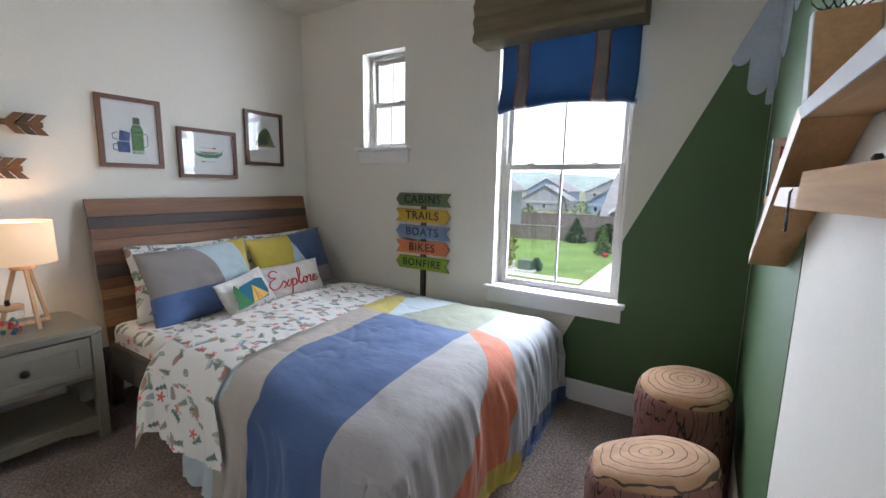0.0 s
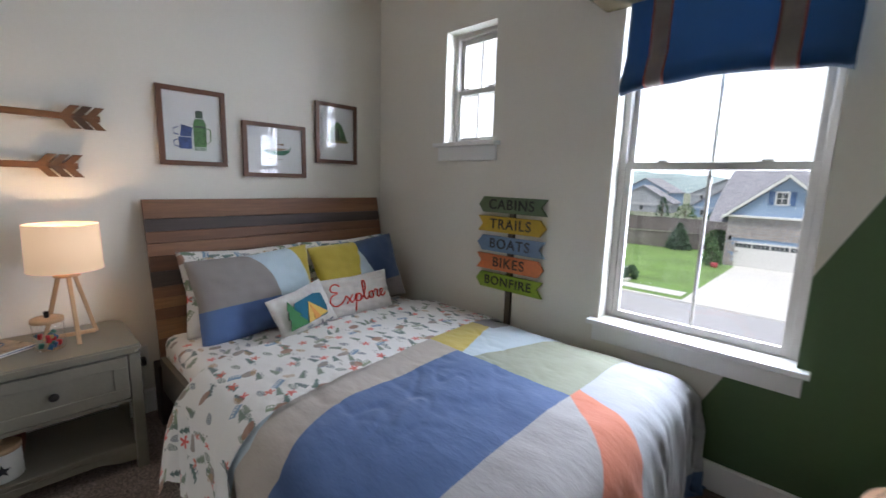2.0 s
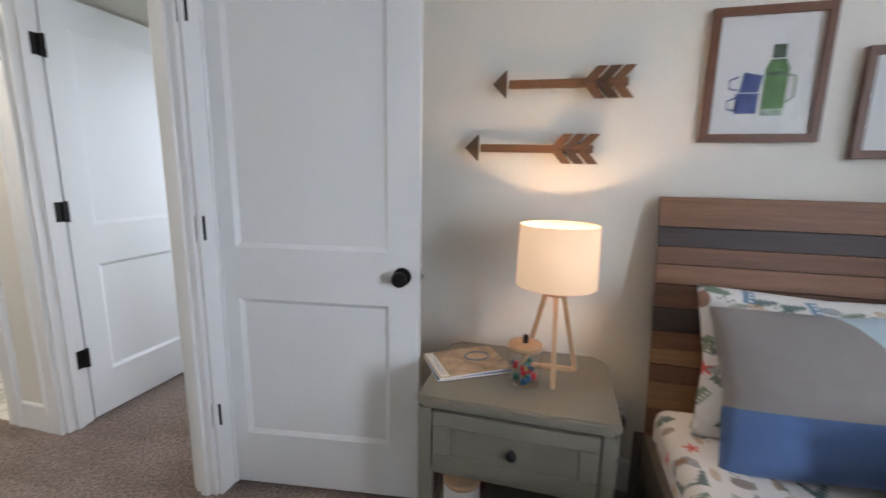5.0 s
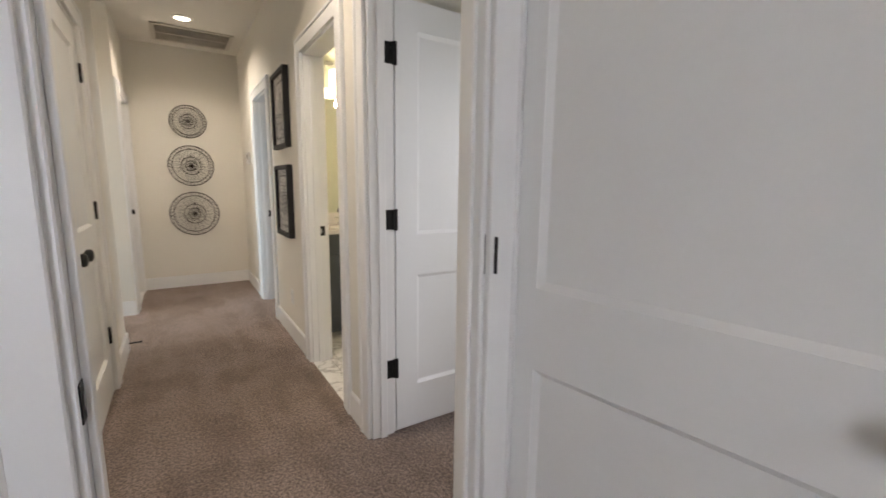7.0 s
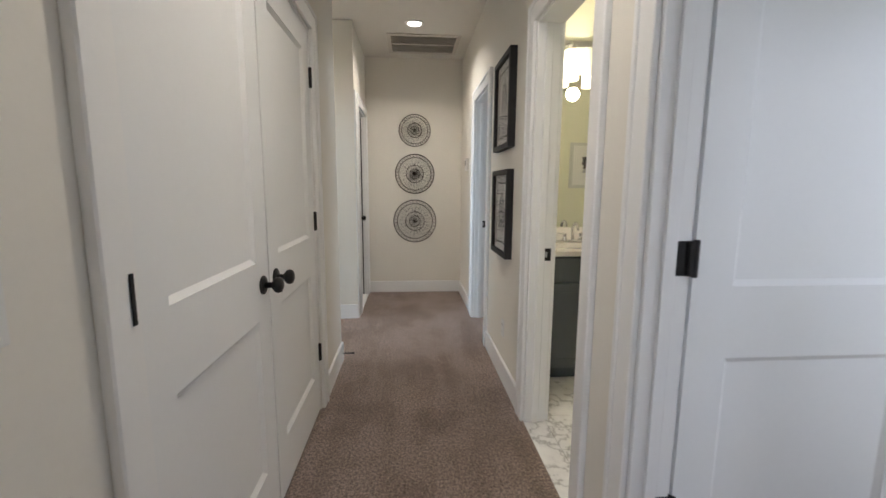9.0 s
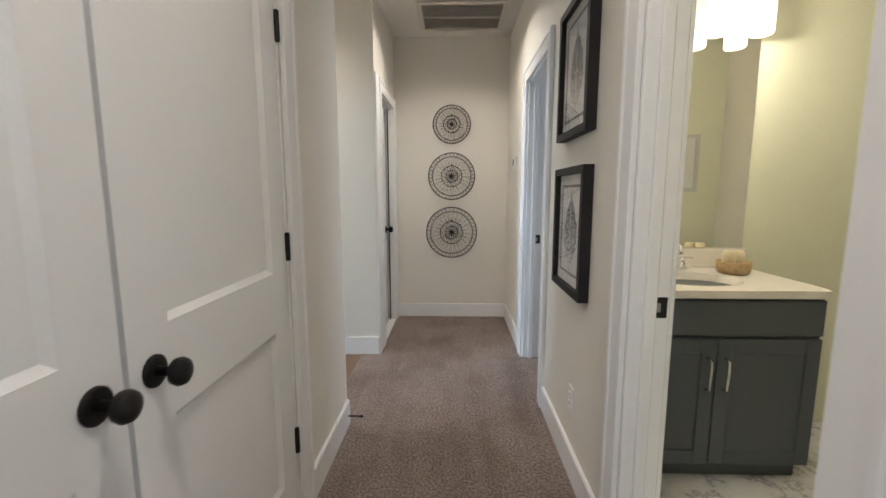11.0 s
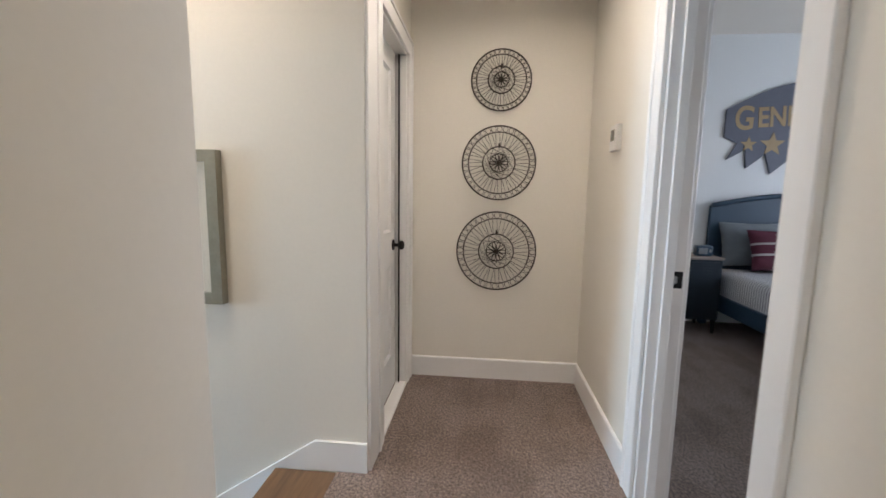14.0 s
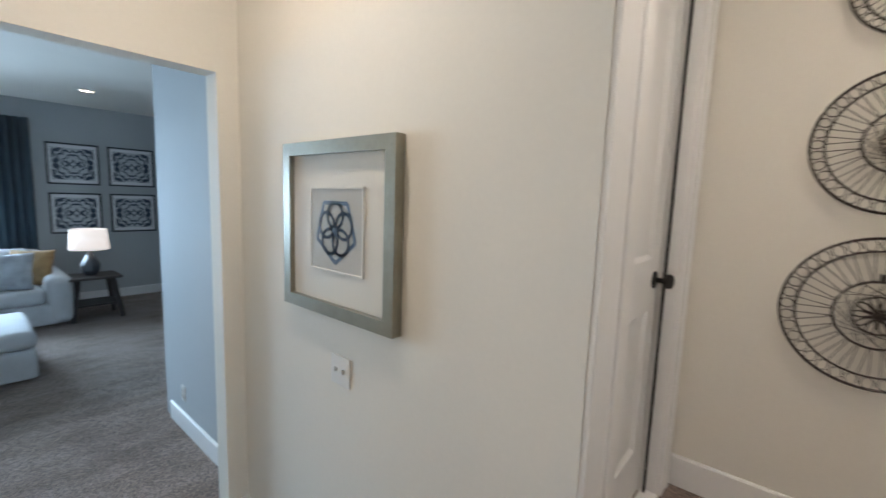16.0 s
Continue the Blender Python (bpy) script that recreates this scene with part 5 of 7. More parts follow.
def stump(at, r, h, seed, turn, lean):
    p = thing("stump_pouf", at, "stuffed pouf printed like a sawn tree stump", "pouf", "stump poufs by the green wall", turn)
    seg = 40

    def ring(rr, z, wob):
        return [Vector((rr * (1 + wob * noise.noise((math.cos(a) * 1.6 + seed, math.sin(a) * 1.6, z * 3))) * math.cos(a), rr * (1 + wob * noise.noise((math.cos(a) * 1.6 + seed, math.sin(a) * 1.6, z * 3))) * math.sin(a), z + lean * rr * math.cos(a) / r * (z / h))) for a in [2 * math.pi * k / seg for k in range(seg)]]
    for name, prof, m in (("side", [(0.92, 0.0), (0.99, 0.03), (1.02, 0.12), (1.01, 0.22), (1.03, 0.32), (1.0, h - 0.045), (0.96, h - 0.015)], SBARK), ("top", [(0.965, h - 0.018), (0.93, h + 0.008), (0.8, h + 0.022), (0.5, h + 0.034), (0.2, h + 0.030), (0.01, h + 0.030)], STOP)):
        bm = B()
        rings = [[bm.verts.new(v) for v in ring(r * q, z, 0.10)] for q, z in prof]
        for a, b in zip(rings, rings[1:]):
            for k in range(seg):
                bm.faces.new((a[k], a[(k + 1) % seg], b[(k + 1) % seg], b[k]))
        bm.faces.new(rings[-1])
        if name == "side":
            bm.faces.new(rings[0][::-1])
        for v in bm.verts:
            v.co.z = max(v.co.z, 0.0)
        bmesh.ops.recalc_face_normals(bm, faces=bm.faces[:])
        part(name, bm, m, p, "tan top with stitched growth rings" if name == "top" else "red-brown bark print", True)
    return p


stump((-2.238, -2.84, 0), 0.197, 0.44, 1.0, 40, -0.02)
stump((-2.165, -2.14, 0), 0.195, 0.445, 7.0, 160, 0.06)

# ---- wall shelf ----
BEECH = wood("shelf_pine", (0.50, 0.31, 0.16), 1, 0.85, 0.22, 5)
BEECH.node_tree.nodes["Principled BSDF"].inputs["Specular IOR Level"].default_value = 0.15
# Near-white colour paints the bright light on the shelf's upper edges.
LITEDGE = mat("white_laminate", (0.72, 0.72, 0.74), 0.8, var=0.03)
sh = thing("wall_shelf", (WX, -1.5, 1.32), "angular pine wall shelf with slanted side and edges whitened as lit", "shelf")
X0, X1 = 0.003, 0.09
slant = [(-0.76, -0.206), (-0.755, -0.17), (-0.245, 0.150), (-0.21, 0.167), (-0.155, 0.141)]
leg = part("slanted_side", prism(B(), slant, 0, X0, X1), BEECH, sh)
part("edge_strip", prism(B(), slant, 0, X1 + 0.0005, X1 + 0.003), PALEWOOD, leg, "pale bare edge")
part("upper_board", prism(B(), [(-0.208, 0.168), (0.60, 0.170), (0.60, 0.138), (-0.153, 0.141)], 0, X0, X1), BEECH, sh)
part("edge_strip", prism(B(), [(-0.208, 0.168), (0.60, 0.170), (0.60, 0.138), (-0.153, 0.141)], 0, X1 + 0.0005, X1 + 0.003), LITEDGE, sh, "pine edge coloured white as if lit")
part("upper_slanted_side", prism(B(), [(-0.19, 0.1715), (-0.14, 0.1715), (-0.205, 0.330), (-0.235, 0.330)], 0, X0, X1 - 0.002), BEECH, sh)
part("edge_strip", prism(B(), [(-0.19, 0.1715), (-0.14, 0.1715), (-0.205, 0.330), (-0.235, 0.330)], 0, X1 - 0.0015, X1 + 0.001), LITEDGE, sh, "pine edge coloured white as if lit")
part("ledge", prism(B(), [(-0.40, -0.016), (-0.035, -0.011), (-0.001, 0.024), (-0.34, 0.024)], 0, X0, X1 - 0.004), BEECH, sh)
part("edge_strip", prism(B(), [(-0.40, -0.016), (-0.035, -0.011), (-0.012, 0.024), (-0.34, 0.024)], 0, X1 - 0.0035, X1 - 0.001), PALEWOOD, sh, "pale bare edge")
part("ledge", box(B(), (X0, 0.001, 0.004), (X1 - 0.0125, 0.60, 0.024), 0.002), BEECH, sh)
part("front_fence", prism(B(), [(-0.034, -0.011), (0.60, 0.002), (0.60, 0.041), (0.0, 0.045)], 0, X1 - 0.0005, X1 + 0.012), BEECH, sh)
part("book_ledge", box(B(), (X0, -0.66, -0.020), (X1 - 0.006, -0.515, 0.002), 0.002), BEECH, sh)
wire = thing("wire_coil", (WX + 0.055, -1.720, 1.6505), "coils of dark wire resting on the shelf's end panel", "wire")
for k in range(5):
    part("loop", tube(B(), [(0.014 * k - 0.034 + 0.018 * math.cos(a), 0.008 * math.sin(2 * a + k), 0.0315 + 0.029 * math.sin(a)) for a in [j * 0.5236 for j in range(12)]], 0.0016, 5, True), BLACK, wire)
strap = thing("dark_strap", (WX + 0.045, -1.28, 1.344), "coiled dark strap lying on the shelf behind its edge", "strap")
part("coil", tube(B(), [(0.024 * math.cos(a), 0.09 * math.sin(a), 0.006 + 0.012 * (k % 3)) for k, a in enumerate([j * 0.4 for j in range(42)])], 0.006, 6), BLACK, strap, "", True)
bk = thing("book", (WX + 0.043, -2.085, 1.3225), "picture book with a green spine leaning on the shelf", "book")
part("pages", box(B(), (-0.038, -0.008, 0.002), (0.042, 0.008, 0.145)), PAPER, bk)
part("front_cover", box(B(), (-0.040, 0.008, 0), (0.045, 0.011, 0.148)), mat("book_cover", (0.52, 0.40, 0.30), 0.4, var=0.3, scale=25), bk)
part("back_cover", box(B(), (-0.040, -0.011, 0), (0.045, -0.008, 0.148)), mat("book_green", (0.03, 0.12, 0.12), 0.4), bk)
part("spine", box(B(), (0.042, -0.011, 0), (0.046, 0.011, 0.148), 0.001, 1), mat("book_spine", (0.03, 0.14, 0.14), 0.4, var=0.4, scale=60), bk)
lettering("title", "M", 0.045, pose(0.015, 0.0115, 0.11, 90, 0, 180), mat("maroon_ink", (0.25, 0.02, 0.05), 0.5), bk)
cord = thing("leather_cord", (WX + 0.0845, -1.67, 1.3465), "looped dark leather cord over the shelf edge", "cord")
pts = [(-0.07, 0.09, 0.0), (-0.02, 0.03, 0.0), (0.0, 0.004, 0.001), (0.0075, 0.0, -0.012), (0.0075, 0.003, -0.035), (0.0075, 0.0, -0.05), (0.0075, -0.011, -0.066), (0.0075, -0.008, -0.082), (0.0075, 0.006, -0.082), (0.0075, 0.010, -0.066), (0.0075, 0.001, -0.05)]
part("loop", tube(B(), pts, 0.0022, 6), mat("dark_leather", (0.03, 0.02, 0.016), 0.6), cord, "", True)


# ---- hall ----
FB = wood("black_frame", (0.006, 0.005, 0.005), 2, 0.62, 0.3)
GREYMAT = mat("grey_mat", (0.13, 0.135, 0.14), 0.7, var=0.05)


def leaf_ink():
    """Mottled ink print of a leaf with bare spots."""
    m, nt, b = shader("leaf_print")
    v = coords(nt)
    n = noise_of(nt, v, 60, 4, 0.7)
    z = nt.nodes.new("ShaderNodeSeparateXYZ")
    nt.links.new(v, z.inputs[0])
    f = calc(nt, "ADD", n, calc(nt, "MULTIPLY", z.outputs[2], 0.9))
    nt.links.new(ramp(nt, f, ((0.40, (0.62, 0.62, 0.60)), (0.47, (0.20, 0.21, 0.25)), (0.6, (0.085, 0.09, 0.12)))), b.inputs["Base Color"])
    b.inputs["Roughness"].default_value = 0.8
    return m


LEAFINK = leaf_ink()
for z, h in ((1.100, 0.540), (1.776, 0.558)):
    f = framed("picture_frame", (HE, 2.592, z), -90, 0.445, h, 0.030, 0.042, FB, "deep black frame with a printed leaf on white paper", "leaf pictures in the hall")
    w2, h2 = 0.140, h / 2 - 0.085
    for a, b in (((-w2 - 0.012, -0.0215, -h2 - 0.012), (-w2, -0.019, h2 + 0.012)), ((w2, -0.0215, -h2 - 0.012), (w2 + 0.012, -0.019, h2 + 0.012)), ((-w2, -0.0215, h2), (w2, -0.019, h2 + 0.012)), ((-w2, -0.0215, -h2 - 0.012), (w2, -0.019, -h2))):
        part("mat_border", box(B(), a, b), GREYMAT, f, "grey bevelled mat edge")
    pts = []
    n = 52
    for k in range(n):
        a = 2 * math.pi * k / n
        zz = math.cos(a)
        ww = 0.078 * abs(math.sin(a)) ** (1.5 if zz > 0 else 1.15) * (1.10 - 0.1 * zz) * (1 + 0.22 * noise.noise((k * 1.7, z, 0)))
        pts.append((math.copysign(ww, math.sin(a)), 0.14 * zz - 0.005))
    art(f, "leaf", pts, 0.0205, LEAFINK)
    art(f, "leaf_tip", [(-0.006, 0.13), (0.006, 0.13), (0.002, 0.165)], 0.0205, LEAFINK)
    art(f, "leaf_stem", [(-0.003, -0.19), (0.002, -0.19), (0.003, -0.13), (-0.003, -0.13)], 0.0205, LEAFINK)
    art(f, "leaf_rib", [(-0.002, -0.14), (0.002, -0.14), (0.001, 0.10), (-0.001, 0.10)], 0.0220, MATB)

# wire medallions
WIRE = mat("bronze_wire", (0.045, 0.033, 0.028), 0.5, 0.5, var=0.3, bump=0)


def medallion(at, r, label):
    m = thing("wire_medallion", at, label, "wall decor", "wire medallions on the end wall")

    def circle(rad, n=48, y=-0.020):
        return [(rad * math.cos(2 * math.pi * k / n), y, rad * math.sin(2 * math.pi * k / n)) for k in range(n)]
    for name, q, y, t in (("outer_ring", 1.0, -0.036, 0.0048), ("middle_ring", 0.83, -0.037, 0.0034), ("inner_ring", 0.44, -0.044, 0.0042), ("hub_ring", 0.245, -0.048, 0.0030)):
        part(name, tube(B(), circle(r * q, 56, y), t, 5, True), WIRE, m)
    loops = 36
    for k in range(loops):
        a = 2 * math.pi * k / loops
        pts = []
        for j in range(10):
            b = 2 * math.pi * j / 10
            rad, off = r * (0.915 + 0.078 * math.cos(b)), 0.072 * math.sin(b)
            pts.append((rad * math.cos(a + off), -0.036 - 0.002 * math.sin(b), rad * math.sin(a + off)))
        part("loop", tube(B(), pts, 0.0019, 4, True), WIRE, m)
    for k in range(48):
        a = 2 * math.pi * k / 48
        b = a + (0.045 if k % 2 else -0.045) + 0.03 * noise.noise((k * 3.1, r * 9, 0))
        part("spoke", tube(B(), [(r * 0.44 * math.cos(b), -0.044, r * 0.44 * math.sin(b)), (r * 0.83 * math.cos(a), -0.037, r * 0.83 * math.sin(a))], 0.0014, 4), WIRE, m)
    for star, q in ((4, 0.435), (3, 0.41)):
        n = 13 if star == 4 else 11
        pts = [(r * q * math.cos(2 * math.pi * k * star / n + 9 * q), -0.045, r * q * math.sin(2 * math.pi * k * star / n + 9 * q)) for k in range(n)]
        part("star_wire", tube(B(), pts, 0.0016, 4, True), WIRE, m)
    for k in range(10):
        a = 2 * math.pi * k / 10
        pts = []
        for j in range(9):
            b = 2 * math.pi * j / 9
            rad, off = r * (0.145 + 0.10 * math.cos(b)), 0.25 * math.sin(b)
            pts.append((rad * math.cos(a + off), -0.049, rad * math.sin(a + off)))
        part("petal", tube(B(), pts, 0.0026, 4, True), WIRE, m)
    part("boss", lathe(B(), [(r * 0.045, 0.0), (r * 0.05, 0.006), (0.001, 0.012)], m=pose(0, -0.044, 0, 90), seg=14), WIRE, m, "", True)
    part("hanger", box(B(), (-0.006, -0.046, r * 0.42), (0.006, 0.0, r * 0.53), 0.002, 1), WIRE, m)


for z, r in ((1.916, 0.180), (1.421, 0.226), (0.868, 0.250)):
    medallion((-0.088, HN, z), r, "round bronze wire medallion with loops and spokes")

# ceiling grille, known and added downlights
GRILLE = mat("grille_metal", (0.60, 0.56, 0.50), 0.45, 0.2, var=0.03, bump=0)
DARKV = mat("duct_dark", (0.05, 0.045, 0.04), 0.9)
vent = thing("ceiling_vent", (-0.005, 4.46, TOP), "beige slatted return-air grille in the ceiling", "vent")
part("backing", box(B(), (-0.33, -0.25, -0.004), (0.33, 0.25, -0.001)), DARKV, vent)
for a, b in (((-0.36, -0.28, -0.016), (-0.32, 0.28, -0.004)), ((0.32, -0.28, -0.016), (0.36, 0.28, -0.004)), ((-0.32, -0.28, -0.016), (0.32, -0.24, -0.004)), ((-0.32, 0.24, -0.016), (0.32, 0.28, -0.004)), ((-0.32, -0.008, -0.016), (0.32, 0.008, -0.006))):
    part("frame", box(B(), a, b, 0.003, 1), GRILLE, vent)
bm = box(B(), (-0.32, -0.009, -0.0012), (0.32, 0.009, 0.0012))
bm.transform(pose(0, 0, 0, 40))
slat = part("slat", bm, GRILLE, vent)
slat.matrix_basis = pose(0, -0.222, -0.013)
for k in range(1, 17):
    y = -0.222 + 0.0265 * k
    if abs(y) > 0.012:
        again(slat, vent, pose(0, y, -0.013))


def downlight(at, label="lit round recessed ceiling light, known or added as fill"):
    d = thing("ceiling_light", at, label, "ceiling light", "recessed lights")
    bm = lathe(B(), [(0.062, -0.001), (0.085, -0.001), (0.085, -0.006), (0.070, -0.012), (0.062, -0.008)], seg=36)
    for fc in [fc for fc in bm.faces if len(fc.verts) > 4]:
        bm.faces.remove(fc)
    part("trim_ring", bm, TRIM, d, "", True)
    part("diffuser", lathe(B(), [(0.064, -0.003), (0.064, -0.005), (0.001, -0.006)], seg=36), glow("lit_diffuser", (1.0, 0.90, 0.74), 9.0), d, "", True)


# Second and third fixtures are added, unseen housings for the fill lamps.
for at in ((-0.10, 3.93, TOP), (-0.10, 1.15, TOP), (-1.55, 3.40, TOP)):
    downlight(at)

# thermostat
th = thing("thermostat", (HE, 4.385, 1.505), "white wall thermostat with a small grey display", "thermostat", turn=-90)
part("body", box(B(), (-0.055, -0.026, -0.062), (0.055, 0.0, 0.062), 0.006, 3), PLATE, th)
part("display", box(B(), (-0.036, -0.0275, -0.012), (0.020, -0.026, 0.040), 0.001, 1), mat("lcd_grey", (0.10, 0.11, 0.10), 0.25), th, "grey screen")

# switches and sockets
def switch(at, turn, gangs, label):
    s = thing("switch_plate", at, label, "light switch", "switches", turn)
    w = 0.036 + 0.023 * (gangs - 1)
    part("plate", box(B(), (-w, -0.006, -0.058), (w, 0.0, 0.058), 0.003), PLATE, s)
    for k in range(gangs):
        x = (k - (gangs - 1) / 2) * 0.046
        part("toggle", box(B(), (x - 0.005, -0.018, -0.004), (x + 0.005, -0.006, 0.012), 0.002), PLATE, s)


switch((-1.583, SN, 0.531), 0, 2, "white double switch plate below a picture")
switch((HW, 0.40, 1.11), 90, 2, "white switch plate beside the closet")
outlet((HE, 2.537, 0.345), -90)
outlet((-3.56, 3.99, -0.26), 0)

# door furniture on the jambs
def strike(at, turn):
    s = thing("strike_plate", at, "black latch plate set in the door jamb", "latch plate", "latch plates", turn)
    part("plate", box(B(), (-0.030, -0.0025, -0.032), (0.030, 0.0, 0.032), 0.001, 1), BLACK, s)
    part("lip", box(B(), (-0.014, -0.0035, -0.014), (0.010, -0.0025, 0.014)), mat("latch_steel", (0.35, 0.35, 0.36), 0.3, 0.9), s)


strike((0.545, 1.987, 0.92), 0)
strike((0.545, 3.857, 0.92), 0)
strike((-0.407, -0.018, 0.905), 90)
for z in (0.345, 1.075, 1.805):
    h = thing("hinge_leaf", (0.587, 0.937, z), "black hinge leaf on the door jamb", "hinge", "side door hinges")
    part("leaf_plate", box(B(), (-0.075, -0.0035, -0.046), (-0.008, -0.0005, 0.046), 0.0012, 1), BLACK, h)
    part("knuckle", lathe(B(), [(0.006, -0.046), (0.008, -0.044), (0.008, 0.044), (0.006, 0.046)], (-0.006, -0.006, 0), 10), BLACK, h)
    part("door_plate", box(B(), (-0.006, -0.006, -0.046), (0.0035, 0.032, 0.046), 0.0012, 1), BLACK, h)
bar = thing("latch_strip", (HW + 0.019, 0.669, 1.053), "slim black latch strip on the closet casing", "latch")
part("strip", box(B(), (0.0005, -0.0055, -0.047), (0.0035, 0.0055, 0.047), 0.001, 1), BLACK, bar)
latch = thing("latch_bolt", (0.535, -0.829, 0.915), "steel latch bolt in the open door's edge", "latch", turn=-82)
part("bolt", box(B(), (0.0, 0.008, -0.028), (0.003, 0.028, 0.028), 0.001, 1), mat("nickel", (0.45, 0.45, 0.44), 0.3, 0.9), latch)
part("tongue", box(B(), (0.003, 0.012, -0.009), (0.013, 0.024, 0.009), 0.002, 1), mat("nickel_b", (0.45, 0.45, 0.44), 0.3, 0.9), latch)
stop = thing("door_stop_spring", (HW + 0.015, 2.86, 0.065), "black spring door stop on the skirting", "door stop")
part("spring", lathe(B(), [(0.004, 0.0)] + [(0.0055 if k % 2 else 0.0042, 0.004 * k) for k in range(1, 16)] + [(0.004, 0.066)], m=pose(0, 0, 0, 0, 90), seg=10), BLACK, stop)
part("tip", lathe(B(), [(0.006, 0.066), (0.008, 0.068), (0.008, 0.080), (0.005, 0.083)], m=pose(0, 0, 0, 0, 90), seg=12), BLACK, stop)

# picture on the stair wall
SILVER = mat("champagne_frame", (0.30, 0.29, 0.235), 0.35, 0.55, var=0.12, scale=12)
CREAM = mat("cream_mat", (0.70, 0.66, 0.58), 0.75, var=0.02)
LATTICE = mat("navy_ink", (0.035, 0.06, 0.10), 0.6, var=0.15)
f = framed("picture_frame", (-1.594, SN, 1.067), 0, 0.662, 0.645, 0.048, 0.040, SILVER, "champagne-silver frame with a navy interlaced rosette", "", CREAM)
part("inner_paper", box(B(), (-0.155, -0.0205, -0.150), (0.155, -0.0185, 0.150)), mat("taupe_paper", (0.46, 0.43, 0.37), 0.8, var=0.06), f, "taupe inset paper")
for a, b in (((-0.163, -0.024, -0.158), (-0.155, -0.0185, 0.158)), ((0.155, -0.024, -0.158), (0.163, -0.0185, 0.158)), ((-0.155, -0.024, 0.150), (0.155, -0.0185, 0.158)), ((-0.155, -0.024, -0.158), (0.155, -0.0185, -0.150))):
    part("mat_bevel", box(B(), a, b), CREAM, f)
R = 0.122
for k in range(5):
    a0 = radians(-90 + 72 * k)
    p, q = [(R * math.cos(a), R * math.sin(a)) for a in (a0, a0 + radians(72))]
    d = Vector((q[0] - p[0], q[1] - p[1])).normalized()
    nrm = Vector((-d.y, d.x)) * 0.0075
    art(f, "outer_band", [(p[0] + nrm.x, p[1] + nrm.y), (q[0] + nrm.x, q[1] + nrm.y), (q[0] - nrm.x, q[1] - nrm.y), (p[0] - nrm.x, p[1] - nrm.y)], 0.0218, LATTICE)
    c = (0.054 * math.cos(a0 + radians(36)), 0.054 * math.sin(a0 + radians(36)))
    bm = B()
    n = 28
    ro, ri = 0.053, 0.040
    vo = [bm.verts.new((c[0] + ro * math.cos(2 * math.pi * j / n), -0.0224 - 0.0003 * k, c[1] + ro * math.sin(2 * math.pi * j / n))) for j in range(n)]
    vi = [bm.verts.new((c[0] + ri * math.cos(2 * math.pi * j / n), -0.0224 - 0.0003 * k, c[1] + ri * math.sin(2 * math.pi * j / n))) for j in range(n)]
    for j in range(n):
        bm.faces.new((vo[j], vi[j], vi[(j + 1) % n], vo[(j + 1) % n]))
    bmesh.ops.solidify(bm, geom=bm.faces[:], thickness=0.0008)
    part("ring_band", bm, LATTICE, f)
part("eye", lathe(B(), [(0.010, 0.0), (0.010, 0.001)], m=pose(0, -0.0235, 0, 90), seg=16), LATTICE, f)

# ---- bathroom ----
VAN = mat("slate_cabinet", (0.075, 0.088, 0.098), 0.42, var=0.05)
CHROME = mat("chrome", (0.75, 0.76, 0.77), 0.12, 1.0, var=0.02, bump=0)
COUNTER = mat("cultured_marble", (0.74, 0.71, 0.66), 0.22, var=0.03)
MIRROR, mnt, mb = shader("mirror_glass")
mb.inputs["Base Color"].default_value, mb.inputs["Metallic"].default_value, mb.inputs["Roughness"].default_value = (0.88, 0.89, 0.88, 1), 1.0, 0.01
V0, V1, VY = 0.60, 1.46, 2.445
van = thing("vanity_cabinet", (1.03, 2.71, 0), "slate-grey bathroom vanity cabinet with two doors", "cabinet")
part("carcass", box(B(), (V0 - 1.03, VY + 0.022 - 2.71, 0.09), (V1 - 1.03, 0.268, 0.838)), VAN, van)
part("toe_kick", box(B(), (V0 - 1.03, VY + 0.075 - 2.71, 0.0), (V1 - 1.03, 0.26, 0.09)), VAN, van)
part("false_front", box(B(), (V0 + 0.005 - 1.03, VY - 2.71, 0.675), (V1 - 0.005 - 1.03, VY + 0.020 - 2.71, 0.825), 0.003), VAN, van)
for a, b, hx in ((V0 + 0.005, 1.028, 0.995), (1.034, V1 - 0.005, 1.067)):
    dd = part("cabinet_door", box(B(), (a - 1.03, VY + 0.008 - 2.71, 0.10), (b - 1.03, VY + 0.020 - 2.71, 0.660)), VAN, van)
    for lo, hi in (((a, 0.10), (a + 0.06, 0.66)), ((b - 0.06, 0.10), (b, 0.66)), ((a + 0.06, 0.10), (b - 0.06, 0.16)), ((a + 0.06, 0.60), (b - 0.06, 0.66))):
        part("door_rail", box(B(), (lo[0] - 1.03, VY - 2.71, lo[1]), (hi[0] - 1.03, VY + 0.008 - 2.71, hi[1]), 0.002, 1), VAN, dd)
    part("handle", tube(B(), [(hx - 1.03, VY - 2.71, 0.44), (hx - 1.03, VY - 0.028 - 2.71, 0.45), (hx - 1.03, VY - 0.030 - 2.71, 0.51), (hx - 1.03, VY - 0.028 - 2.71, 0.57), (hx - 1.03, VY - 2.71, 0.58)], 0.006, 8), CHROME, dd, "chrome bar handle", True)
top = thing("basin_slab", (1.03, 2.71, 0.838), "cream vanity top with an integral oval basin", "countertop")
bm = B()
n, W2, D2, zt = 32, 0.44, 0.2845, 0.032
out = []
for k in range(n):
    a = 2 * math.pi * k / n
    c, s = math.cos(a), math.sin(a)
    q = 1 / max(abs(c) / W2, abs(s) / D2)
    out.append((q * c, q * s))
rings = [[bm.verts.new((x, y, -0.0)) for x, y in out], [bm.verts.new((x, y, zt)) for x, y in out]]
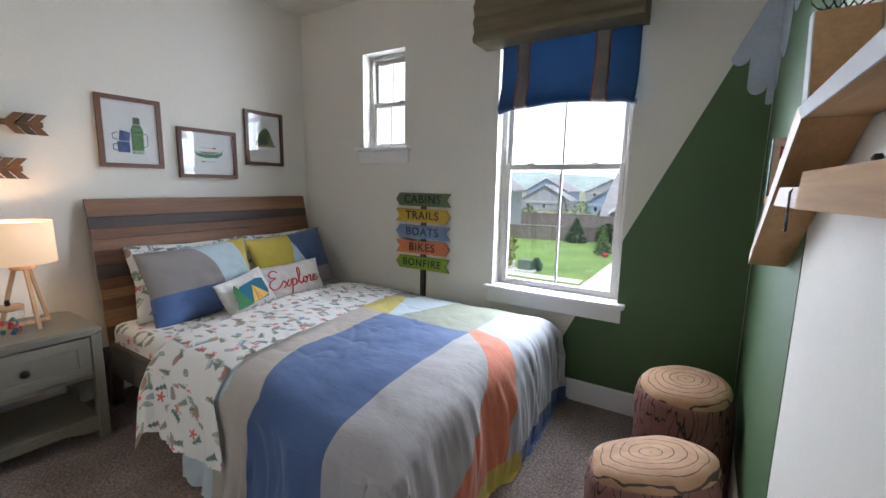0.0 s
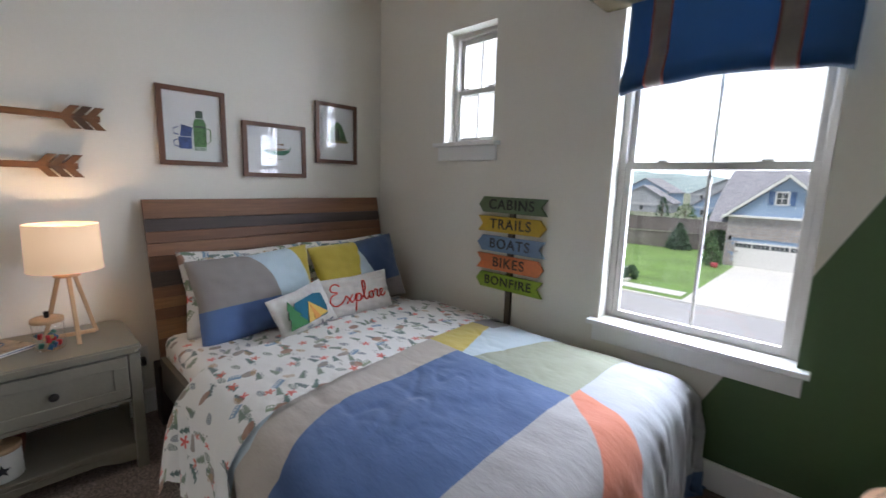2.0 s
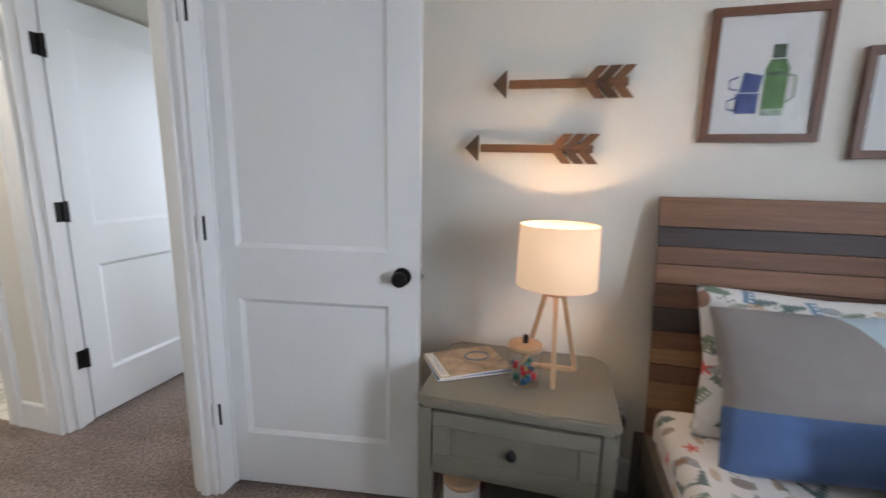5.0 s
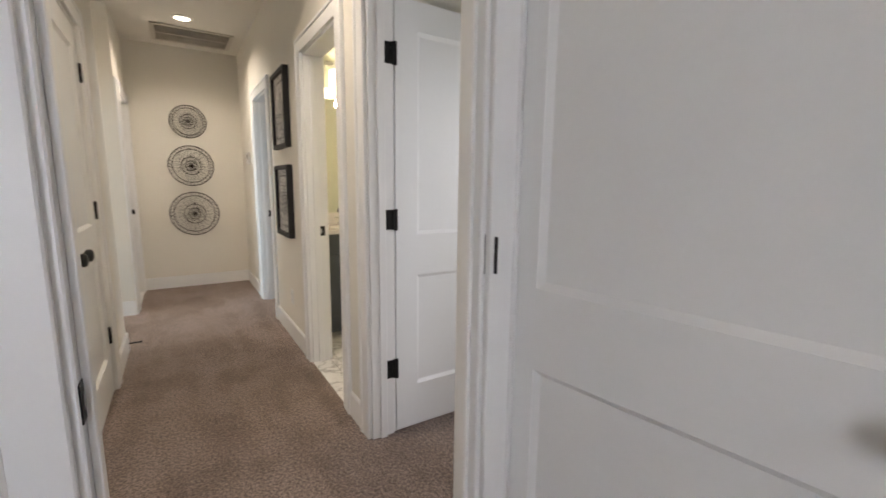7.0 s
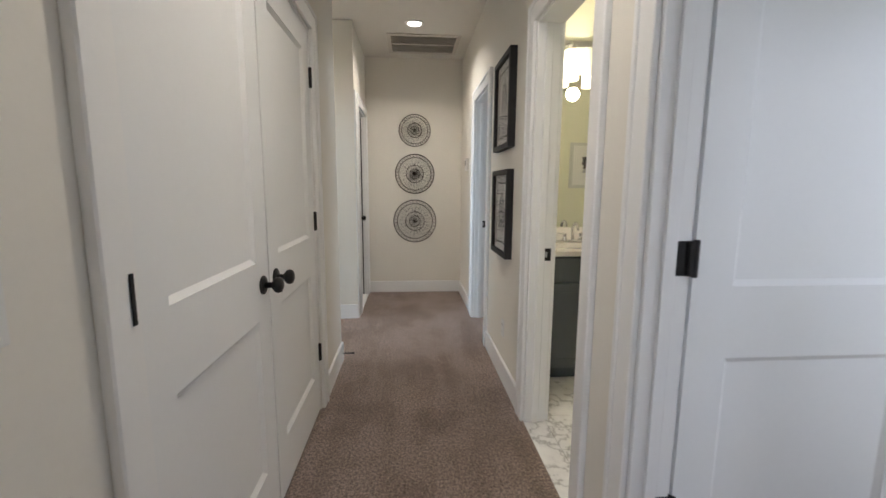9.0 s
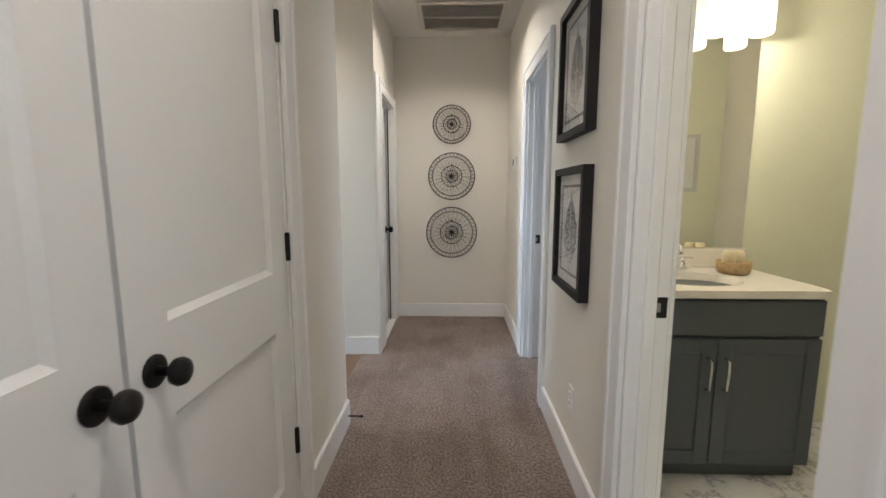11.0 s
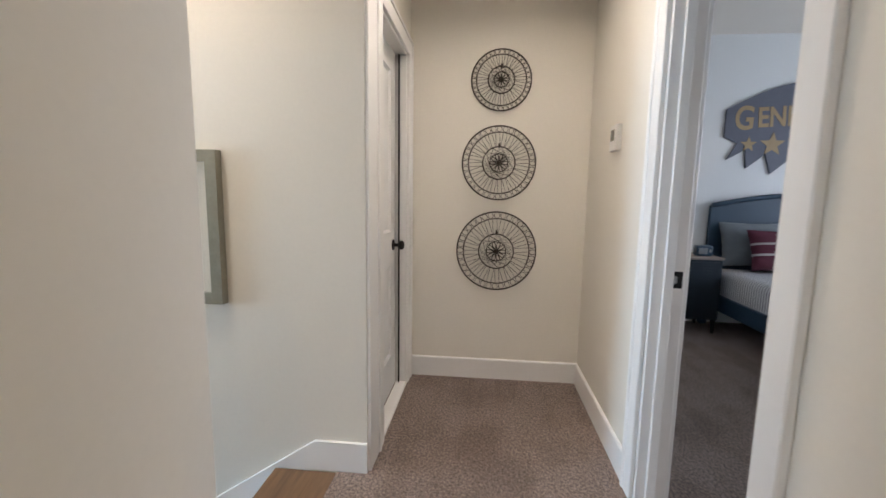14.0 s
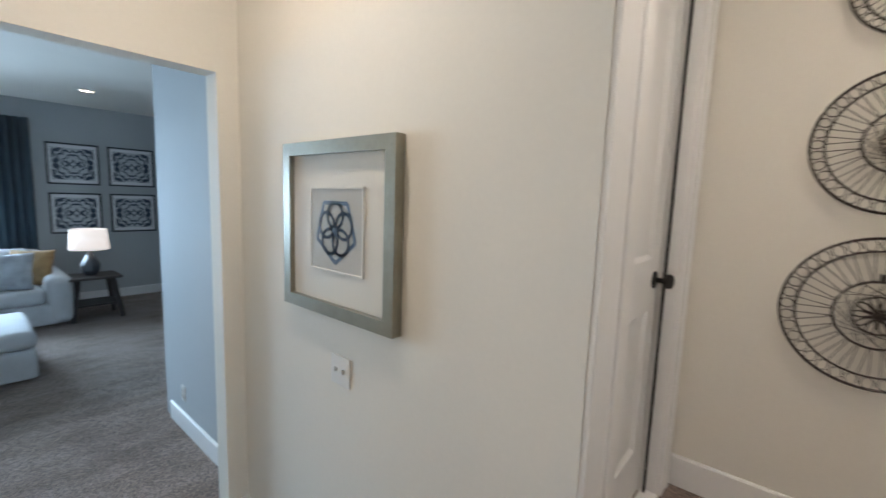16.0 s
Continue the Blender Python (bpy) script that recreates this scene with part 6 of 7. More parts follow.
for q, z in ((1.0, zt), (0.97, zt - 0.012), (0.86, zt - 0.06), (0.5, zt - 0.11), (0.05, zt - 0.115)):
    rings.append([bm.verts.new((0.21 * q * math.cos(2 * math.pi * k / n), -0.045 + 0.155 * q * math.sin(2 * math.pi * k / n), z)) for k in range(n)])
for a, b in zip(rings, rings[1:]):
    for k in range(n):
        bm.faces.new((a[k], a[(k + 1) % n], b[(k + 1) % n], b[k]))
bm.faces.new(rings[-1])
bmesh.ops.recalc_face_normals(bm, faces=bm.faces[:])
part("slab", bm, COUNTER, top)
part("backsplash", box(B(), (-0.44, 0.250, zt), (0.44, 0.268, zt + 0.10), 0.003), COUNTER, top)
fa = thing("faucet", (1.05, 2.905, 0.870), "chrome two-handle bathroom faucet", "faucet")
part("base", box(B(), (-0.085, -0.028, 0.0), (0.085, 0.028, 0.016), 0.010, 3), CHROME, fa, "", True)
part("spout", tube(B(), [(0, 0.0, 0.014), (0, 0.004, 0.09), (0, -0.010, 0.125), (0, -0.045, 0.14), (0, -0.085, 0.125), (0, -0.10, 0.095)], 0.011, 10), CHROME, fa, "", True)
for x in (-0.06, 0.06):
    part("handle", lathe(B(), [(0.020, 0.014), (0.014, 0.03), (0.013, 0.055), (0.016, 0.06), (0.006, 0.066)], (x, 0, 0), 16), CHROME, fa, "", True)
    part("lever", box(B(), (min(x, x * 1.9), -0.007, 0.056), (max(x, x * 1.9), 0.007, 0.066), 0.003), CHROME, fa)
mi = thing("wall_mirror", (1.05, 2.98, 1.53), "large frameless mirror over the vanity", "mirror")
part("glass", box(B(), (-0.40, -0.007, -0.555), (0.40, -0.002, 0.535)), MIRROR, mi)
OPAL = glow("lit_opal_glass", (1.0, 0.90, 0.70), 3.2)
vl = thing("vanity_light", (1.177, 2.98, 2.265), "brushed nickel vanity light with three lit opal shades", "wall light")
part("back_plate", box(B(), (-0.27, -0.03, -0.022), (0.27, 0.0, 0.022), 0.004), CHROME, vl)
for x in (-0.205, 0.0, 0.205):
    sdn = part("shade", lathe(B(), [(0.046, -0.265), (0.051, -0.258), (0.051, -0.072), (0.047, -0.066)], (x, -0.10, 0), 24), OPAL, vl, "lit opal glass shade", True)
    part("holder", lathe(B(), [(0.03, -0.065), (0.03, -0.035), (0.01, -0.025)], (x, -0.10, 0), 16), CHROME, sdn)
    part("arm", tube(B(), [(x, -0.02, 0.0), (x, -0.06, 0.004), (x, -0.10, -0.027)], 0.006, 8), CHROME, vl)
f = framed("picture_frame", (1.95, 1.18, 1.53), 180, 0.48, 0.52, 0.035, 0.025, mat("silver_frame", (0.55, 0.57, 0.56), 0.35, 0.4), "silver frame with dark brush strokes on white", "")
for k in range(4):
    z = 0.075 - 0.045 * k
    art(f, "brush_stroke", [(-0.10 + 0.02 * (k % 2), z - 0.028), (0.08 + 0.02 * (k % 2), z - 0.022), (0.10 - 0.015 * k, z + 0.025), (-0.085, z + 0.028)], 0.0135 + 0.0012 * (k % 2), INK if k < 3 else GREYTX)
bsk = thing("towel_basket", (1.30, 2.80, 0.871), "small basket of rolled cream towels", "basket")
part("basket_body", lathe(B(), [(0.055, 0.0), (0.07, 0.01), (0.078, 0.06), (0.074, 0.06), (0.066, 0.015), (0.001, 0.01)], seg=24), mat("wicker", (0.42, 0.30, 0.15), 0.7, var=0.3, scale=50, bump=0.7, bscale=150), bsk, "", True)
for x, y in ((-0.025, 0.0), (0.028, 0.015)):
    part("towel", lathe(B(), [(0.001, 0.012), (0.026, 0.014), (0.030, 0.08), (0.024, 0.11), (0.001, 0.112)], (x, y, 0), 14), weave("cream_towel", (0.62, 0.55, 0.38)), bsk, "", True)

# ---- second bedroom ----
NVY = mat("navy_paint", (0.018, 0.046, 0.078), 0.4, var=0.1)
gb = thing("bed", (2.75, 5.45, 0), "navy wooden bed with an arched headboard", "bed")
arch = [(-0.76, 0.25)] + [(-0.76 + 1.52 * k / 16, 1.155 + 0.10 * math.sin(math.pi * k / 16)) for k in range(17)] + [(0.76, 0.25)]
part("headboard", prism(B(), arch, 1, 1.045, 1.085), NVY, gb)
cap = [(-0.76 + 1.52 * k / 16, 1.03, 1.160 + 0.10 * math.sin(math.pi * k / 16)) for k in range(17)]
part("headboard_cap", tube(B(), cap, 0.022, 8), NVY, gb, "", True)
for x in (-0.745, 0.745):
    part("leg", box(B(), (x - 0.03, 1.02, 0), (x + 0.03, 1.085, 0.28), 0.004), NVY, gb)
    part("leg", box(B(), (x - 0.03, -1.0, 0), (x + 0.03, -0.93, 0.3), 0.004), NVY, gb)
    part("side_rail", box(B(), (x - 0.015, -0.93, 0.20), (x + 0.015, 1.02, 0.34)), NVY, gb)


def stripes(name, period, a, b, axis, duty=0.5):
    m, nt, bb = shader(name)
    s = nt.nodes.new("ShaderNodeSeparateXYZ")
    nt.links.new(coords(nt), s.inputs[0])
    k = calc(nt, "LESS_THAN", calc(nt, "FRACT", calc(nt, "MULTIPLY", s.outputs[axis], 1 / period)), duty)
    nt.links.new(mixer(nt, k, a, b), bb.inputs["Base Color"])
    bb.inputs["Roughness"].default_value = 0.85
    relief(nt, bb, noise_of(nt, coords(nt), 20, 3), 0.3, 0.005)
    return m


part("mattress", box(B(), (-0.73, -0.92, 0.26), (0.73, 1.02, 0.56), 0.06, 4), stripes("ticking", 0.030, (0.62, 0.63, 0.64), (0.16, 0.17, 0.20), 1, 0.3), gb, "striped white and grey sheet", True)
SLATE = weave("slate_quilt", (0.115, 0.135, 0.15))
quilt = thing("quilt", (2.75, 4.9, 0.0), "slate-grey quilt hanging over the bed's side", "quilt")
bm = B()
g = []
for i in range(36):
    row = []
    for j in range(28):
        u, v = i / 35 * 2.3 - 1.15, j / 27 * 1.22 - 0.62
        over = max(0, abs(u) - 0.74)
        x = math.copysign(min(abs(u), 0.77) + 0.08 * over, u) + 0.012 * math.sin(v * 14) * (1 if over else 0)
        z = 0.605 - over * 0.98 + 0.02 * noise.noise((u * 4, v * 4, 2)) * (1 if not over else 0.3)
        row.append(bm.verts.new((x, v, z)))
    g.append(row)
for a, b in zip(g, g[1:]):
    for j in range(27):
        bm.faces.new((a[j], a[j + 1], b[j + 1], b[j]))
bmesh.ops.solidify(bm, geom=bm.faces[:], thickness=0.012)
part("quilt_cover", bm, SLATE, quilt, "", True)
PLAID, pnt, pb = shader("maroon_plaid")
sx = pnt.nodes.new("ShaderNodeSeparateXYZ")
pnt.links.new(coords(pnt), sx.inputs[0])
ka = calc(pnt, "LESS_THAN", calc(pnt, "ABSOLUTE", calc(pnt, "SUBTRACT", calc(pnt, "ABSOLUTE", calc(pnt, "SUBTRACT", sx.outputs[0], 0.10)), 0.035)), 0.012)
kb = calc(pnt, "LESS_THAN", calc(pnt, "ABSOLUTE", calc(pnt, "SUBTRACT", calc(pnt, "ABSOLUTE", sx.outputs[2]), 0.05)), 0.010)
pc = mixer(pnt, calc(pnt, "MULTIPLY", kb, 0.6), mixer(pnt, calc(pnt, "MULTIPLY", ka, 0.6), (0.075, 0.010, 0.024), (0.36, 0.35, 0.36)), (0.50, 0.48, 0.47))
pnt.links.new(pc, pb.inputs["Base Color"])
pb.inputs["Roughness"].default_value = 0.85
for at, w, h, m, lab, lean in (((2.36, 6.40, 0.80), 0.62, 0.42, SLATE, "slate-grey bed pillow against the navy headboard", -15), ((3.10, 6.40, 0.80), 0.62, 0.42, SLATE, "slate-grey bed pillow against the navy headboard", -15), ((2.52, 6.24, 0.765), 0.60, 0.38, PLAID, "maroon plaid pillow with pale grey stripes", -20), ((3.0, 6.15, 0.73), 0.42, 0.32, stripes("grey_stripe", 0.05, (0.30, 0.30, 0.31), (0.5, 0.5, 0.5), 0), "small grey striped cushion", -22)):
    pp = thing("pillow", at, lab, "pillow", "pillows on the navy bed")
    pp.matrix_basis = pose(*at, lean)
    part("cover", pillow_mesh(w, h, 0.15, seed=at[0]), m, pp, "", True)
LOCKER = mat("locker_paint", (0.008, 0.017, 0.027), 0.4, var=0.1)
lk = thing("locker_nightstand", (1.74, 6.33, 0), "navy metal locker-style nightstand with louvres", "nightstand")
part("cabinet_body", box(B(), (-0.215, -0.19, 0.13), (0.215, 0.19, 0.68), 0.006), LOCKER, lk)
part("tabletop", box(B(), (-0.225, -0.20, 0.68), (0.225, 0.20, 0.70), 0.004), mat("grey_brown_top", (0.20, 0.17, 0.15), 0.5, var=0.1), lk)
ld = part("locker_door", box(B(), (-0.195, -0.202, 0.15), (0.195, -0.191, 0.66), 0.003), LOCKER, lk)
for k in range(4):
    for x in (-0.09, 0.09):
        part("louvre", box(B(), (x - 0.05, -0.207, 0.545 + 0.026 * k), (x + 0.05, -0.2025, 0.557 + 0.026 * k), 0.001, 1), LOCKER, ld)
for x in (-0.19, 0.19):
    for y in (-0.165, 0.165):
        part("leg", prism(B(), [(x - 0.018, 0.13), (x + 0.018, 0.13), (x + 0.010, 0.0), (x - 0.010, 0.0)], 1, y - 0.012, y + 0.012), BLACK, lk)
gl = thing("table_lamp", (1.66, 6.36, 0.70), "slim table lamp with a dark grey drum shade, lit", "lamp")
part("base", lathe(B(), [(0.07, 0.0), (0.07, 0.012), (0.012, 0.02), (0.007, 0.03), (0.007, 0.33)], seg=20), CHROME, gl, "", True)
bm = lathe(B(), [(0.10, 0.30), (0.095, 0.50)], seg=32)
for fc in [fc for fc in bm.faces if len(fc.verts) > 4]:
    bm.faces.remove(fc)
bmesh.ops.solidify(bm, geom=bm.faces[:], thickness=0.002)
part("shade", bm, weave("charcoal_shade", (0.09, 0.085, 0.08)), gl, "charcoal fabric shade", True)
ck = thing("alarm_clock", (1.84, 6.27, 0.70), "small dark retro clock radio", "clock")
part("case", box(B(), (-0.07, -0.04, 0.0), (0.07, 0.04, 0.095), 0.014, 3), NVY, ck, "", True)
part("clock_face", box(B(), (-0.055, -0.043, 0.02), (0.02, -0.0402, 0.075), 0.002, 1), mat("clock_grey", (0.18, 0.20, 0.21), 0.3), ck)
part("dial", lathe(B(), [(0.014, 0), (0.014, 0.006)], m=pose(0.043, -0.040, 0.05, 90), seg=16), CHROME, ck)
crest = thing("wall_sign", (2.78, 6.55, 1.86), "slate wall sign with gold letters and stars", "sign")
SIGNC, SIGNG = mat("sign_slate", (0.085, 0.095, 0.125), 0.6, var=0.1), mat("sign_gold", (0.30, 0.21, 0.11), 0.6, var=0.15)
outl = [(-0.72, 0.19)] + [(-0.70 + 1.40 * k / 10, 0.20 + 0.24 * math.sin(math.pi * k / 10)) for k in range(11)] + [(0.72, 0.19), (0.72, -0.06), (0.60, -0.12), (0.68, -0.27), (0.52, -0.18), (0.50, -0.35), (0.34, -0.22), (0.28, -0.40), (0.12, -0.26), (0.0, -0.42), (-0.12, -0.26), (-0.28, -0.40), (-0.34, -0.22), (-0.50, -0.35), (-0.52, -0.18), (-0.68, -0.27), (-0.60, -0.12), (-0.72, -0.06)]
part("board", prism(B(), outl, 1, -0.022, -0.002), SIGNC, crest)
SQUEEZE = Matrix.Diagonal((0.8, 1.0, 1.0, 1.0))
lettering("initial", "G", 0.30, pose(-0.645, -0.024, 0.10, 90) @ SQUEEZE, SIGNG, crest, "gold block capital", 0, 0.002, "LEFT", 1.0, 0.006)
lettering("word", "ENER", 0.25, pose(-0.445, -0.024, 0.105, 90, -3) @ SQUEEZE, SIGNG, crest, "gold block capitals", 0, 0.002, "LEFT", 1.0, 0.006)
for k, (x, r) in enumerate(((-0.50, 0.075), (-0.29, 0.115), (0.0, 0.175), (0.29, 0.115), (0.50, 0.075))):
    pts = [(x + r * (1 if q % 2 == 0 else 0.42) * math.sin(q * math.pi / 5), -0.13 + r * (1 if q % 2 == 0 else 0.42) * math.cos(q * math.pi / 5)) for q in range(10)]
    part("star", prism(B(), pts, 1, -0.0255, -0.022), SIGNG, crest, "gold star")

# ---- lounge below the steps ----
SOFA = weave("pale_grey_upholstery", (0.50, 0.51, 0.52), 300)
so = thing("sofa", (-7.35, 2.62, LF), "pale grey slipcovered sofa with rolled arms", "sofa")


def cushion(name, a, b, bev, m, parent, label=""):
    return part(name, box(B(), a, b, bev, 4), m, parent, label, True)


cushion("base", (-0.95, -1.15, 0.04), (0.25, 1.15, 0.30), 0.03, SOFA, so)
cushion("backrest", (-0.95, -1.15, 0.30), (-0.68, 1.15, 0.86), 0.09, SOFA, so)
for y in (-1.18, 1.18):
    cushion("arm", (-0.95, y - 0.13, 0.04), (0.27, y + 0.13, 0.62), 0.09, SOFA, so)
for y in (-0.53, 0.53):
    cushion("seat_cushion", (-0.68, y - 0.515, 0.30), (0.27, y + 0.515, 0.48), 0.06, SOFA, so)
    cushion("back_cushion", (-0.70, y - 0.50, 0.47), (-0.45, y + 0.50, 0.90), 0.09, SOFA, so)
ot = thing("ottoman", (-5.75, 2.95, LF), "pale grey upholstered ottoman", "ottoman")
cushion("base", (-0.45, -0.45, 0.03), (0.45, 0.45, 0.30), 0.03, SOFA, ot)
cushion("cushion", (-0.46, -0.46, 0.30), (0.46, 0.46, 0.46), 0.06, SOFA, ot)
for at, c, turn, lab in (((-7.55, 3.59, 0.16), (0.30, 0.18, 0.08), 60, "rust-brown throw cushion on the sofa"), ((-7.35, 3.37, 0.15), (0.34, 0.36, 0.38), 75, "pale patterned throw cushion on the sofa")):
    pp = thing("throw_cushion", at, lab, "cushion", "cushions on the sofa")
    pp.matrix_basis = pose(*at, 0, 0, turn) @ pose(0, 0, 0, -22)
    part("cover", pillow_mesh(0.46, 0.46, 0.17, seed=at[0]), weave("throw_%d" % turn, c, 200, var=0.3), pp, "", True)
DKW = wood("dark_table_wood", (0.035, 0.028, 0.025), 1, 0.45, 0.3)
tb = thing("side_table", (-7.32, 4.15, LF), "dark wooden side table with splayed legs and a shelf", "side table")
part("tabletop", box(B(), (-0.25, -0.27, 0.545), (0.25, 0.27, 0.575), 0.006), DKW, tb)
part("low_shelf", box(B(), (-0.22, -0.24, 0.20), (0.22, 0.24, 0.22), 0.004), DKW, tb)
for sx in (-1, 1):
    for sy in (-1, 1):
        part("leg", tube(B(), [(sx * 0.21, sy * 0.25, 0.015), (sx * 0.16, sy * 0.18, 0.545)], 0.030, 4), DKW, tb)
tl = thing("table_lamp", (-7.36, 4.14, LF + 0.575), "table lamp with a white shade and a dark faceted base", "lamp")
part("base", lathe(B(), [(0.06, 0.0), (0.10, 0.06), (0.105, 0.13), (0.045, 0.26), (0.02, 0.30), (0.012, 0.34)], seg=8), mat("smoked_glass", (0.06, 0.07, 0.08), 0.15, var=0.2), tl)
bm = lathe(B(), [(0.21, 0.34), (0.19, 0.60)], seg=36)
for fc in [fc for fc in bm.faces if len(fc.verts) > 4]:
    bm.faces.remove(fc)
bmesh.ops.solidify(bm, geom=bm.faces[:], thickness=0.003)
part("shade", bm, glow("lit_white_shade", (0.95, 0.88, 0.82), 0.9), tl, "lit white drum shade", True)
PATT, qnt, qb = shader("block_print")
qs = qnt.nodes.new("ShaderNodeSeparateXYZ")
qnt.links.new(coords(qnt), qs.inputs[0])
qx, qz = calc(qnt, "ABSOLUTE", qs.outputs[0]), calc(qnt, "ABSOLUTE", qs.outputs[2])
qr = calc(qnt, "SQRT", calc(qnt, "ADD", calc(qnt, "MULTIPLY", qx, qx), calc(qnt, "MULTIPLY", qz, qz)))
waves = calc(qnt, "MULTIPLY", calc(qnt, "SINE", calc(qnt, "MULTIPLY", qx, 52.0)), calc(qnt, "SINE", calc(qnt, "MULTIPLY", qz, 44.0)))
rings = calc(qnt, "SINE", calc(qnt, "ADD", calc(qnt, "MULTIPLY", qr, 90.0), calc(qnt, "MULTIPLY", waves, 2.5)))
qnt.links.new(ramp(qnt, calc(qnt, "MULTIPLY_ADD", rings, 0.35, calc(qnt, "MULTIPLY_ADD", waves, 0.2, 0.5)), ((0.42, (0.045, 0.06, 0.085)), (0.56, (0.50, 0.52, 0.54)))), qb.inputs["Base Color"])
qb.inputs["Roughness"].default_value = 0.7
for y in (4.20, 4.90):
    for z in (1.50, 0.79):
        f = framed("picture_frame", (-8.46, y, z), 90, 0.59, 0.59, 0.022, 0.03, FB, "black-framed block print with navy and white ornament", "prints over the side table", glazing=False)
        part("print", box(B(), (-0.235, -0.0165, -0.225), (0.235, -0.0145, 0.225)), PATT, f, "navy ornamental print")
CURT = weave("slate_curtain", (0.10, 0.155, 0.20), 200)
cu = thing("curtain", (-8.38, 3.46, LF), "slate-blue floor-length curtain beside the window", "curtain")
bm = B()
cols = [[bm.verts.new((0.045 * math.sin(k * 1.05), -0.30 + 0.60 * k / 40, z)) for z in (0.02, 1.3, 2.62)] for k in range(41)]
for a, b in zip(cols, cols[1:]):
    for j in range(2):
        bm.faces.new((a[j], a[j + 1], b[j + 1], b[j]))
bmesh.ops.solidify(bm, geom=bm.faces[:], thickness=0.004)
part("drop", bm, CURT, cu, "", True)
downlight((-7.05, 4.16, 2.34))


# ---- outside the windows ----
GZ = -5.02
GRASS = mat("lawn", (0.17, 0.29, 0.075), 0.9, var=0.35, scale=0.5, fine=6, bump=0.6, bscale=25, dist=0.05)
ASPHALT = mat("asphalt", (0.42, 0.42, 0.44), 0.9, var=0.08, scale=0.6, fine=30)
CONCRETE = mat("concrete", (0.66, 0.65, 0.62), 0.85, var=0.07, scale=0.8, fine=20)
# Distance haze is mixed into this pale blue-grey woodland colour.
FARLAND = mat("far_woods", (0.26, 0.33, 0.34), 0.95, var=0.4, scale=0.02, fine=0.2)
solid("ground", box(B(), (-900, -1500, GZ - 0.5), (900, 60, GZ)), mat("rough_grass", (0.17, 0.19, 0.13), 0.9, var=0.3, scale=0.05, fine=1), "rough grass and fields to the horizon")
SKYGLOW = glow("hazy_sky", (0.96, 0.98, 1.0), 0.76)
solid("backdrop", box(B(), (-1600, -902, GZ), (1600, -900, 1300)), SKYGLOW, "bright hazy white sky over the horizon")
solid("lawn", box(B(), (-60, -56, GZ), (60, -27.25, GZ + 0.01)), GRASS, "mown green lawn across the street")
solid("road", box(B(), (-200, -27.0, GZ), (200, -19.0, GZ + 0.02)), ASPHALT, "pale grey asphalt residential street")
solid("kerb", box(B(), (-200, -27.25, GZ), (200, -27.0, GZ + 0.13), 0.02), CONCRETE, "concrete kerb along the street")
pav = thing("pavement", (0, 0, 0), "pale concrete pavement in slabs beyond the grass verge", "pavement", kind="structure")
slab = part("slab", box(B(), (0, -29.7, GZ), (1.48, -28.5, GZ + 0.05), 0.01, 1), CONCRETE, pav)
for k in range(-14, 16):
    if not -5.2 < 1.5 * k < 4.2:
        again(slab, pav, Matrix.Translation((1.5 * k, 0, 0)))
slab.matrix_basis = Matrix.Translation((1.5 * 16, 0, 0))
drv = thing("driveway", (0, 0, 0), "wide pale concrete driveway up to the garage", "driveway", kind="structure")
for i in range(3):
    for j in range(5):
        part("slab", box(B(), (-4.6 + 2.95 * i, -43.3 + 3.25 * j, GZ), (-4.6 + 2.95 * i + 2.945, -43.3 + 3.25 * j + 3.245, GZ + 0.06), 0.01, 1), CONCRETE, drv)

STONE = mat("ledge_stone", (0.40, 0.36, 0.345), 0.9, var=0.35, scale=2.0, fine=12, bump=0.5, bscale=20, dist=0.02)
MORTAR = mat("mortar", (0.36, 0.33, 0.30), 0.95)
SIDING = mat("blue_siding", (0.30, 0.41, 0.58), 0.7, var=0.05, scale=0.5)
SIDING2 = mat("grey_siding", (0.36, 0.38, 0.42), 0.7, var=0.05, scale=0.5)
SHINGLE = mat("shingles", (0.27, 0.27, 0.30), 0.9, var=0.25, scale=1.5, fine=9, bump=0.5, bscale=12, dist=0.02)
WHITEW = mat("white_exterior", (0.72, 0.71, 0.69), 0.6, var=0.03)
SHUT = mat("blue_shutter", (0.07, 0.14, 0.30), 0.6)
DARKG = mat("dark_glazing", (0.05, 0.06, 0.07), 0.15)
gy = -43.4
house = thing("house", (1.5, gy, GZ), "blue-sided house with a stone-faced double garage", "house")
gl2, gr = 3.7, -6.2
part("wall", prism(B(), [(gl2 - 0.05, 0), (gl2 - 0.05, 4.2), (0, 7.3), (-3.65, 4.2), (gr, 4.2), (gr, 0)], 1, -11.0, 0.0), SIDING, house)
for k in range(14):
    z = 4.25 + 0.22 * k
    half = (7.25 - z) / 3.05 * 3.55
    if half > 0.1:
        part("siding_board", box(B(), (-half, 0.0, z), (half, 0.03, z + 0.205)), SIDING, house)
stones = B()
random.seed(5)
z = 0.05
while z < 4.1:
    h = random.choice((0.14, 0.19, 0.26))
    x = -6.0
    while x < gl2:
        w = random.uniform(0.30, 0.85)
        x1 = min(x + w, gl2)
        if not (-1.95 < (x + x1) / 2 < 3.05 and z < 2.2):
            box(stones, (x, 0.0, z), (x1 - 0.025, 0.05 + random.uniform(0, 0.05), min(z + h, 4.15) - 0.025))
        x = x1
    z += h
part("stone_facing", stones, STONE, house, "coursed grey-brown ledge stone")["kind"] = "stuff"
part("fascia", box(B(), (gr, 0.0, 4.15), (gl2 + 0.35, 0.35, 4.32), 0.02), WHITEW, house)
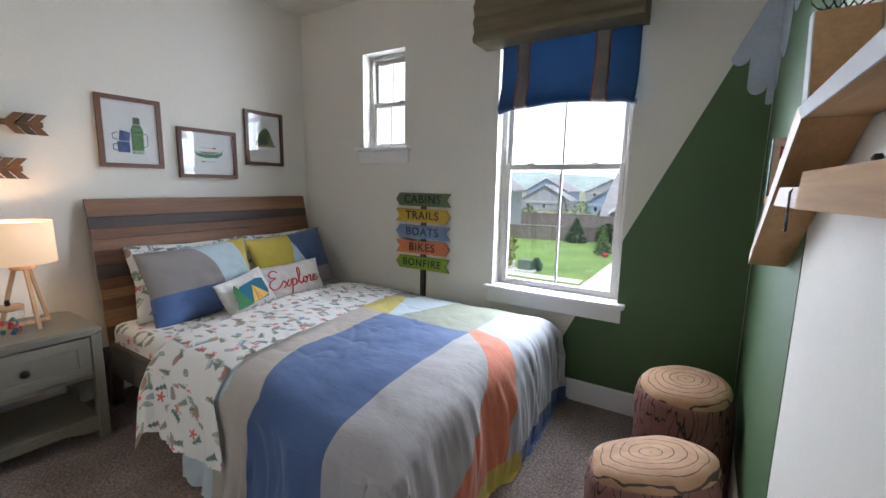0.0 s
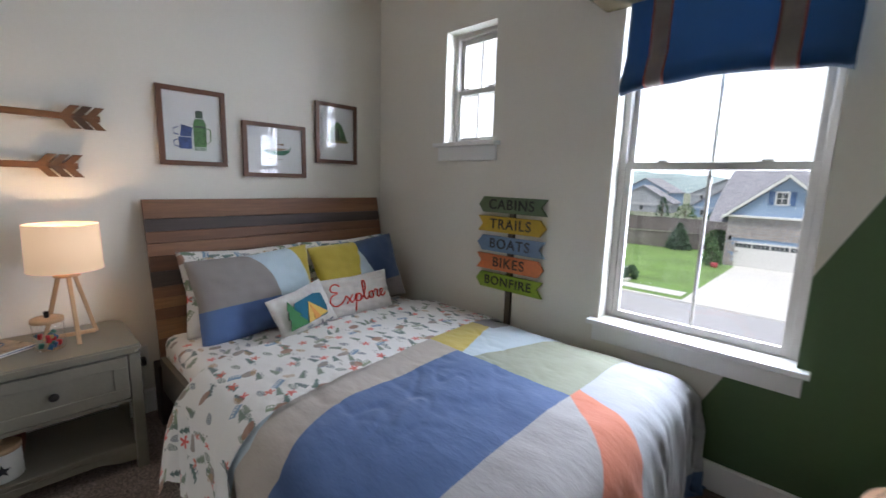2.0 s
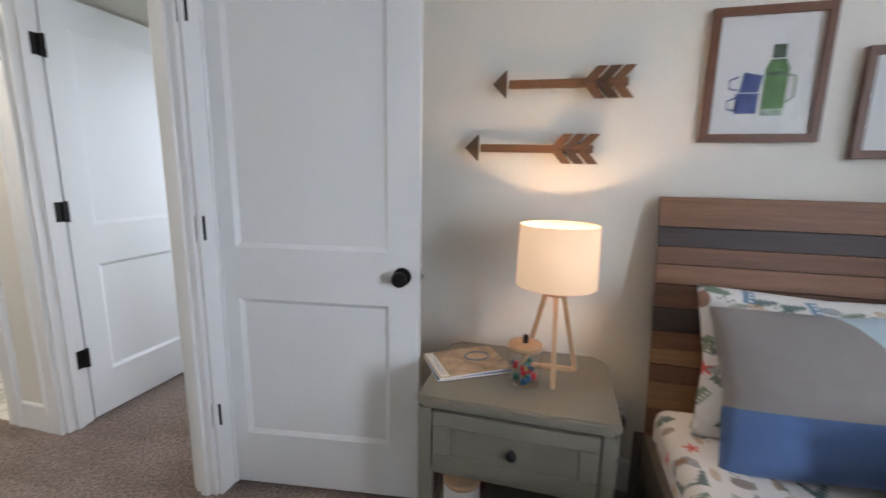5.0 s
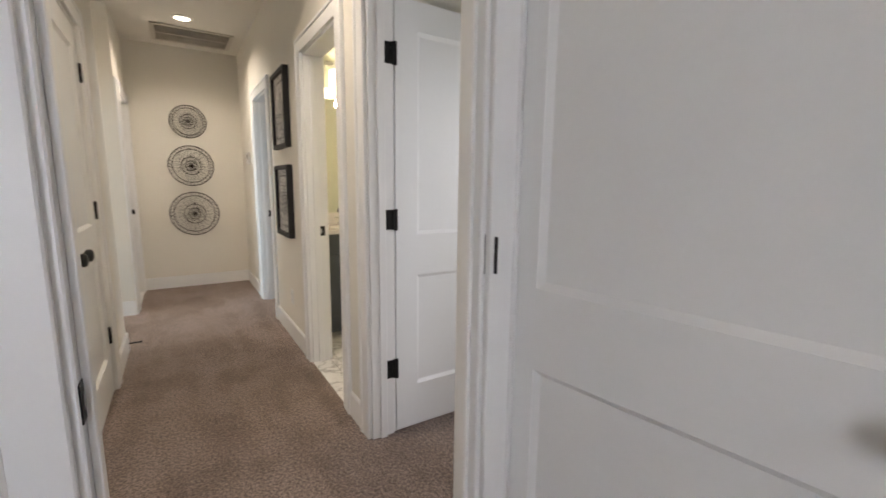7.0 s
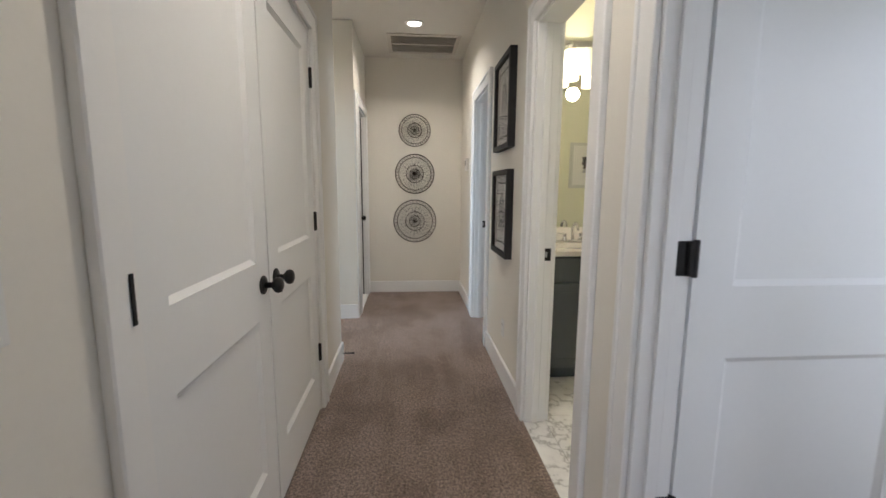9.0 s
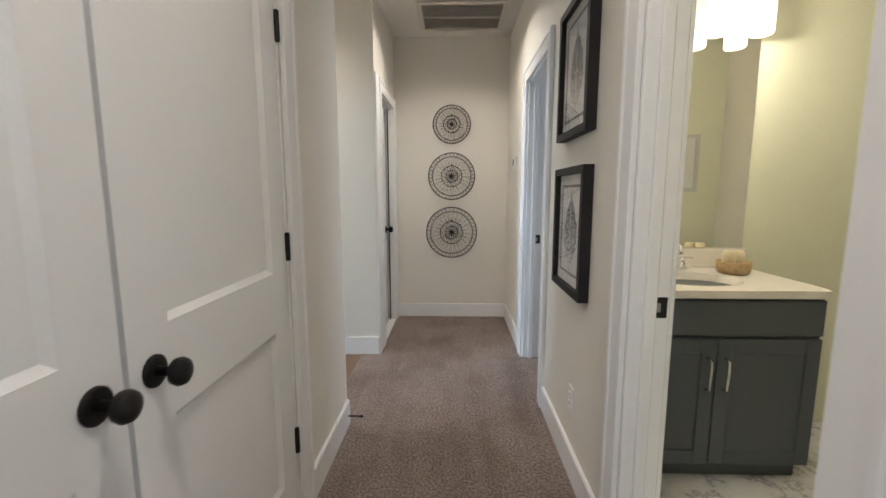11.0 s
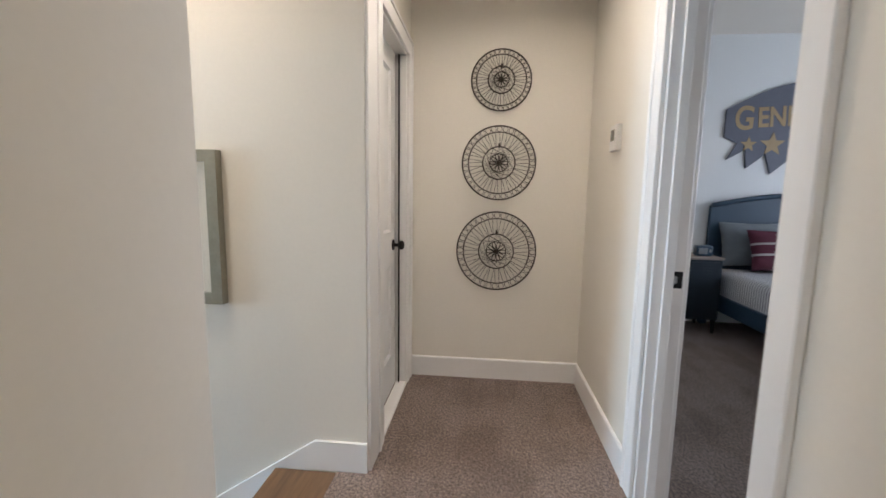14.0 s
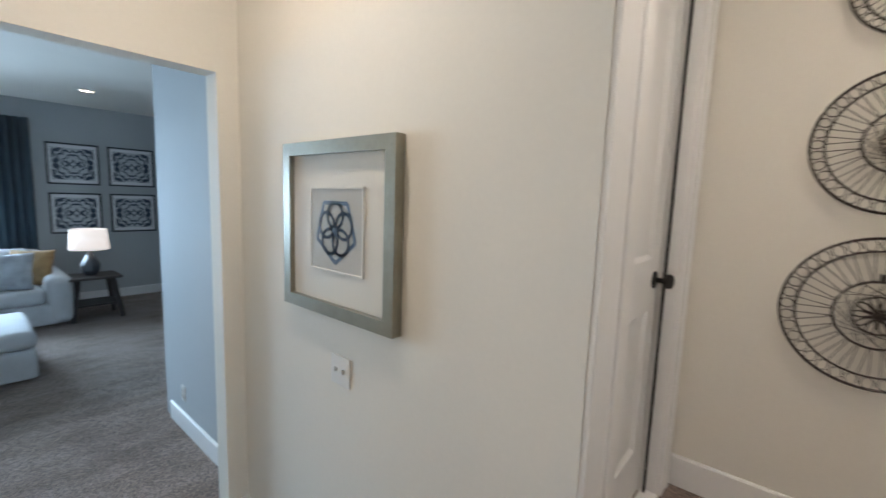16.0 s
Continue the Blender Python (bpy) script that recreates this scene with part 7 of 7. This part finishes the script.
for s in (-1, 1):
    bm = prism(B(), [(s * 4.15, 3.95), (s * 4.15, 4.17), (0, 7.75), (0, 7.5)], 1, -11.0, 0.42)
    part("gable_roof", bm, SHINGLE, house)
    part("barge_board", prism(B(), [(s * 4.15, 3.88), (s * 4.15, 4.12), (0, 7.70), (0, 7.42)], 1, 0.42, 0.48), WHITEW, house)
part("main_roof", prism(B(), [(-0.5, 3.6), (-4.0, 6.0), (-11.0, 9.2), (-18, 6.0), (-18, 3.6)], 0, gr - 2, 5.2), SHINGLE, house)
part("main_wall", box(B(), (gr - 1.6, -17.5, 0), (4.8, -11.0, 4.2)), SIDING, house)
gd = part("garage_door", box(B(), (-1.9, 0.002, 0.0), (3.0, 0.02, 2.13)), WHITEW, house, "white panelled garage door")
for i in range(4):
    for j in range(4):
        part("door_panel" if j < 3 else "door_window", box(B(), (-1.82 + 1.22 * i, 0.02, 0.06 + 0.53 * j), (-0.70 + 1.22 * i, 0.045, 0.52 + 0.53 * j - (0.12 if j == 3 else 0)), 0.008, 1), WHITEW if j < 3 else DARKG, gd)
for z in (1.79,):
    for i in range(4):
        for q in range(1, 4):
            part("window_bar", box(B(), (-1.82 + 1.22 * i + 0.28 * q - 0.012, 0.045, 1.65), (-1.82 + 1.22 * i + 0.28 * q + 0.012, 0.055, 1.99)), WHITEW, gd)
wn2 = part("gable_window", box(B(), (-0.15, 0.03, 5.25), (0.75, 0.10, 6.35), 0.02), WHITEW, house, "white-framed gable window")
for i in range(2):
    for j in range(2):
        part("pane", box(B(), (-0.03 + 0.36 * i, 0.10, 5.36 + 0.46 * j), (0.27 + 0.36 * i, 0.11, 5.76 + 0.46 * j)), DARKG, wn2)
for x in (-0.55, 0.80):
    part("shutter", box(B(), (x, 0.03, 5.25), (x + 0.36, 0.08, 6.35), 0.01), SHUT, house, "blue louvred shutter")
part("wall_lantern", lathe(B(), [(0.02, 0.0), (0.10, 0.05), (0.13, 0.30), (0.02, 0.42)], (3.35, 0.16, 2.2), 6), BLACK, house)


def far_house(at, w, d, h, rise, wallm, turn, label):
    hs = thing("house", at, label, "house", "houses beyond the fence", turn)
    part("wall", prism(B(), [(-w / 2, 0), (w / 2, 0), (w / 2, h), (0, h + rise), (-w / 2, h)], 1, -d, 0), wallm, hs)
    for s in (-1, 1):
        part("roof", prism(B(), [(s * (w / 2 + 0.5), h - 0.45), (s * (w / 2 + 0.5), h - 0.15), (0, h + rise + 0.35), (0, h + rise + 0.05)], 1, -d - 0.4, 0.4), SHINGLE, hs)
    for k in range(3):
        x = -w / 2 + w * (k + 0.5) / 3
        for z in ([0.9, 3.7] if h > 4 else [0.9]):
            wd = part("window", box(B(), (x - 0.55, 0, z), (x + 0.55, 0.06, z + 1.4), 0.02), WHITEW, hs)
            part("pane", box(B(), (x - 0.44, 0.06, z + 0.1), (x + 0.44, 0.075, z + 1.3)), DARKG, wd)
    part("gutter", box(B(), (-w / 2 - 0.5, 0.3, h - 0.5), (w / 2 + 0.5, 0.42, h - 0.35)), WHITEW, hs)


far_house((22.5, -45, GZ), 9, 10, 6.0, 3.0, SIDING2, 8, "grey-sided two-storey house behind the lawn")
for x, y, w, h, rise, m, tn in ((14, -92, 15, 3.2, 4.2, SIDING, -12), (31, -98, 14, 3.2, 4.0, SIDING2, 6), (48, -94, 13, 3.4, 4.2, WHITEW, -8), (22, -132, 18, 5.5, 4.5, SIDING2, 10), (44, -138, 18, 5.5, 4.5, SIDING, -10), (66, -125, 16, 5.4, 4.2, SIDING2, 6), (8, -140, 18, 5.5, 4.5, WHITEW, 4), (70, -98, 14, 3.4, 4.2, SIDING, 12)):
    far_house((x * 1.2, y * 1.2, GZ - 0.6), w, 11, h, rise, m, tn, "suburban house with a grey shingle roof")

FENCE = wood("fence_boards", (0.16, 0.14, 0.135), 2, 0.85, 0.25, 3)


def fence(p, q, h, label):
    d = Vector(q) - Vector(p)
    fe = thing("fence", (p[0], p[1], GZ), label, "fence", "garden fences", math.degrees(math.atan2(d.y, d.x)))
    n = int(d.length / 0.30)
    bd = part("board", box(B(), (0, -0.012, 0.05), (0.285, 0.012, h)), FENCE, fe)
    for k in range(1, n):
        again(bd, fe, Matrix.Translation((0.30 * k, 0, 0)))
    for k in range(0, n, 8):
        part("post", box(B(), (0.30 * k - 0.06, -0.14, 0), (0.30 * k + 0.06, -0.02, h + 0.08)), FENCE, fe)
    part("cap_rail", box(B(), (0, -0.05, h), (0.30 * n, 0.05, h + 0.05)), FENCE, fe)


fence((9.5, -50.5), (28.0, -47.0), 1.65, "dark weathered board fence behind the lawn")
fence((5.2, -56.0), (9.5, -50.5), 1.65, "dark weathered board fence behind the lawn")
fence((9.0, -70.0), (40.0, -66.0), 2.0, "dark board fence further back")
LEAVES = [mat("leaves_%d" % i, c, 0.8, var=0.4, scale=4, fine=14, bump=0) for i, c in enumerate(((0.045, 0.10, 0.045), (0.07, 0.15, 0.035), (0.17, 0.20, 0.04)))]
TRUNK = mat("bark", (0.10, 0.075, 0.055), 0.9, var=0.3)


def plant(name, at, r, h, m, label, n, cone=False, stem=0.0, seed=1):
    rnd = random.Random(seed)
    p = thing(name, at, label, name)
    tk = B()
    tube(tk, [(0, 0, 0), (0.02 * h, 0, 0.3 * h), (0, 0.01 * h, 0.75 * h)], 0.022 * h + 0.01, 7)
    for k in range(5):
        a, z = rnd.uniform(0, 6.28), h * rnd.uniform(0.3, 0.7)
        tube(tk, [(0, 0, z), (0.6 * r * math.cos(a), 0.6 * r * math.sin(a), z + 0.12 * h)], 0.008 * h + 0.004, 5)
    part("trunk", tk, TRUNK, p)
    bm = B()
    for k in range(n):
        a = rnd.uniform(0, 6.28)
        t = rnd.random()
        z = stem + (h - stem) * t
        lim = r * (1 - t) ** 0.8 + 0.05 if cone else r * math.sin(math.pi * min(0.97, 0.12 + 0.86 * t)) ** 0.6
        q = lim * rnd.uniform(0.55, 1.12)
        c = Vector((q * math.cos(a), q * math.sin(a), z))
        s = (0.10 + 0.05 * r) * rnd.uniform(0.6, 1.5)
        m4 = Matrix.Translation(c) @ Euler((rnd.uniform(0, 6.28), rnd.uniform(0, 6.28), a)).to_matrix().to_4x4()
        vs = [bm.verts.new(m4 @ Vector(v)) for v in ((-s, 0, 0), (0, -s * 0.5, 0.1 * s), (s, 0, 0), (0, s * 0.5, 0.1 * s))]
        bm.faces.new(vs)
    part("crown", bm, m, p)


plant("conifer", (10.4, -50.0, GZ), 1.15, 2.7, LEAVES[0], "dense dark green conifer before the fence", 2600, True, 0.1, 2)
plant("shrub", (7.3, -52.0, GZ), 1.2, 2.2, LEAVES[1], "bushy green shrub beside the garage", 900, False, 0.2, 3)
plant("shrub", (5.75, -42.0, GZ), 0.65, 2.4, LEAVES[1], "upright green shrub with a red planter", 900, True, 0.15, 4)
plant("tree", (9.5, -25.3, GZ), 1.55, 4.3, LEAVES[2], "young yellow-green street tree", 1700, False, 0.8, 5)
plant("shrub", (8.35, -31.0, GZ), 0.45, 0.95, LEAVES[0], "low round shrub by the utility box", 300, False, 0.05, 6)
for k in range(9):
    plant("shrub", (12 + 4.2 * k, -72 - 3 * (k % 3), GZ), 1.6, 3.0 + (k % 3), LEAVES[k % 2], "garden tree among the far houses", 320, k % 2 == 0, 0.3, 20 + k)
pot = thing("planter", (5.35, -41.2, GZ), "small red planter by the driveway", "planter")
part("pot", lathe(B(), [(0.16, 0), (0.24, 0.05), (0.28, 0.38), (0.24, 0.38), (0.20, 0.1), (0.01, 0.1)], seg=16), mat("red_pot", (0.40, 0.05, 0.06), 0.6), pot, "", True)
for x, y, w, h in ((9.0, -30.6, 1.1, 0.75), (10.3, -30.2, 0.9, 0.55)):
    ub = thing("utility_box", (x, y, GZ), "green and white utility cabinet on a concrete pad", "utility box", "utility boxes")
    part("pad", box(B(), (-w * 0.7, -0.6, 0), (w * 0.7, 0.6, 0.14), 0.02), CONCRETE, ub)
    part("cabinet", box(B(), (-w / 2, -0.4, 0.14), (w / 2, 0.4, 0.14 + h), 0.05), mat("utility_green", (0.10, 0.15, 0.11), 0.5) if h > 0.6 else WHITEW, ub)
hill = B()
cols = []
for k in range(61):
    x = -700 + 1400 * k / 60
    z = 16 + 14 * noise.noise((k * 0.13, 0.5, 0)) + 5 * noise.noise((k * 0.6, 3.5, 0)) + 2 * noise.noise((k * 1.9, 3.5, 0))
    cols.append([hill.verts.new((x, -620, GZ - 1)), hill.verts.new((x, -700, GZ + max(5, z))), hill.verts.new((x, -1000, GZ + max(8, z * 1.5)))])
for a, b in zip(cols, cols[1:]):
    for j in range(2):
        hill.faces.new((a[j], a[j + 1], b[j + 1], b[j]))
bmesh.ops.recalc_face_normals(hill, faces=hill.faces[:])
solid("backdrop", hill, FARLAND, "hazy wooded hills on the horizon", smooth=True)
